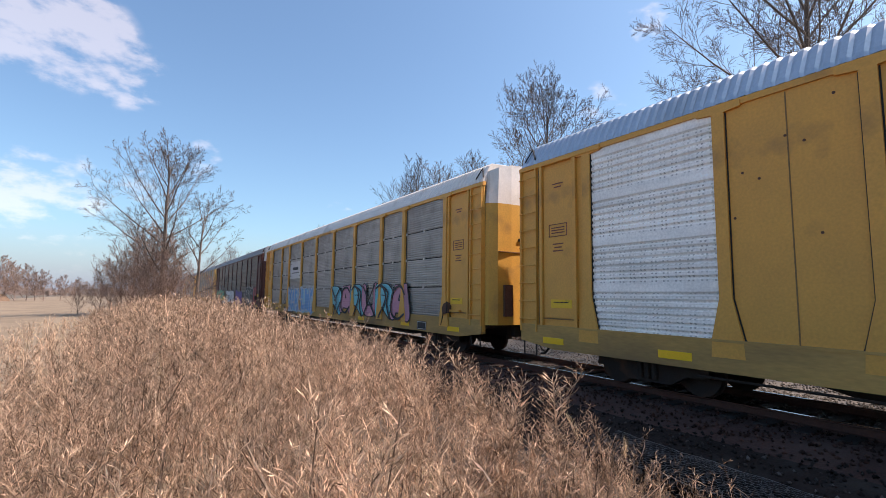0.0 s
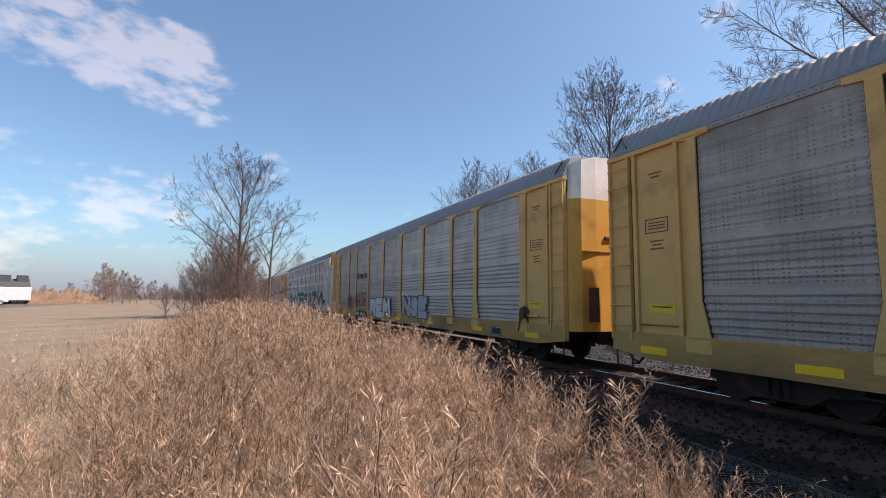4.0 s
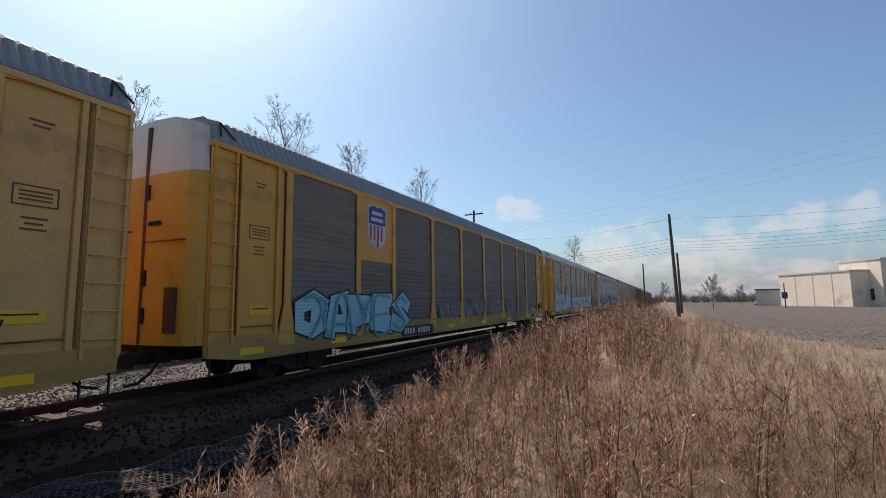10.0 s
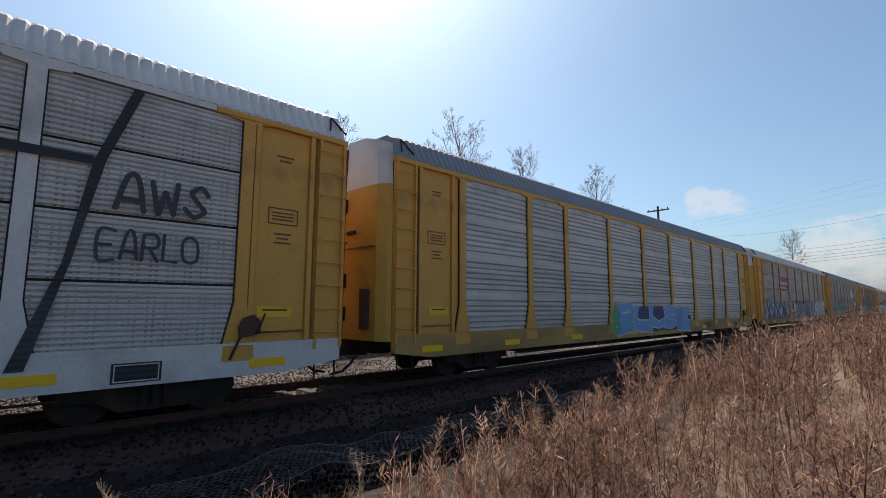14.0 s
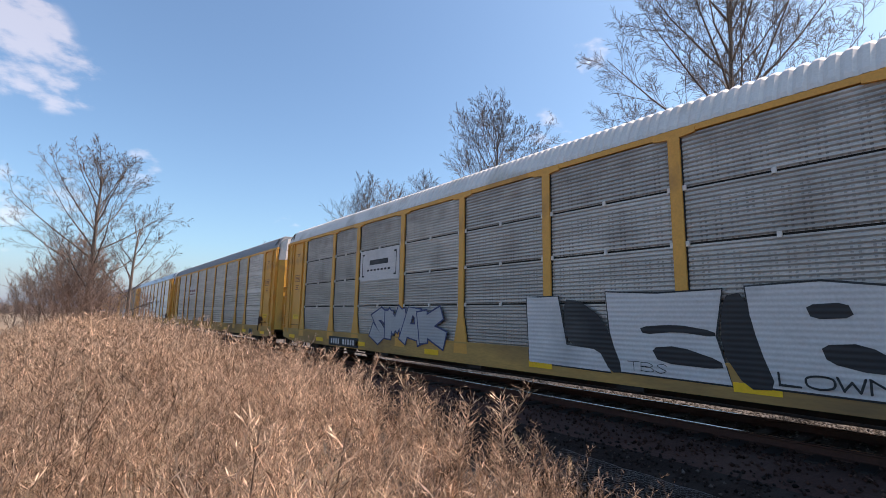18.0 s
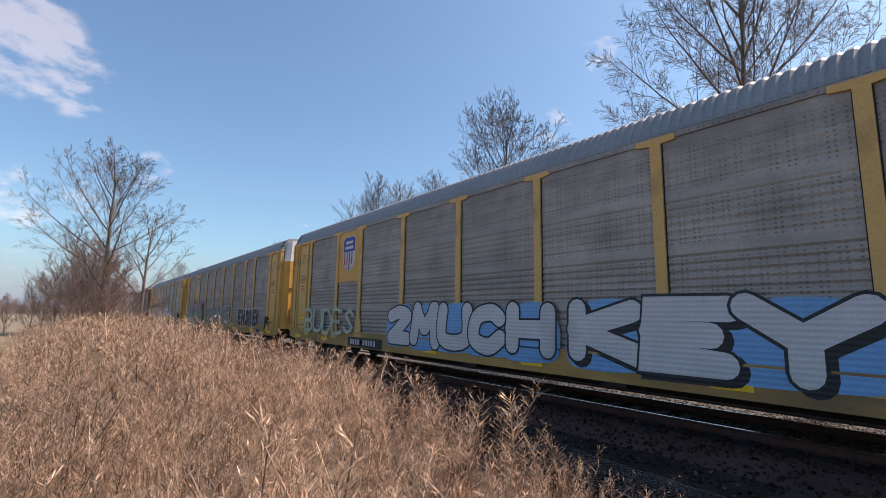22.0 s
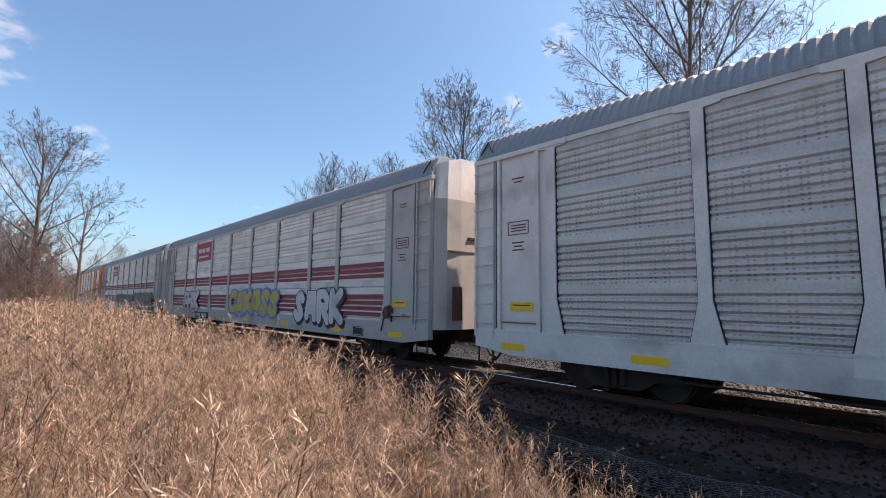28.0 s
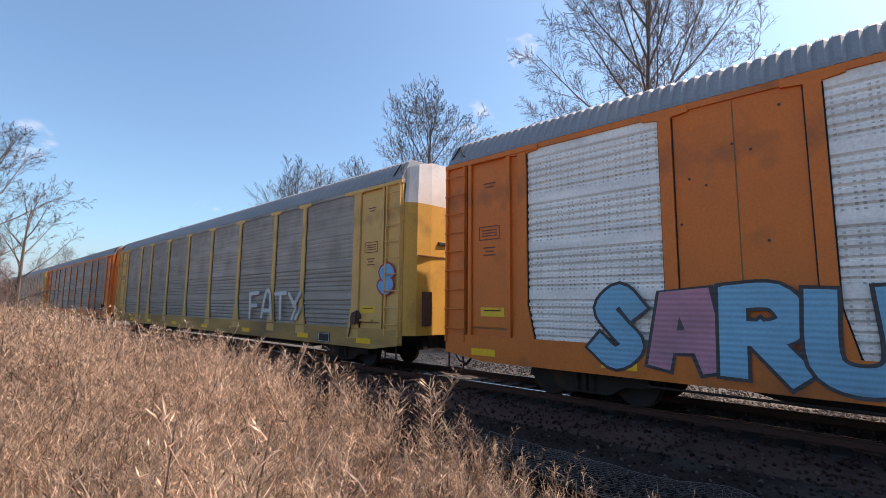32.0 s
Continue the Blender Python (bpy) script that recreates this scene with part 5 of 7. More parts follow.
    (8, -0.60, 6.20, 0.80, 2.20, "tag", "!Y?XV", "MAROON,,"),
    (8, -0.40, 6.40, 0.95, 2.00, "tag", "NK?WVXM", "WHITE,,"),
    (8, 8.73, 6.80, 0.90, 2.00, "mop", "?VX!K", "SHADE,,"),
    (0, 4.15, 5.60, 0.80, 2.20, "tag", "?A!ELV", "WHITE,,"),
    (0, -5.41, 8.00, 0.85, 2.20, "tag", "?C!X!C", "BLACK,,"),
    (23, -5.61, 7.40, 0.95, 2.10, "tag", "!V?N?", "SHADE,,"),
    (6, 8.78, 5.10, 0.85, 2.00, "tag", "!A?ES", "TEAL,,"),
    (5, -10.20, 2.60, 0.85, 2.50, "tag", "?8!", "ROSE,,"),
]
STROKES = [          # black strokes of one car-high piece
    [(11.39, 4.92), (10.68, 4.92), (10.91, 2.57), (10.67, 2.52), (10.67, 1.99), (11.42, 1.99), (11.45, 2.63), (11.76, 2.74)],
    [(9.17, 2.05), (9.09, 3.19), (8.76, 3.19), (8.41, 2.61), (8.48, 2.30), (8.90, 2.10)],
    [(6.79, 4.92), (6.20, 4.92), (6.13, 4.57), (5.65, 3.92), (4.79, 3.74), (4.20, 3.99), (3.90, 4.39), (3.86, 3.62), (4.79, 3.57), (6.21, 3.64), (6.65, 4.37)],
    [(3.84, 4.92), (3.29, 4.92), (3.59, 2.88), (3.31, 2.83), (3.77, 0.87), (4.19, 0.86), (3.89, 2.02), (4.12, 2.11), (3.91, 3.47), (4.00, 4.39)],
    [(6.21, 3.64), (5.95, 3.64), (6.13, 3.11), (5.92, 2.60), (6.25, 1.24), (6.65, 1.23), (6.19, 2.60), (6.28, 3.11)],
    [(0.30, 4.92), (-0.49, 4.92), (-0.19, 2.17), (0.0, 2.14), (0.57, 2.94), (0.43, 3.04)],
    [(1.77, 4.92), (1.63, 4.92), (-0.05, 2.21), (0.04, 2.12)],
]
STROKES_2 = [
    [(1.74, 2.41), (1.09, 1.67), (0.50, 0.83), (1.57, 0.83), (1.96, 1.48), (2.08, 0.84), (2.21, 0.84)],
    [(-1.78, 4.92), (-2.04, 4.92), (-1.73, 2.67), (-1.95, 2.57), (-1.43, 0.88), (-1.16, 0.89), (-1.57, 2.67)],
    [(-4.21, 4.92), (-5.49, 4.92), (-4.63, 4.03), (-3.96, 3.57)],
    [(-7.06, 4.92), (-7.22, 4.9), (-5.36, 3.08), (-5.16, 3.07)],
    [(-5.16, 3.07), (-5.37, 3.13), (-7.88, 0.91), (-7.72, 0.84)],
    [(-7.07, 4.92), (-7.58, 4.92), (-7.81, 4.07), (-7.53, 3.83), (-7.37, 2.86), (-7.74, 2.81), (-7.48, 1.50), (-6.96, 1.87), (-6.81, 2.85), (-7.02, 3.86)],
    [(-7.75, 4.13), (-8.50, 3.82), (-9.69, 3.80), (-9.67, 3.68), (-8.49, 3.68), (-7.73, 3.89)],
    [(-3.65, 2.15), (-4.19, 1.85), (-4.96, 0.84), (-3.98, 0.85), (-3.68, 1.35), (-3.40, 0.86), (-3.26, 0.86)],
    [(-10.08, 4.9), (-10.22, 4.9), (-9.82, 3.75), (-9.53, 2.28), (-9.18, 0.90), (-8.99, 0.90), (-9.44, 2.28), (-9.68, 3.74)],
]

KINDS = {
    "grey": dict(label="yellow car carrier with weathered grey ribbed side panels", paint=OLD_YELLOW, panels=GALV_OLD, rail=GALV_OLD, style="mild"),
    "mid": dict(label="yellow car carrier with grey galvanised ribbed side panels", paint=OLD_YELLOW, panels=GALV, rail=GALV_OLD, style="mild"),
    "silver": dict(label="yellow car carrier with bright galvanised side panels", paint=YELLOW, panels=GALV_NEW),
    "bright": dict(label="yellow car carrier with whitish galvanised side panels", paint=YELLOW, panels=GALV_WHITE, roof=ROOF_BRIGHT, rail=GALV),
    "rows": dict(label="yellow car carrier with rows of fine-ribbed panels, white roof", paint=YELLOW, panels=GALV, style="fine", rows=4, roof=WHITE, clips=True),
    "brown": dict(label="dark red car carrier with brownish weathered panels", paint=BROWN, panels=GALV_BROWN, rows=1, crown=WHITE),
    "brownrows": dict(label="dark red car carrier with rows of fine-ribbed grey panels", paint=BROWN, panels=GALV_OLD, style="fine", rows=4, roof=WHITE, sill=YELLOW, clips=True),
    "banded": dict(label="pale grey car carrier with perforated panels between bright bands", paint=SILVER, panels=GALV, style="fine", rows=4, crown=YELLOW, bands=SILVER, bright=(7,)),
    "whiterows": dict(label="car carrier with pale panels, huge black strokes, yellow ends", paint=SILVER, panels=GALV_NEW, style="fine", rows=4, roof=WHITE, ends=YELLOW),
    "striped": dict(label="pale grey car carrier with dark red stripes on panels", paint=GREYPAINT, panels=GALV_PALE, crown=SILVER, stripes=INK["STRIPE"], bands=SILVER),
    "pale": dict(label="pale grey car carrier with yellow door tops", paint=SILVER, panels=GALV_NEW, crown=YELLOW),
    "orange": dict(label="orange car carrier with silver ribbed panels", paint=ORANGE, panels=GALV_WHITE, crown=ORANGE, doors=SILVER, solid=(1, 7)),
    "orangeend": dict(label="orange car carrier with weathered grey panels", paint=ORANGE, panels=GALV_OLD, crown=ORANGE),
    "plain": dict(label="yellow car carrier with flat plates and white ribbed panels", paint=YELLOW, panels=GALV_WHITE, solid=(1, 3, 5, 6, 7), roof=ROOF_BRIGHT),
    "dark": dict(label="yellow car carrier with dark weathered panels", paint=YELLOW, panels=GALV_DARK, style="worn"),
}
TRAIN = {
    -4: "grey", -3: "rows", -2: "grey", -1: "plain", 0: "rows", 1: "brown", 2: "grey", 3: "mid", 4: "banded", 5: "rows",
    6: "dark", 7: "grey", 8: "rows", 9: "silver", 10: "whiterows", 11: "silver", 12: "silver", 13: "rows", 14: "silver", 15: "bright", 16: "grey", 17: "grey",
    18: "grey", 19: "brownrows", 20: "pale", 21: "striped", 22: "striped", 23: "orange", 24: "grey", 25: "orangeend", 26: "grey", 27: "brown", 28: "grey",
}
# slack: how far a car stands from its even place, and how the train runs ahead or behind of an even pace
SHIFT = {4: 0.15, 5: -0.1, 9: 0.15, 10: -0.15, 17: 0.2, 18: -0.2}
DRIFT = ((0, 0.24), (1, -0.06), (2, -0.55), (5, -0.57), (6, -1.12), (7, -0.9), (8, -0.55), (8.4, -0.55), (8.7, 0.2), (9, 0.22), (10, 0.33), (11, 0.32), (12, 0.1), (13, -0.16), (14, 0.5), (14.5, 0.8), (15, -0.1), (18, -0.5), (18.4, -0.37), (18.9, 0.7), (19, 0.65), (20, 0.72), (21, 0.63), (22, 0.25), (23, -0.12), (24, 0.1), (25, 0.25), (26, -0.31), (29, 0.8), (30, 0.47), (31, 0.2), (32, 0.5))
CARS = {k: railcar(**KINDS[kind], proud=0.04 if k == 0 else 0.0) for k, kind in TRAIN.items()}
for k, u, w, z0, z1, kind, a, b in MARKS:
    mark(CARS[k], u, w, z0, z1, kind, a, b)
painted("graffiti", [[(-x, z) for x, z in s] for s in STROKES + STROKES_2], 0.07, INK["BLACK"], CARS[10], "huge black sprayed strokes")


def motions():
    for k, car in CARS.items():
        y = J0 + PITCH * (k + 0.5) + SHIFT.get(k, 0.0)
        walk(car, [(t, pose(TRACK_X, y + d - SPEED * t, 0)) for t, d in DRIFT])


# ---- trees ----


def grow(rng, height, spread, limbs=9, fork=0.22, levels=4, trunk=0.016, bushy=7, leader=0.9, crown=None):
    """A bare tree: tapered limbs as (start, end, radius, radius), thick ones and twigs apart; crown: half width of a rounded crown and how steep its limbs rise at the foot and at the top."""
    thick, thin = [], []

    def branch(p, d, length, r, level):
        steps = (6, 5, 4, 3, 2)[level]
        pts = [p]
        for i in range(steps):
            lift = (0.0, 0.06 if leader > 0.6 else 0.10, 0.05, 0.03, 0.0)[level]
            wob = (0.02, 0.07, 0.10, 0.12, 0.12)[level]
            d = (d + Vector((rng.gauss(0, wob), rng.gauss(0, wob), rng.gauss(lift, wob * 0.6)))).normalized()
            q = pts[-1] + d * (length / steps)
            f0, f1 = 1 - 0.8 * i / steps, 1 - 0.8 * (i + 1) / steps
            (thick if level < 2 else thin).append((pts[-1], q, r * f0, r * f1))
            pts.append(q)
        if level >= levels:
            return
        n = (limbs, bushy, bushy - 1, bushy - 2)[level]
        turn = rng.random() * 6.283
        for i in range(n):
            s = fork + (0.97 - fork) * (i + rng.random()) / n if level == 0 else 0.2 + 0.78 * (i + rng.random()) / n
            j = min(steps - 1, int(s * steps))
            at = pts[j].lerp(pts[j + 1], s * steps - j)
            turn += 2.4 + rng.uniform(-0.4, 0.4)
            e1 = d.orthogonal().normalized()
            side = e1 * math.cos(turn) + d.cross(e1).normalized() * math.sin(turn)
            open_ = spread * rng.uniform(0.5, 1.0) * (1.15 - 0.5 * s if level == 0 else 0.9)
            nd = (d + side * open_).normalized()
            reach = height * 0.50 * (1.05 - 0.62 * s) if leader > 0.6 else height * 0.66
            ln = reach * rng.uniform(0.8, 1.15) if level == 0 else length * rng.uniform(0.34, 0.56) * (1.1 - 0.4 * s)
            if crown and level == 0:
                rise = radians(crown[1] + (crown[2] - crown[1]) * ((s - fork) / (1 - fork)) ** 0.8 + rng.uniform(-8, 8))
                flat = Vector((math.cos(turn), math.sin(turn), 0))
                nd = flat * math.cos(rise) + Vector((0, 0, math.sin(rise)))
                ax, az, up = nd.xy.length / crown[0], nd.z / (height * 0.44), (at.z - height * 0.56) / (height * 0.44)
                wide = at.xy.length / crown[0]
                p, q = ax * wide + az * up, max(0.02, 1 - up * up - wide * wide)
                ln = (-p + math.sqrt(p * p + (ax * ax + az * az) * q)) / (ax * ax + az * az) * rng.uniform(0.82, 1.0)
            elif crown:
                nd = (d + side * rng.uniform(0.55, 1.05)).normalized()
                ln = length * rng.uniform(0.30, 0.52) * (1.15 - 0.55 * s)
            branch(at, nd, ln, r * ((0.35, 0.36) if crown else (0.48, 0.5))[level > 0] * (1 - 0.4 * s), level + 1)

    branch(Vector((0, 0, -0.3)), Vector((rng.gauss(0, 0.02), rng.gauss(0, 0.02), 1)).normalized(), height * leader, height * trunk, 0)
    return thick, thin


def tubes(limbs, sides, thinnest):
    verts, faces = [], []
    for a, b, r0, r1 in limbs:
        d = (b - a)
        u = d.orthogonal().normalized()
        v = d.cross(u).normalized()
        r0, r1 = max(r0, thinnest), max(r1, thinnest * 0.7)
        n0 = len(verts)
        for p, r in ((a, r0), (b, r1)):
            for i in range(sides):
                c, s = math.cos(2 * math.pi * i / sides), math.sin(2 * math.pi * i / sides)
                verts.append(p + u * (c * r) + v * (s * r))
        for i in range(sides):
            j = (i + 1) % sides
            faces.append((n0 + i, n0 + j, n0 + sides + j, n0 + sides + i))
    return verts, faces


def tree(x, y, height, spread, seed, label, limbs=9, fork=0.22, levels=4, thinnest=0.008, group="", bark=None, name="tree", trunk=0.016, bushy=7, leader=0.9, crown=None):
    rng = random.Random(seed)
    thick, thin = grow(rng, height, spread, limbs, fork, levels, trunk, bushy, leader, crown)
    ob = tagged(new(name), label, name, group)
    ob.location = (x, y, ground_height(x, y))
    v, f = tubes(thick, 6, 0.015)
    hang("trunk", raw_mesh("trunk", v, f, bark or BARK), ob)
    v, f = tubes(thin, 3, thinnest)
    hang("crown", raw_mesh("crown", v, f, bark or BARK), ob, "bare twigs without leaves")
    return ob


def polar(az, dist):
    """A place by its bearing (degrees left of the track's far end) and distance from the camera's foot."""
    return -math.sin(radians(az)) * dist, math.cos(radians(az)) * dist


def plant_trees():
    tall = "tall bare deciduous tree with a wide crown behind the track"
    row = "bare deciduous tree in the row behind the track"
    slim = "slim bare tree behind the train"
    px, py = polar(-70.2, 25)
    tree(px, py, 22.3, 0.8, 5, tall, 29, 0.28, 4, 0.008, trunk=0.0105, bushy=11, leader=0.86, crown=(6.8, 14, 74))
    px, py = polar(-44.7, 39)
    tree(px, py, 21.0, 0.52, 6, "bare deciduous tree with a rounded crown behind the track", 24, 0.28, 4, 0.010, trunk=0.010, bushy=9, leader=0.85, crown=(7.2, 28, 72))
    far = tree(*polar(-36.5, 60), 22.0, 0.8, 8, row, 16, 0.25, 3, 0.016, "trees behind the track", trunk=0.011, bushy=11, leader=0.85, crown=(7.0, 25, 75))
    for az, dist, turn, size in ((-33, 66, 40, 1.0), (-30, 74, 130, 1.12), (-27.5, 84, 220, 1.1), (-24.5, 96, 300, 1.0), (-39, 64, 80, 0.85), (-21.5, 112, 15, 0.95), (-18, 130, 170, 0.95), (-8.3, 150, 60, 0.75), (-10.5, 155, 110, 0.7), (-6.2, 150, 200, 0.6)):
        c = copy_thing(far, pose(*polar(az, dist), -0.3, 0, 0, turn))
        c.scale = (size, size, size)
    tree(*polar(-1.6, 42), 13.6, 1.0, 13, "bare tree with drooping vines at the edge of the weeds", 20, 0.22, 4, 0.009, trunk=0.016, bushy=8, leader=0.84, crown=(5.4, 22, 70))
    tree(*polar(-4.9, 41), 9.6, 0.8, 14, "small bare tree at the edge of the weeds", 12, 0.2, 4, 0.008, leader=0.85, crown=(3.0, 20, 70))
    bush = tree(*polar(1.0, 40), 4.6, 1.2, 15, "tangled reddish thicket at the foot of the trees", 20, 0.02, 3, 0.008, "thickets", VINE, "thicket", 0.008)
    for az, dist, turn, size in ((-1.5, 41, 50, 1.25), (3.5, 42, 120, 0.85), (-3.6, 40.5, 200, 0.9), (-6.2, 43, 290, 0.7), (-0.2, 43, 20, 1.5), (5.2, 45, 330, 0.6), (0.3, 41.5, 100, 1.45), (1.8, 42, 260, 1.2), (-2.6, 42, 310, 1.3), (-1.0, 40.4, 170, 1.1), (0.9, 43, 75, 1.6), (-1.9, 43.2, 225, 1.5), (2.7, 40.6, 15, 0.9)):
        c = copy_thing(bush, pose(*polar(az, dist), 0.0, 0, 0, turn))
        c.scale = (size, size, size)
    for az, dist, h, seed in ((-136.2, 30, 12.6, 21), (-132.4, 29, 11.6, 22), (-144, 36, 12.6, 23), (-153, 45, 13.0, 24), (-121, 26, 11.0, 25), (-170.5, 80, 10.5, 26)):
        tree(*polar(az, dist), h * 1.25, 0.55, seed, slim, 14, 0.42, 4, 0.006, bark=VINE, trunk=0.008, bushy=8, leader=0.85, crown=(h * 0.24, 20, 70))
    sap = tree(15.6, 1.2, 6.4, 0.5, 31, "thin bare sapling beside the building", 7, 0.2, 3, 0.006, "saplings")
    for x, y, turn, size in ((16.2, 3.0, 60, 0.9), (15.2, -0.6, 170, 1.05), (16.6, 2.0, 250, 0.8), (15.9, 4.6, 10, 0.95), (16.4, -2.2, 300, 0.85)):
        c = copy_thing(sap, pose(x, y, ground_height(x, y), 0, 0, turn))
        c.scale = (size, size, size)
    low = tree(*polar(9, 120), 7.0, 1.1, 41, "low bare bush at the far side of the yard", 14, 0.03, 3, 0.03, "far bushes", VINE, "bush", 0.01)
    for az, dist, turn, size in ((7.8, 118, 30, 0.85), (10.4, 122, 100, 1.2), (11.0, 126, 190, 1.0), (6.6, 122, 250, 0.75), (5.6, 118, 300, 0.6), (9.8, 118, 60, 1.0), (8.4, 124, 130, 0.8), (13.2, 150, 20, 0.7), (15.2, 160, 200, 0.6), (-184.5, 95, 40, 0.85), (-174.5, 120, 140, 0.9), (-180, 125, 200, 0.8), (-177.5, 122, 320, 0.7), (-187, 130, 10, 0.7)):
        x, y = polar(az, dist)
        c = copy_thing(low, pose(x, y, ground_height(x, y), 0, 0, turn))
        c.scale = (size, size, size)


plant_trees()


def mesh_from_arrays(name, V, F, material):
    me = bpy.data.meshes.new(name)
    me.vertices.add(len(V))
    me.vertices.foreach_set("co", V.astype(np.float32).ravel())
    me.loops.add(F.size)
    me.loops.foreach_set("vertex_index", F.ravel().astype(np.int32))
    me.polygons.add(len(F))
    me.polygons.foreach_set("loop_start", np.arange(0, F.size, 3, dtype=np.int32))
    me.update(calc_edges=True)
    me.materials.append(material)
    return me


def far_woods():
    """A band of bare woods on the horizon: rounded crowns of thin twigs, uneven and with gaps."""
    rng = np.random.default_rng(9)
    V, F = [], []
    n = 0
    for az in np.arange(-225, 35, 0.2):
        if -150 < az < -28:
            continue
        d = rng.uniform(230, 300)
        x, y = polar(az + rng.normal(0, 0.2), d)
        h = (4.4 + 3.4 * noise.noise((az * 0.16, 0, 5)) + 1.6 * noise.noise((az * 0.9, 2, 5))) * rng.uniform(0.6, 1.25)
        side = Vector((-y, x, 0)).normalized()
        for k in range(64):
            low = rng.uniform(0.0, 0.45) * h
            turn, reach = rng.uniform(-1.35, 1.35), rng.uniform(0.55, 1.0)
            out, up = math.sin(turn) * h * 0.5 * reach, h * 0.42 + math.cos(turn) * h * 0.56 * reach - (0.55 * h * rng.random() if k % 3 == 0 else 0)
            w, deep = rng.uniform(0.04, 0.13), rng.normal(0, 1.0)
            root, tip = Vector((x, y, low - 0.5)) + side * out * 0.25, Vector((x + deep, y + deep, max(0.3, up))) + side * out
            V += [tuple(root - side * w), tuple(root + side * w), tuple(tip)]
            F.append((n, n + 1, n + 2))
            n += 3
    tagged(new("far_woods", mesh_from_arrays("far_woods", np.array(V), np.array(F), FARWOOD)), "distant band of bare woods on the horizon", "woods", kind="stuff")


far_woods()


def brambles():
    """Tangled bare canes behind the track, leaning every way."""
    rng = np.random.default_rng(23)
    V, F, n = [], [], 0
    for _ in range(9000):
        x, y = rng.uniform(15.4, 20.5), rng.uniform(-34, 46)
        h = (1.5 + 1.1 * noise.noise((y * 0.25, 0, 3)) + 0.5 * noise.noise((y * 1.1, 2, 3))) * rng.uniform(0.4, 1.3)
        lx, ly, w = rng.normal(0, 0.5), rng.normal(0, 0.5), rng.uniform(0.008, 0.02)
        z = ground_height(x, y) - 0.05
        V += [(x, y - w, z), (x, y + w, z), (x + lx * 0.5, y + ly * 0.5, z + h * 0.7), (x + lx, y + ly, z + h)]
        F += [(n, n + 1, n + 2), (n + 1, n + 3, n + 2)]
        n += 4
    tagged(new("brambles", mesh_from_arrays("brambles", np.array(V), np.array(F), VINE)), "tangled bare brambles behind the track", "brambles", kind="stuff")


brambles()

# ---- buildings, poles and the yard ----
CREAM = mat("cream_stucco", (0.72, 0.65, 0.53), 0.85, 0, 0.4, 0.1, 8, 0.1, 0.2, (0.4, 0.34, 0.25))
PALE = mat("pale_grey_siding", (0.50, 0.49, 0.46), 0.8, 0, 0.5, 0.12, 9, 0.1, 0.2, (0.3, 0.28, 0.25))
SHINGLE = mat("brown_shingle_roof", (0.24, 0.15, 0.11), 0.9, 0, 0.8, 0.2, 10, 0.3)
TARROOF = mat("dark_roof", (0.07, 0.07, 0.075), 0.8, 0, 0.8, 0.2, 10, 0.2)
WOODPOLE = mat("weathered_pole", (0.10, 0.085, 0.075), 0.9, 0, 2, 0.3, 30, 0.3)
WHITECAR = mat("white_car_paint", (0.7, 0.7, 0.7), 0.25, 0, 1, 0.04, 10, 0)
GLASS = mat("dark_window_glass", (0.03, 0.035, 0.04), 0.08, 0, 1, 0.1, 10, 0)


DARKWALL = mat("dark_brown_wall", (0.09, 0.072, 0.06), 0.85, 0, 0.6, 0.25, 12, 0.2)


def facing(x, y, turn=0.0):
    """A pose on the ground at (x, y) whose front looks at the camera, then turned about the upright."""
    return pose(x, y, ground_height(x, y), 0, 0, math.degrees(math.atan2(-x, y)) + turn)


def window(parent, x, y, z, w, h, frame_mat=None):
    f = part("window", box(bmesh.new(), x - w / 2 - 0.08, y - 0.06, z - 0.08, x + w / 2 + 0.08, y + 0.05, z + h + 0.08), frame_mat or WHITE, parent)
    part("pane", box(bmesh.new(), x - w / 2, y - 0.08, z, x + w / 2, y - 0.06, z + h), GLASS, f)


def block(name, m, w, d, h, wall_mat, roof_mat, label, category, roof="flat", windows=(), ridge=2.0):
    ob = tagged(new(name), label, category)
    ob.matrix_basis = m
    part("wall", box(bmesh.new(), -w / 2, 0, -1.0, w / 2, d, h), wall_mat, ob)
    bm = bmesh.new()
    if roof == "flat":
        box(bm, -w / 2 - 0.15, -0.15, h, w / 2 + 0.15, d + 0.15, h + 0.3)
    else:
        prism(bm, [(-0.5, h), (d + 0.5, h), (d / 2, h + ridge)], "x", -w / 2 - 0.4, w / 2 + 0.4)
    part("roof", bm, roof_mat, ob)
    for x, z, ww, hh in windows:
        window(ob, x, 0, z, ww, hh)
    return ob


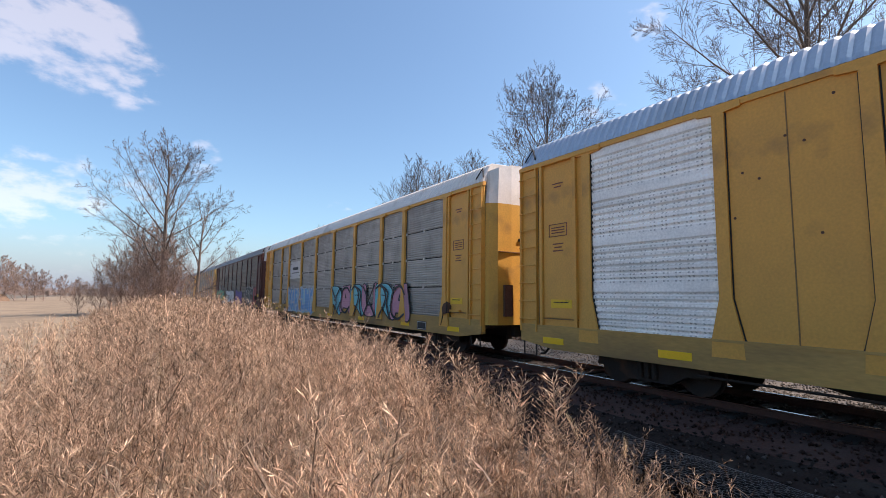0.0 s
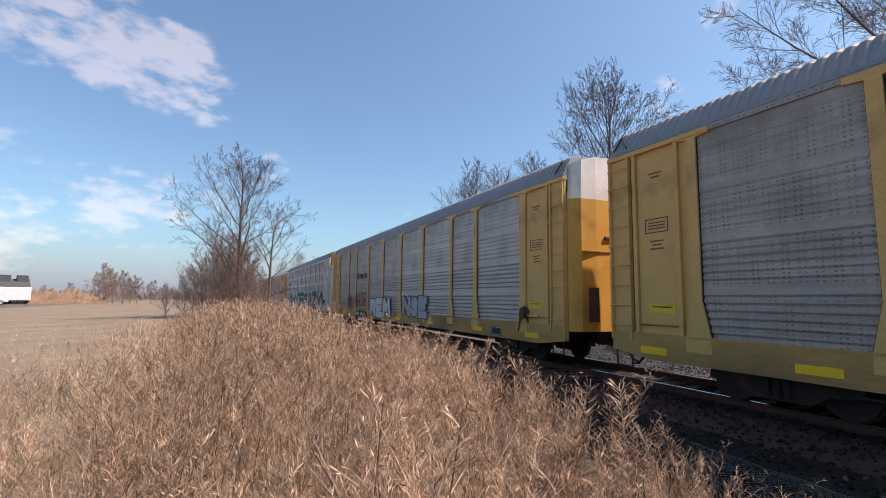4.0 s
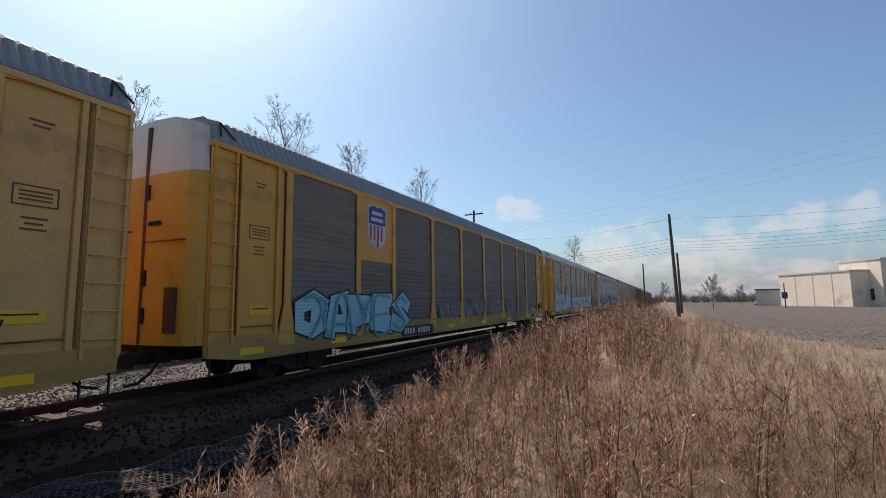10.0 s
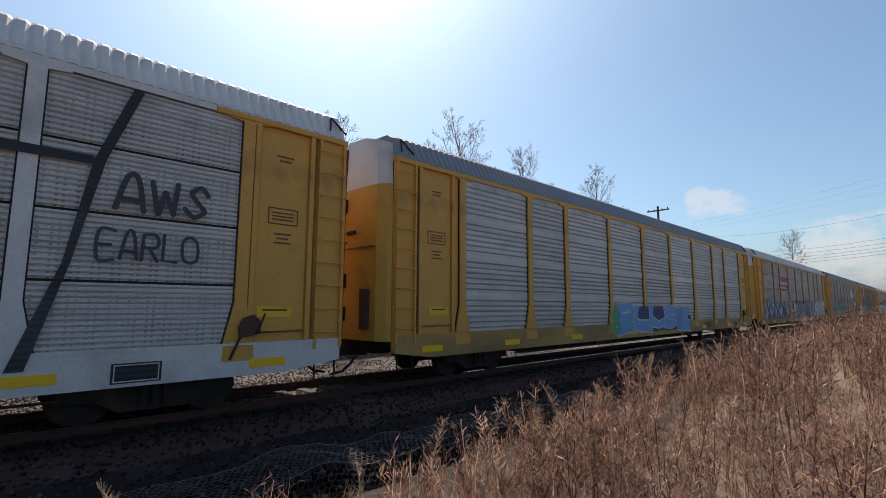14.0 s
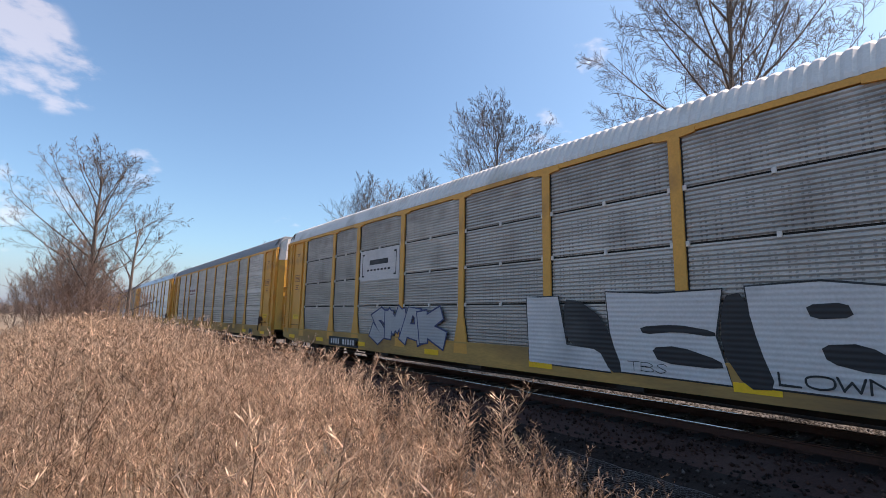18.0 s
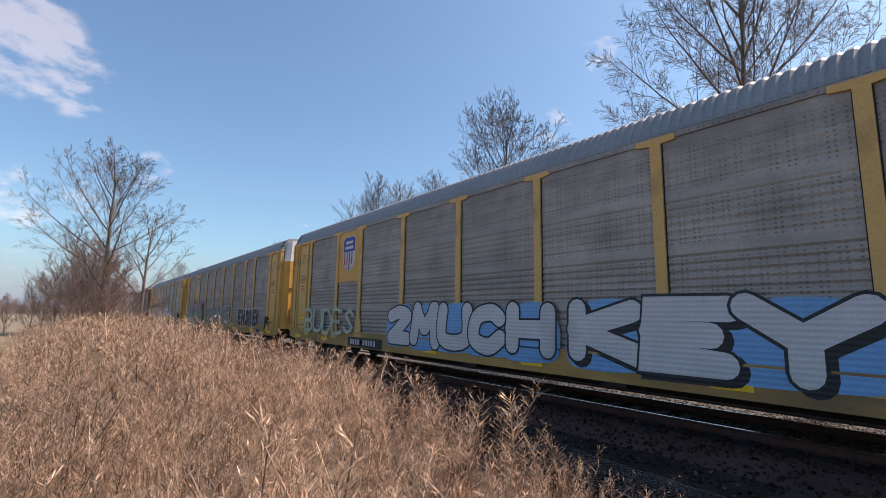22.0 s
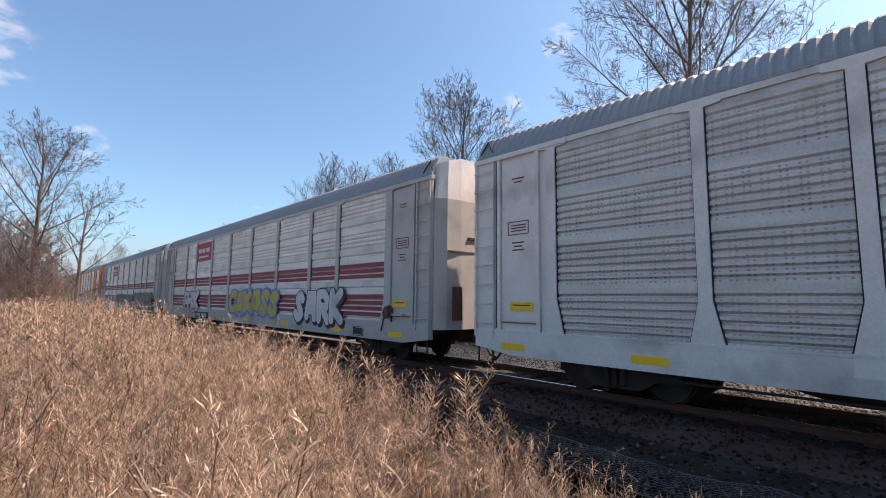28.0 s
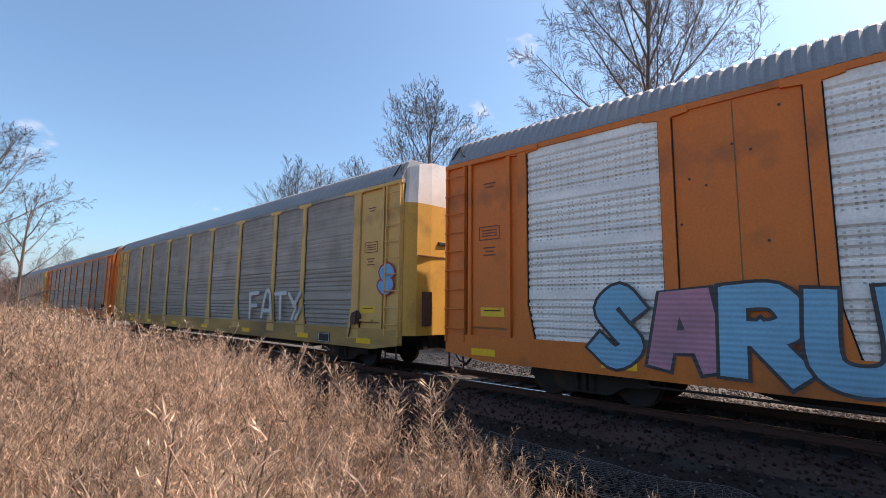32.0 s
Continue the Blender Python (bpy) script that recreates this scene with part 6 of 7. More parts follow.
def build_yard():
    d = 122
    ware = block("warehouse", facing(*polar(-192.9, d), -48), 17, 22, 6.6, CREAM, PALE, "long cream warehouse with a flat roof", "warehouse")
    for x in (-4.2, 0.2, 4.6):
        part("seam", box(bmesh.new(), x - 0.05, -0.05, 0, x + 0.05, 0, 6.5), PALE, ware)
    block("office_building", facing(*polar(-196.4, d - 2), -48), 9, 14, 8.6, CREAM, PALE, "two-storey cream office building with small windows", "building", windows=[(-2, 5.6, 0.9, 1.3), (0.4, 5.6, 0.9, 1.3), (-2, 1.6, 0.9, 1.3), (0.4, 1.6, 0.9, 1.3), (2.2, 1.2, 1.0, 2.1)])
    hall = block("factory_hall", facing(*polar(-201.5, d + 12), -48), 34, 22, 9.6, PALE, PALE, "large pale factory hall with a rooftop unit", "building")
    part("roof_unit", box(bmesh.new(), -8.5, 3, 9.9, -4.5, 6, 11.3, 0.1), TARROOF, hall)
    block("house", facing(*polar(-200.6, d - 10), -48), 22, 10, 3.4, CREAM, SHINGLE, "low cream house with a brown shingle roof", "house", "gable", [(-5, 1.0, 1.1, 1.4), (-2, 1.0, 1.1, 1.4), (1, 1.0, 1.1, 1.4), (4.5, 1.0, 1.1, 1.4)], 3.0)
    block("shed", facing(*polar(-189.4, d + 10)), 5, 5, 3.6, PALE, TARROOF, "small grey shed with a dark roof", "shed")
    depot = block("depot", facing(*polar(20.9, 140)), 23, 10, 3.0, PALE, TARROOF, "low pale depot with a dark roof beyond the yard", "building", "gable", [(-5, 1.2, 1.2, 1.2), (0, 1.2, 1.2, 1.2), (5, 1.2, 1.2, 1.2)], 2.3)
    for x in (6.6, 9.6):
        part("roof_unit", box(bmesh.new(), x, 3.4, 4.0, x + 2.0, 5.4, 6.1, 0.05), TARROOF, depot)
    # two-storey works behind the train
    works = tagged(new("works_building"), "two-storey grey works building behind the track", "building")
    works.matrix_basis = pose(21.5, -6, -0.3)
    part("wall", box(bmesh.new(), 0, -14, 0, 14, 13.5, 7.6), PALE, works)
    part("roof", box(bmesh.new(), -0.35, -14.3, 7.6, 14.3, 13.8, 8.1), CREAM, works, "cream roof edge")
    part("band", box(bmesh.new(), -0.08, -14, 3.95, 0.0, 13.5, 5.1), CREAM, works)
    part("lower_wall", box(bmesh.new(), -0.05, -14, 0, 0.0, 13.5, 3.9), DARKWALL, works, "dark brown lower wall")
    for i in range(9):
        y = -12.4 + 3.0 * i
        f = part("window", box(bmesh.new(), -0.05, y - 1.4, 5.15, 0.02, y + 1.4, 6.6), TARROOF, works)
        part("pane", box(bmesh.new(), -0.07, y - 1.3, 5.25, -0.05, y - 0.05, 6.5), GLASS, f)
        part("pane", box(bmesh.new(), -0.07, y + 0.05, 5.25, -0.05, y + 1.3, 6.5), GLASS, f)


build_yard()


def pole(x, y, h, lean=0.0, arms=0, label="weathered wooden utility pole"):
    ob = tagged(new("utility_pole"), label, "utility pole")
    ob.matrix_basis = pose(x, y, ground_height(x, y) - 0.3, 0, lean, 0)
    part("shaft", rod(bmesh.new(), (0, 0, 0), (0, 0, h), 0.17, 0.11, 10), WOODPOLE, ob)
    for i in range(arms):
        z = h - 0.5 - 0.9 * i
        part("crossarm", box(bmesh.new(), -1.1, -0.06, z, 1.1, 0.06, z + 0.12), WOODPOLE, ob)
        for x0 in (-0.95, -0.4, 0.4, 0.95):
            part("insulator", rod(bmesh.new(), (x0, 0, z + 0.12), (x0, 0, z + 0.3), 0.04, 0.03, 6), TARROOF, ob)
    return ob


def wire(a, b, sag, r=0.008):
    bm = bmesh.new()
    a, b = Vector(a), Vector(b)
    pts = [a.lerp(b, i / 16) - Vector((0, 0, sag * 4 * (i / 16) * (1 - i / 16))) for i in range(17)]
    across = (b - a).cross(Vector((0, 0, 1))).normalized() * r
    rings = [[bm.verts.new(p + o) for o in (across, Vector((0, 0, r)), -across, Vector((0, 0, -r)))] for p in pts]
    for p, q in zip(rings, rings[1:]):
        for i in range(4):
            bm.faces.new((p[i], p[(i + 1) % 4], q[(i + 1) % 4], q[i]))
    tagged(new("overhead_wire", mesh_of(bm, "overhead_wire", TARROOF)), "thin black overhead wire", "wire", "overhead wires")


def build_poles():
    x1, y1 = polar(-181.2, 46)
    pole(x1, y1, 9.4, 1.5)
    pole(*polar(-181.5, 60), 7.2, 0.6)
    pole(*polar(-177.9, 95), 8.6)
    pole(*polar(-158.6, 52), 12.6, 0, 1)
    xr, yr = polar(-222, 40)
    xl, yl = polar(-163, 80)
    for z, end in ((8.9, 7.3), (7.1, 7.6), (6.75, 7.2), (6.45, 6.9), (6.2, 6.6), (5.95, 6.3)):
        wire((x1, y1, z), (xr, yr, end), 0.8)
        wire((x1, y1, z), (xl, yl, z * 1.38), 0.7, 0.011)
    for i in range(3):
        a, b = polar(-158, 75), polar(-214, 34)
        wire((a[0], a[1], 12.7 - 0.4 * i), (b[0], b[1], 11.2 - 0.75 * i), 0.5, 0.004)


def sign_post():
    x, y = polar(-190.7, 108)
    ob = tagged(new("sign_post"), "dark post with a small blue sign beside the warehouse", "sign post")
    ob.matrix_basis = pose(x, y, ground_height(x, y), 0, 0, -10)
    part("shaft", rod(bmesh.new(), (0, 0, -0.1), (0, 0, 4.5), 0.11, 0.09, 8), TARROOF, ob)
    part("sign", box(bmesh.new(), -0.45, -0.16, 1.7, 0.45, -0.1, 2.9, 0.01), mat_blue(), ob, "small blue sign")


sign_post()
build_poles()


def vehicle(x, y, turn, label, length, height, boxy):
    ob = tagged(new("van" if boxy else "pickup_truck"), label, "van" if boxy else "truck")
    ob.matrix_basis = pose(x, y, ground_height(x, y), 0, 0, turn)
    L = length / 2
    bm = bmesh.new()
    out = [(-L, 0.45), (L, 0.45), (L, 1.0), (L - 0.9, 1.1), (L - 1.6, height), (-L, height)] if boxy else [(-L, 0.5), (L, 0.5), (L, 1.0), (L - 1.2, 1.1), (L - 1.7, height), (-0.3, height), (-0.5, 1.15), (-L, 1.1)]
    prism(bm, out, "y", -0.95, 0.95)
    bmesh.ops.bevel(bm, geom=list(bm.edges), offset=0.06, segments=2, affect="EDGES")
    part("body", bm, WHITECAR, ob)
    for s in (-1, 1):
        part("window", prism(bmesh.new(), [(L - 2.4, 1.2), (L - 1.35, 1.2), (L - 1.75, height - 0.15), (L - 2.4, height - 0.15)], "y", s * 0.955 - 0.008, s * 0.955 + 0.008), GLASS, ob)
        for wx in (-L + 0.9, L - 0.9):
            w = part("wheel", rod(bmesh.new(), (wx, s * 0.98, 0.36), (wx, s * 0.75, 0.36), 0.36, n=16), BLACK, ob)
            part("rim", rod(bmesh.new(), (wx, s * 0.99, 0.36), (wx, s * 0.975, 0.36), 0.2, n=12), SILVER, w)


vehicle(*polar(18.9, 112), 15, "white delivery van parked across the yard", 5.6, 2.3, True)


def trailer():
    x, y = polar(17.3, 116)
    ob = tagged(new("box_trailer"), "white box trailer parked across the yard", "trailer")
    ob.matrix_basis = pose(x, y, ground_height(x, y), 0, 0, 18)
    part("body", box(bmesh.new(), -2.6, -1.1, 0.7, 2.6, 1.1, 3.1, 0.05), WHITECAR, ob)
    for wx in (-1.6, 0.4, 1.3):
        for s in (-1, 1):
            part("wheel", rod(bmesh.new(), (wx, s * 1.0, 0.42), (wx, s * 0.75, 0.42), 0.42, n=14), BLACK, ob)


trailer()


def earth_mound():
    """A long heap of cut brush and earth."""
    verts, faces = [], []
    n, m = 40, 14
    for j in range(m + 1):
        for i in range(n + 1):
            u, v = i / n * 2 - 1, j / m * 2 - 1
            h = max(0.0, 1 - u * u) ** 0.6 * max(0.0, 1 - v * v) * (2.6 + 1.3 * noise.noise((u * 5, v * 3, 2)) + 0.7 * noise.noise((u * 16, v * 9, 4)))
            verts.append((u * 9, v * 4, h - 0.1))
    for j in range(m):
        for i in range(n):
            k = j * (n + 1) + i
            faces.append((k, k + 1, k + n + 2, k + n + 1))
    x, y = polar(14.3, 120)
    ob = tagged(new("earth_mound", raw_mesh("earth_mound", verts, faces, PILE)), "long mound of brown earth across the yard", "mound")
    ob.matrix_basis = pose(x, y, ground_height(x, y), 0, 0, 12)


PILE = mat("brush_and_earth", (0.20, 0.125, 0.08), 0.95, 0, 1.2, 0.5, 6, 0.8)
earth_mound()
vehicle(*polar(-188.9, 138), 60, "white pickup truck parked by the warehouse", 5.3, 1.8, False)

# ---- weeds and grass ----


def straw(name, colors):
    """Dry stalks whose colour differs from stalk to stalk."""
    m = bpy.data.materials.new(name)
    m.use_nodes = True
    nt = m.node_tree
    N, L = nt.nodes.new, nt.links.new
    bsdf, geo, ramp, noi, tc, hs = nt.nodes["Principled BSDF"], N("ShaderNodeNewGeometry"), N("ShaderNodeValToRGB"), N("ShaderNodeTexNoise"), N("ShaderNodeTexCoord"), N("ShaderNodeHueSaturation")
    while len(ramp.color_ramp.elements) < len(colors):
        ramp.color_ramp.elements.new(0.5)
    for i, c in enumerate(colors):
        ramp.color_ramp.elements[i].position = i / (len(colors) - 1)
        ramp.color_ramp.elements[i].color = (*c, 1)
    L(geo.outputs["Random Per Island"], ramp.inputs[0])
    noi.inputs["Scale"].default_value, noi.inputs["Detail"].default_value = 0.55, 4
    L(tc.outputs["Object"], noi.inputs["Vector"])
    mr = N("ShaderNodeMapRange")
    mr.inputs[1].default_value, mr.inputs[2].default_value, mr.inputs[3].default_value, mr.inputs[4].default_value = 0.3, 0.7, 0.65, 1.3
    L(noi.outputs[0], mr.inputs[0])
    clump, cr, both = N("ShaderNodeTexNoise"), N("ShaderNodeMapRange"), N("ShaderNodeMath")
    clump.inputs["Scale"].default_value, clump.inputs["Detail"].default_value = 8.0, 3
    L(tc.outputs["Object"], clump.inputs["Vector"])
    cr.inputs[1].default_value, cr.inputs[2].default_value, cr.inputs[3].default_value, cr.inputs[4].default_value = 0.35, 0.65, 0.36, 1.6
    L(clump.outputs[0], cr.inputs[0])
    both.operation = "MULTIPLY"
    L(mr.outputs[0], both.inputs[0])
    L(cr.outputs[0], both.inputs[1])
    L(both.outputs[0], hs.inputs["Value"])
    L(ramp.outputs[0], hs.inputs["Color"])
    L(hs.outputs[0], bsdf.inputs["Base Color"])
    bsdf.inputs["Roughness"].default_value = 0.9
    bsdf.inputs["Specular IOR Level"].default_value = 0.2
    tr, mix = N("ShaderNodeBsdfTranslucent"), N("ShaderNodeMixShader")
    L(hs.outputs[0], tr.inputs[0])
    mix.inputs[0].default_value = 0.3
    L(bsdf.outputs[0], mix.inputs[1])
    L(tr.outputs[0], mix.inputs[2])
    L(mix.outputs[0], nt.nodes["Material Output"].inputs[0])
    return m


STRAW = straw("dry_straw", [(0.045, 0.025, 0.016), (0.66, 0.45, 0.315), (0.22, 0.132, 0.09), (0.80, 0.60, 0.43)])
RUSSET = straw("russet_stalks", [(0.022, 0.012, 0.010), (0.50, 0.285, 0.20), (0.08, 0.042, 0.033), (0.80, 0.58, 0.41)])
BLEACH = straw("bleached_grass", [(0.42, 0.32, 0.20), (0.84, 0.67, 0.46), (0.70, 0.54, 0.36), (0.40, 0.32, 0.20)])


def weed_kind(seed, stems, sprigs, fat, plume, lean=0.22, seedy=1.0):
    """One plant: leaning stalks with short upswept sprigs, as points and triangles."""
    r = random.Random(seed)
    V, F = [], []
    for _ in range(stems):
        bx, by, lx, ly, h = r.gauss(0, 0.08), r.gauss(0, 0.08), r.gauss(0, lean), r.gauss(0, lean), r.uniform(0.65, 1.0)
        pts = [(bx + lx * t * t, by + ly * t * t, h * t) for t in (0, 0.5, 1)]
        n, w = len(V), 0.0022 * fat
        for i, p in enumerate(pts):
            V += [(p[0] - w, p[1], p[2]), (p[0] + w, p[1] + w, p[2])]
            w *= 0.75
        F += [(n, n + 1, n + 3), (n, n + 3, n + 2), (n + 2, n + 3, n + 5), (n + 2, n + 5, n + 4)]
        turn = r.uniform(0, 6.283)
        for k in range(sprigs):
            t = plume + (1 - plume) * (k + r.random()) / sprigs
            p = Vector((bx + lx * t * t, by + ly * t * t, h * t))
            turn += 2.4 + r.uniform(-0.5, 0.5)
            ln = r.uniform(0.7, 1.2) * (0.05 + 0.20 * (1 - t) ** 0.8 * min(1, 0.35 + t))
            d = Vector((math.cos(turn), math.sin(turn), r.uniform(0.45, 1.4))).normalized()
            sd = d.orthogonal().normalized() * r.uniform(0.0011, 0.0021) * fat
            q = p + d * ln
            n = len(V)
            V += [tuple(p - sd), tuple(p + sd), tuple(q)]
            F.append((n, n + 1, n + 2))
            for _ in range(2):
                g = p.lerp(q, r.uniform(0.3, 0.95))
                way = (d + Vector((r.gauss(0, 0.45), r.gauss(0, 0.45), r.gauss(0.15, 0.3)))).normalized()
                e, b = g + way * r.uniform(0.03, 0.075), way.orthogonal().normalized() * r.uniform(0.0018, 0.0036) * seedy
                n = len(V)
                V += [tuple(g), tuple(g.lerp(e, 0.45) - b), tuple(g.lerp(e, 0.45) + b), tuple(e)]
                F += [(n, n + 1, n + 2), (n + 1, n + 3, n + 2)]
    return np.array(V), np.array(F)


def scatter(name, kinds, spots, material, label, category):
    """Joins turned and scaled copies of the plants at (x, y, size) into one mesh."""
    rng = np.random.default_rng(len(spots))
    V, F, base = [], [], 0
    for x, y, s in spots:
        v, f = kinds[rng.integers(len(kinds))]
        a = rng.uniform(0, 6.283)
        c, sn = math.cos(a) * s, math.sin(a) * s
        V.append(np.stack([v[:, 0] * c - v[:, 1] * sn + x, v[:, 0] * sn + v[:, 1] * c + y, v[:, 2] * s + ground_height(x, y) - 0.04], 1))
        F.append(f + base)
        base += len(v)
    tagged(new(name, mesh_from_arrays(name, np.concatenate(V), np.concatenate(F), material)), label, category, kind="stuff")


def weeds():
    rng = np.random.default_rng(4)
    near = [weed_kind(k, 4, 22, 1.6, 0.12) for k in range(10)]
    far = [weed_kind(20 + k, 3, 12, 2.5, 0.25, 0.14, 2.4) for k in range(8)]
    stalk = [weed_kind(40 + k, 4, 15, 2.6, 0.3, 0.09, 1.5) for k in range(8)]
    lists = {"near": [], "far": [], "russet": [], "russet_far": []}
    for _ in range(38000):
        y = rng.uniform(-36, 62)
        x = rng.uniform(-5.0, 4.7)
        d = math.hypot(x, y)
        if d < 1.5 or rng.random() > (1.0 if d < 8 else 8 / d) * (1.0 if d < 6 else 0.56):
            continue
        edge = np.interp(abs(y), [0, 2.5, 5, 9, 16], [2.45, 3.3, 3.6, 3.85, 4.25] if y > 0 else [2.25, 2.65, 2.8, 2.95, 3.7]) + 0.30 * noise.noise((y * 0.35, 0, 2)) + 0.25 * noise.noise((y * 1.3, 0, 7))
        if x > edge:
            continue
        left = -1.3 + 0.5 * noise.noise((y * 0.2, 3, 2)) - (2.0 if y < 0 else 0)
        if noise.noise((x * 1.5, y * 1.5, 11)) < (-0.22 if y > 0 else -0.08) and rng.random() < 0.7:
            continue
        off = x - left
        if rng.random() > np.interp(off, [-3.0, -0.5, 1.0], [0.12, 0.5, 1.0]):
            continue
        s = rng.uniform(0.66, 1.12) * (0.92 + 0.3 * noise.noise((x * 0.5, y * 0.5, 4)) + 0.32 * noise.noise((x * 1.7, y * 1.7, 8)))
        s *= np.interp(off, [-2.5, -0.8, 1.2], [0.4, 0.62, 1.0])
        s *= 0.8 if x > edge - 0.35 else 1.0
        if y > 0:
            lists["near" if d < 9 else "far"].append((x, y, s * np.interp(d, [3, 6, 14], [0.92, 1.1, 1.3])))
        elif rng.random() < np.interp(x, [-3.0, 0.0, 1.6], [0.95, 0.62, 0.14]):
            lists["near" if d < 9 else "far"].append((x, y, s * 0.7))
        else:
            tall = ((1.15 if x > -0.2 else 0.72) if d > 6 else 0.9) * (1 + 0.35 * noise.noise((x * 1.1, y * 1.1, 15)))
            lists["russet" if d < 9 else "russet_far"].append((x, y, s * tall))
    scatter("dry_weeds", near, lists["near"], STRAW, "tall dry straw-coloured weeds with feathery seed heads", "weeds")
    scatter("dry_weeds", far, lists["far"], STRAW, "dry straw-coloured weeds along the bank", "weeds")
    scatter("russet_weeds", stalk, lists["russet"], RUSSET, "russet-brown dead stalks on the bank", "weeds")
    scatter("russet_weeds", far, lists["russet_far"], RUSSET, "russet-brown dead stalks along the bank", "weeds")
    blades = [weed_kind(60 + k, 12, 1, 2.0, 0.1) for k in range(6)]
    grass = []
    for _ in range(5600):
        x, y = rng.uniform(-12, 3.2), rng.uniform(-24, 36)
        d = math.hypot(x, y)
        if d < 1.0 or rng.random() > (7 / (3 + d) if x < -1.5 else 5 / (2 + d)):
            continue
        grass.append((x, y, rng.uniform(0.2, 0.42) * (1.15 if x > -3 else 0.75)))
    for _ in range(4200):
        x, y = rng.uniform(-12, 0.5), -rng.gamma(2.0, 4.5) - 1.5
        if -x < np.interp(y, [-30, -6], [2.5, 12.0]) and noise.noise((x * 0.7, y * 0.7, 21)) > -0.25:
            grass.append((x, y, rng.uniform(0.2, 0.5)))
    scatter("dry_grass", blades, grass, BLEACH, "short bleached dead grass", "grass")
    feathers = []
    for k in range(6):
        v, f = weed_kind(90 + k, 1, 95, 2.4, 0.18, 0.3, 1.3)
        feathers.append((v, f))
    edge_plants = [(np.interp(y, [2, 5, 9, 16, 24], [2.7, 3.3, 3.6, 3.9, 4.0]) + rng.normal(-0.25, 0.3), y, rng.uniform(0.75, 1.25)) for y in rng.uniform(2.2, 24, 150)]
    edge_plants += [(np.interp(-y, [2, 5, 9, 16], [2.5, 2.8, 3.0, 3.5]) + rng.normal(-0.3, 0.35), y, rng.uniform(0.55, 0.95)) for y in rng.uniform(-16, -2.2, 110)]
    scatter("feathery_weeds", feathers, edge_plants, STRAW, "tall feathery dead weeds at the edge of the bank", "weeds")
    plumes = []
    for k in range(4):
        v, f = weed_kind(80 + k, 1, 60, 2.2, 0.72)
        v[:, :2] *= 0.55
        plumes.append((v, f))
    reeds = [(rng.uniform(3.4, 4.3), y, rng.uniform(1.0, 1.45)) for y in (6.5, 7.3, 9.0, 9.6, 11.0, 12.4, 13.0, 14.5, 15.2, 17.0, 18.4, 20.0, -7.5, -9.8)]
    scatter("reeds", plumes, reeds, STRAW, "pale feathery reeds at the edge of the weeds", "reeds")
    stalks = [(3.5, -0.12, 0.66), (3.44, -0.03, 0.5), (3.5, -0.72, 0.68), (3.42, -0.6, 0.55), (3.5, -0.35, 0.5), (3.48, -2.35, 0.58), (3.4, -2.5, 0.5), (3.5, 2.6, 0.6), (3.4, 2.9, 0.68)]
    scatter("pale_stalks", plumes, stalks, BLEACH, "small pale leafy stalks at the foot of the bank", "weeds")
    tufts = [(rng.uniform(3.6, 4.9), rng.uniform(-14, 16), rng.uniform(0.12, 0.3)) for _ in range(90)]
    scatter("trackside_grass", blades, tufts, BLEACH, "sparse dead grass tufts beside the ballast", "grass")


weeds()


def stones():
    """Loose ballast stones on the near shoulder and between the rails."""
    rng = np.random.default_rng(12)
    base = np.array([(1, 0, 0), (-1, 0, 0), (0, 1, 0), (0, -1, 0), (0, 0, 1), (0, 0, -1)], float)
    tri = np.array([(0, 2, 4), (2, 1, 4), (1, 3, 4), (3, 0, 4), (2, 0, 5), (1, 2, 5), (3, 1, 5), (0, 3, 5)])
    lots = {"ballast_stones": ([], []), "rusty_stones": ([], []), "cinder_stones": ([], [])}
    prof_x, prof_z = [-4.4, -2.9, -1.7, 1.7, 2.9, 7.5], [-0.66, -0.34, -0.17, -0.17, -0.30, -0.34]
    for _ in range(28000):
        y = rng.normal(0, 12)
        x = rng.uniform(-4.4, 5.2)
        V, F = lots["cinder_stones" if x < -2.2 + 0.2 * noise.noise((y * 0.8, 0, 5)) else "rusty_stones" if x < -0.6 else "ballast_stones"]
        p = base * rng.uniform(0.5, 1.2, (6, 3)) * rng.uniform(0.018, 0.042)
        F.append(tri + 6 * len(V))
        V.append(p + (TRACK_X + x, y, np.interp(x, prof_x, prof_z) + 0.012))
    for name, material, label in (("ballast_stones", STONE, "loose angular ballast stones"), ("rusty_stones", RUSTSTONE, "rust-stained loose stones beside the rail"), ("cinder_stones", DARKSTONE, "loose stones on the track shoulder, toned dark for train shade")):
        V, F = lots[name]
        tagged(new(name, mesh_from_arrays(name, np.concatenate(V), np.concatenate(F), material)), label, "stones", kind="stuff")


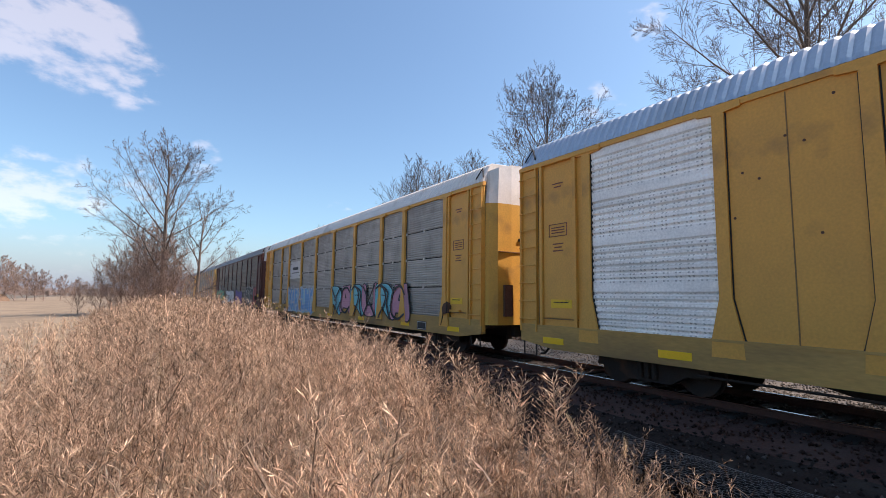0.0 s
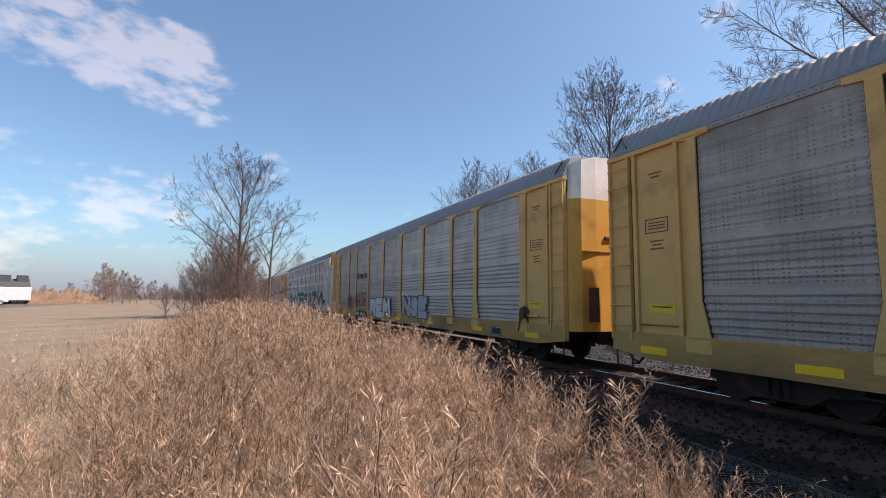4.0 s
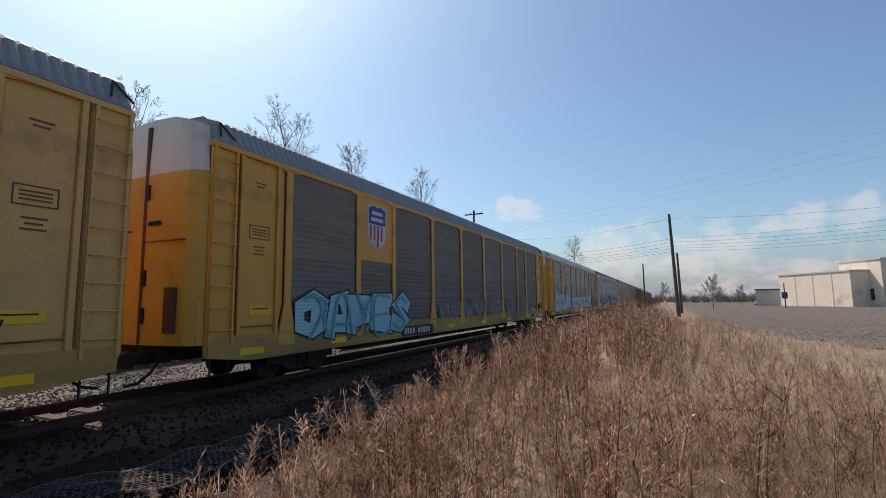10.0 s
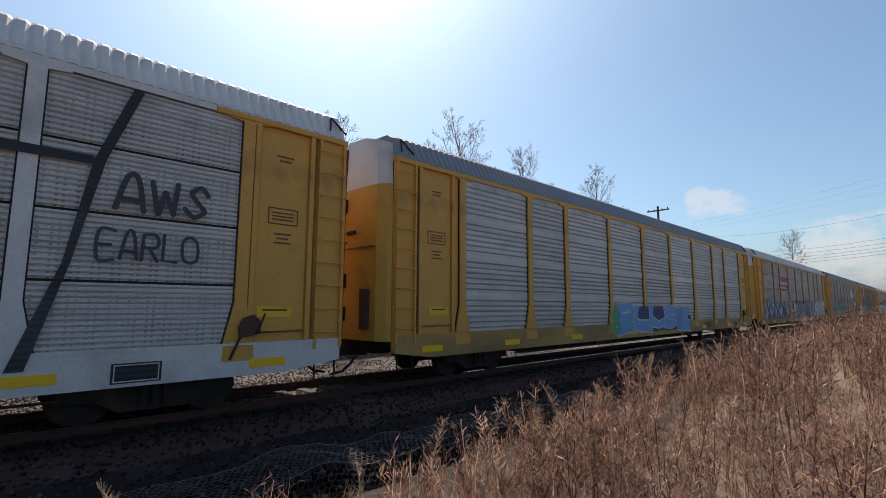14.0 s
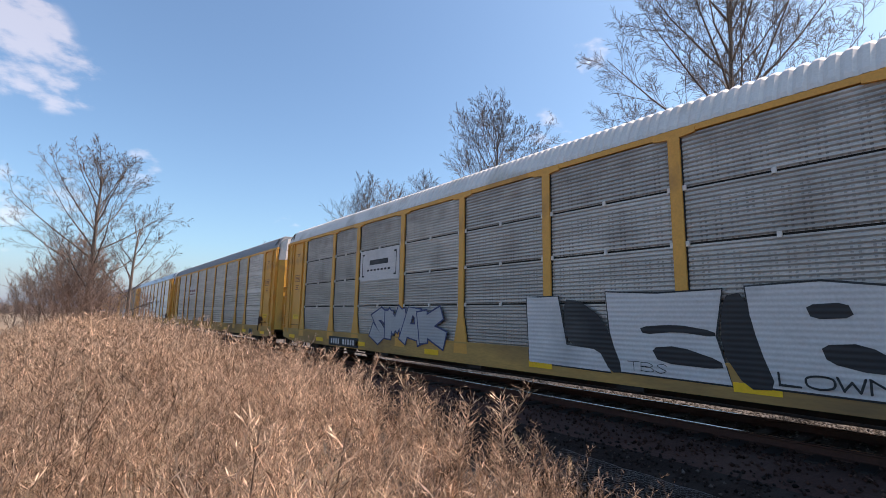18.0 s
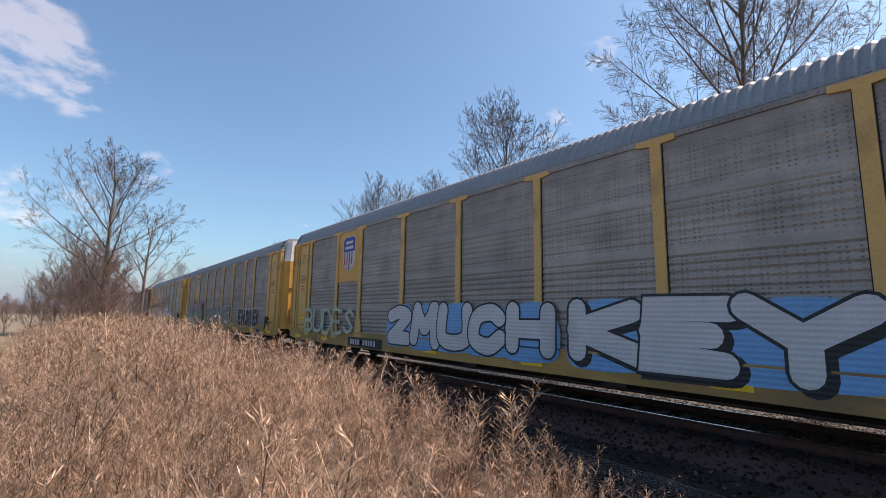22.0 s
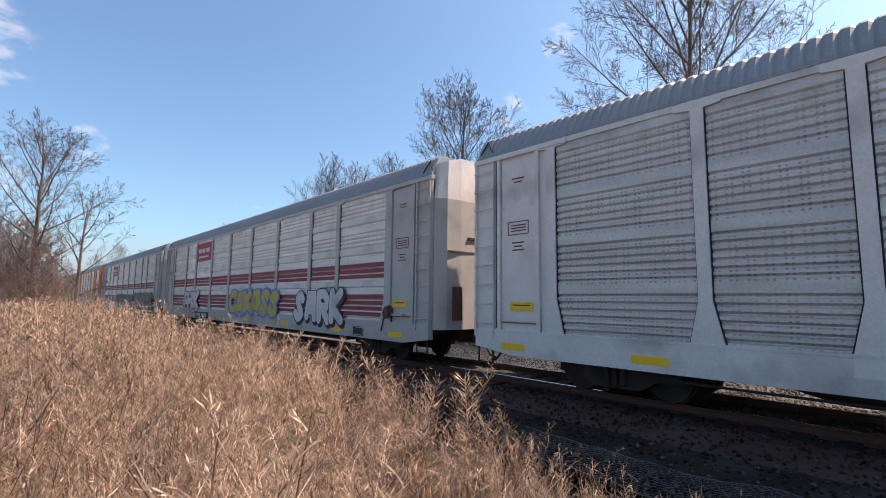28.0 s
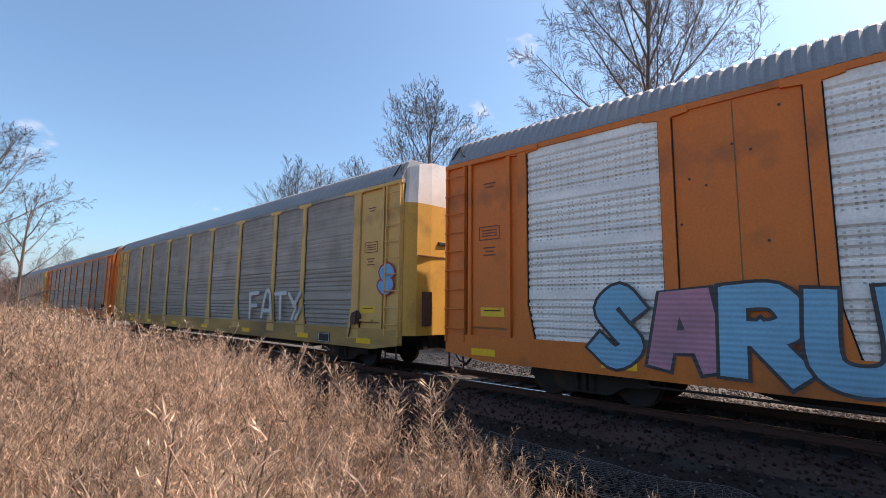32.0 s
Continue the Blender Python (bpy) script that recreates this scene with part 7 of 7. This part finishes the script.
def gabion():
    """A low stone-filled wire basket along the foot of the bank, its netting sagging and humped."""
    home = tagged(new("gabion"), "low galvanised wire netting basket filled with dark stones", "gabion")
    y0, y1, cell, r = -10.0, 4.6, 0.085, 0.0018
    run = [(0.0, 5.99, -0.62), (0.42, 5.95, 0.0), (1.36, 5.02, 0.0), (1.80, 4.94, -0.44)]

    def crest(y):
        return -0.20 + 0.05 * noise.noise((y * 1.1, 0, 9)) + 0.13 * math.exp(-((y + 2.85) / 0.5) ** 2) + 0.05 * math.exp(-((y - 4.6) / 0.7) ** 2)

    def at(y, s):
        x = np.interp(s, [q[0] for q in run], [q[1] for q in run])
        drop = np.interp(s, [q[0] for q in run], [q[2] for q in run])
        bulge = 0.022 * noise.noise((y * 4.0, s * 4.0, 2))
        return Vector((x + (0.03 * noise.noise((y * 1.7, s, 5)) - bulge), y, crest(y) + drop + 0.05 * noise.noise((y * 1.9, s * 2.2, 6)) * (1 if drop == 0 else 0.4) + bulge))

    V, F = [], []

    def strand(a, b, thick):
        d = (b - a).normalized()
        p, n = d.orthogonal().normalized(), len(V)
        q = d.cross(p)
        for e in (a, b):
            for k in range(3):
                c = math.tau * k / 3
                V.append(tuple(e + (p * math.cos(c) + q * math.sin(c)) * thick))
        for k in range(3):
            m = (k + 1) % 3
            F.extend([(n + k, n + m, n + 3 + m), (n + k, n + 3 + m, n + 3 + k)])

    rows, cols = int(1.80 / (cell * 0.75)), int((y1 - y0) / cell)
    for j in range(rows):
        for i in range(cols):
            y, s = y0 + (i + 0.5 * (j % 2)) * cell, j * cell * 0.75
            top, low = at(y, s + cell * 0.25), at(y, s - cell * 0.25 if j else 0.0)
            strand(low, top, r)
            for side in (-0.5, 0.5):
                strand(top, at(y + side * cell, min(1.8, s + cell * 0.5)), r)
    for s in (0.42, 1.36):
        for i in range(cols):
            strand(at(y0 + i * cell, s), at(y0 + (i + 1) * cell, s), 0.0036)
    hang("netting", mesh_from_arrays("netting", np.array(V), np.array(F), NETTING), home, "galvanised hexagonal wire netting")
    rng = np.random.default_rng(77)
    base = np.array([(1, 0, 0), (-1, 0, 0), (0, 1, 0), (0, -1, 0), (0, 0, 1), (0, 0, -1)], float)
    tri = np.array([(0, 2, 4), (2, 1, 4), (1, 3, 4), (3, 0, 4), (2, 0, 5), (1, 2, 5), (3, 1, 5), (0, 3, 5)])
    V, F = [], []
    for k in range(7000):
        y, x = rng.uniform(y0, y1), rng.uniform(5.03, 5.93)
        z = crest(y) - 0.09 - (rng.uniform(0, 0.35) if x < 5.12 or rng.random() < 0.3 else rng.uniform(0, 0.04))
        V.append(base * rng.uniform(0.6, 1.2, (6, 3)) * rng.uniform(0.03, 0.06) + (x, y, z))
        F.append(tri + 6 * k)
    hang("stone_fill", mesh_from_arrays("stone_fill", np.concatenate(V), np.concatenate(F), DARKSTONE), home, "dark broken stones inside the netting")
    for y in np.arange(y0 + 0.6, y1, 1.0):
        bm = bmesh.new()
        rod(bm, (4.965, y, crest(y) - 0.42), (5.01, y, crest(y) + 0.06), 0.007, 0.006, 6)
        part("wire_post", bm, NETTING, home, "thin galvanised post")


def gravel():
    """Loose pebbles scattered over the gravel yard."""
    rng = np.random.default_rng(31)
    base = np.array([(1, 0, 0), (-1, 0, 0), (0, 1, 0), (0, -1, 0), (0, 0, 0.7)], float)
    tri = np.array([(0, 2, 4), (2, 1, 4), (1, 3, 4), (3, 0, 4)])
    V, F, n = [], [], 0
    for _ in range(15000):
        y = -rng.gamma(2.2, 9.0) - 4 if rng.random() < 0.72 else rng.uniform(10, 60)
        x = -rng.gamma(2.0, 6.0) - (3.2 if y < 0 else 8.5)
        if -x < np.interp(y, [-30, -6, 0, 20], [2.5, 12.0, 12.0, 22.5]):
            continue
        V.append(base * rng.uniform(0.6, 1.3, (5, 3)) * rng.uniform(0.02, 0.06) + (x, y, ground_height(x, y)))
        F.append(tri + n)
        n += 5
    tagged(new("yard_gravel", mesh_from_arrays("yard_gravel", np.concatenate(V), np.concatenate(F), STONE)), "loose grey pebbles over the yard", "gravel", kind="stuff")


STONE = straw("grey_stone", [(0.05, 0.045, 0.042), (0.15, 0.135, 0.12), (0.095, 0.085, 0.077), (0.24, 0.22, 0.20)])
# dark tones include the shade lying beside the train
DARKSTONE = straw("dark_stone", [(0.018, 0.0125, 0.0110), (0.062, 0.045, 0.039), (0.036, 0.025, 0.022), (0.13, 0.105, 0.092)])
RUSTSTONE = straw("rusty_stone", [(0.032, 0.014, 0.010), (0.10, 0.046, 0.034), (0.058, 0.026, 0.020), (0.14, 0.078, 0.060)])
stones()
gabion()
gravel()


def ties():
    """Wooden sleepers under the rails, those near the camera as pieces of their own."""
    home = tagged(new("sleepers"), "dark creosoted wooden sleepers under the rails", "sleepers", kind="structure")
    me = mesh_of(box(bmesh.new(), -1.3, -0.115, -0.30, 1.3, 0.115, -0.14, 0.015), "sleeper", STEEL)
    for i in range(-75, 76):
        hang("sleeper", me, home, at=Matrix.Translation((TRACK_X, i * 0.52, 0)))


ties()
motions()
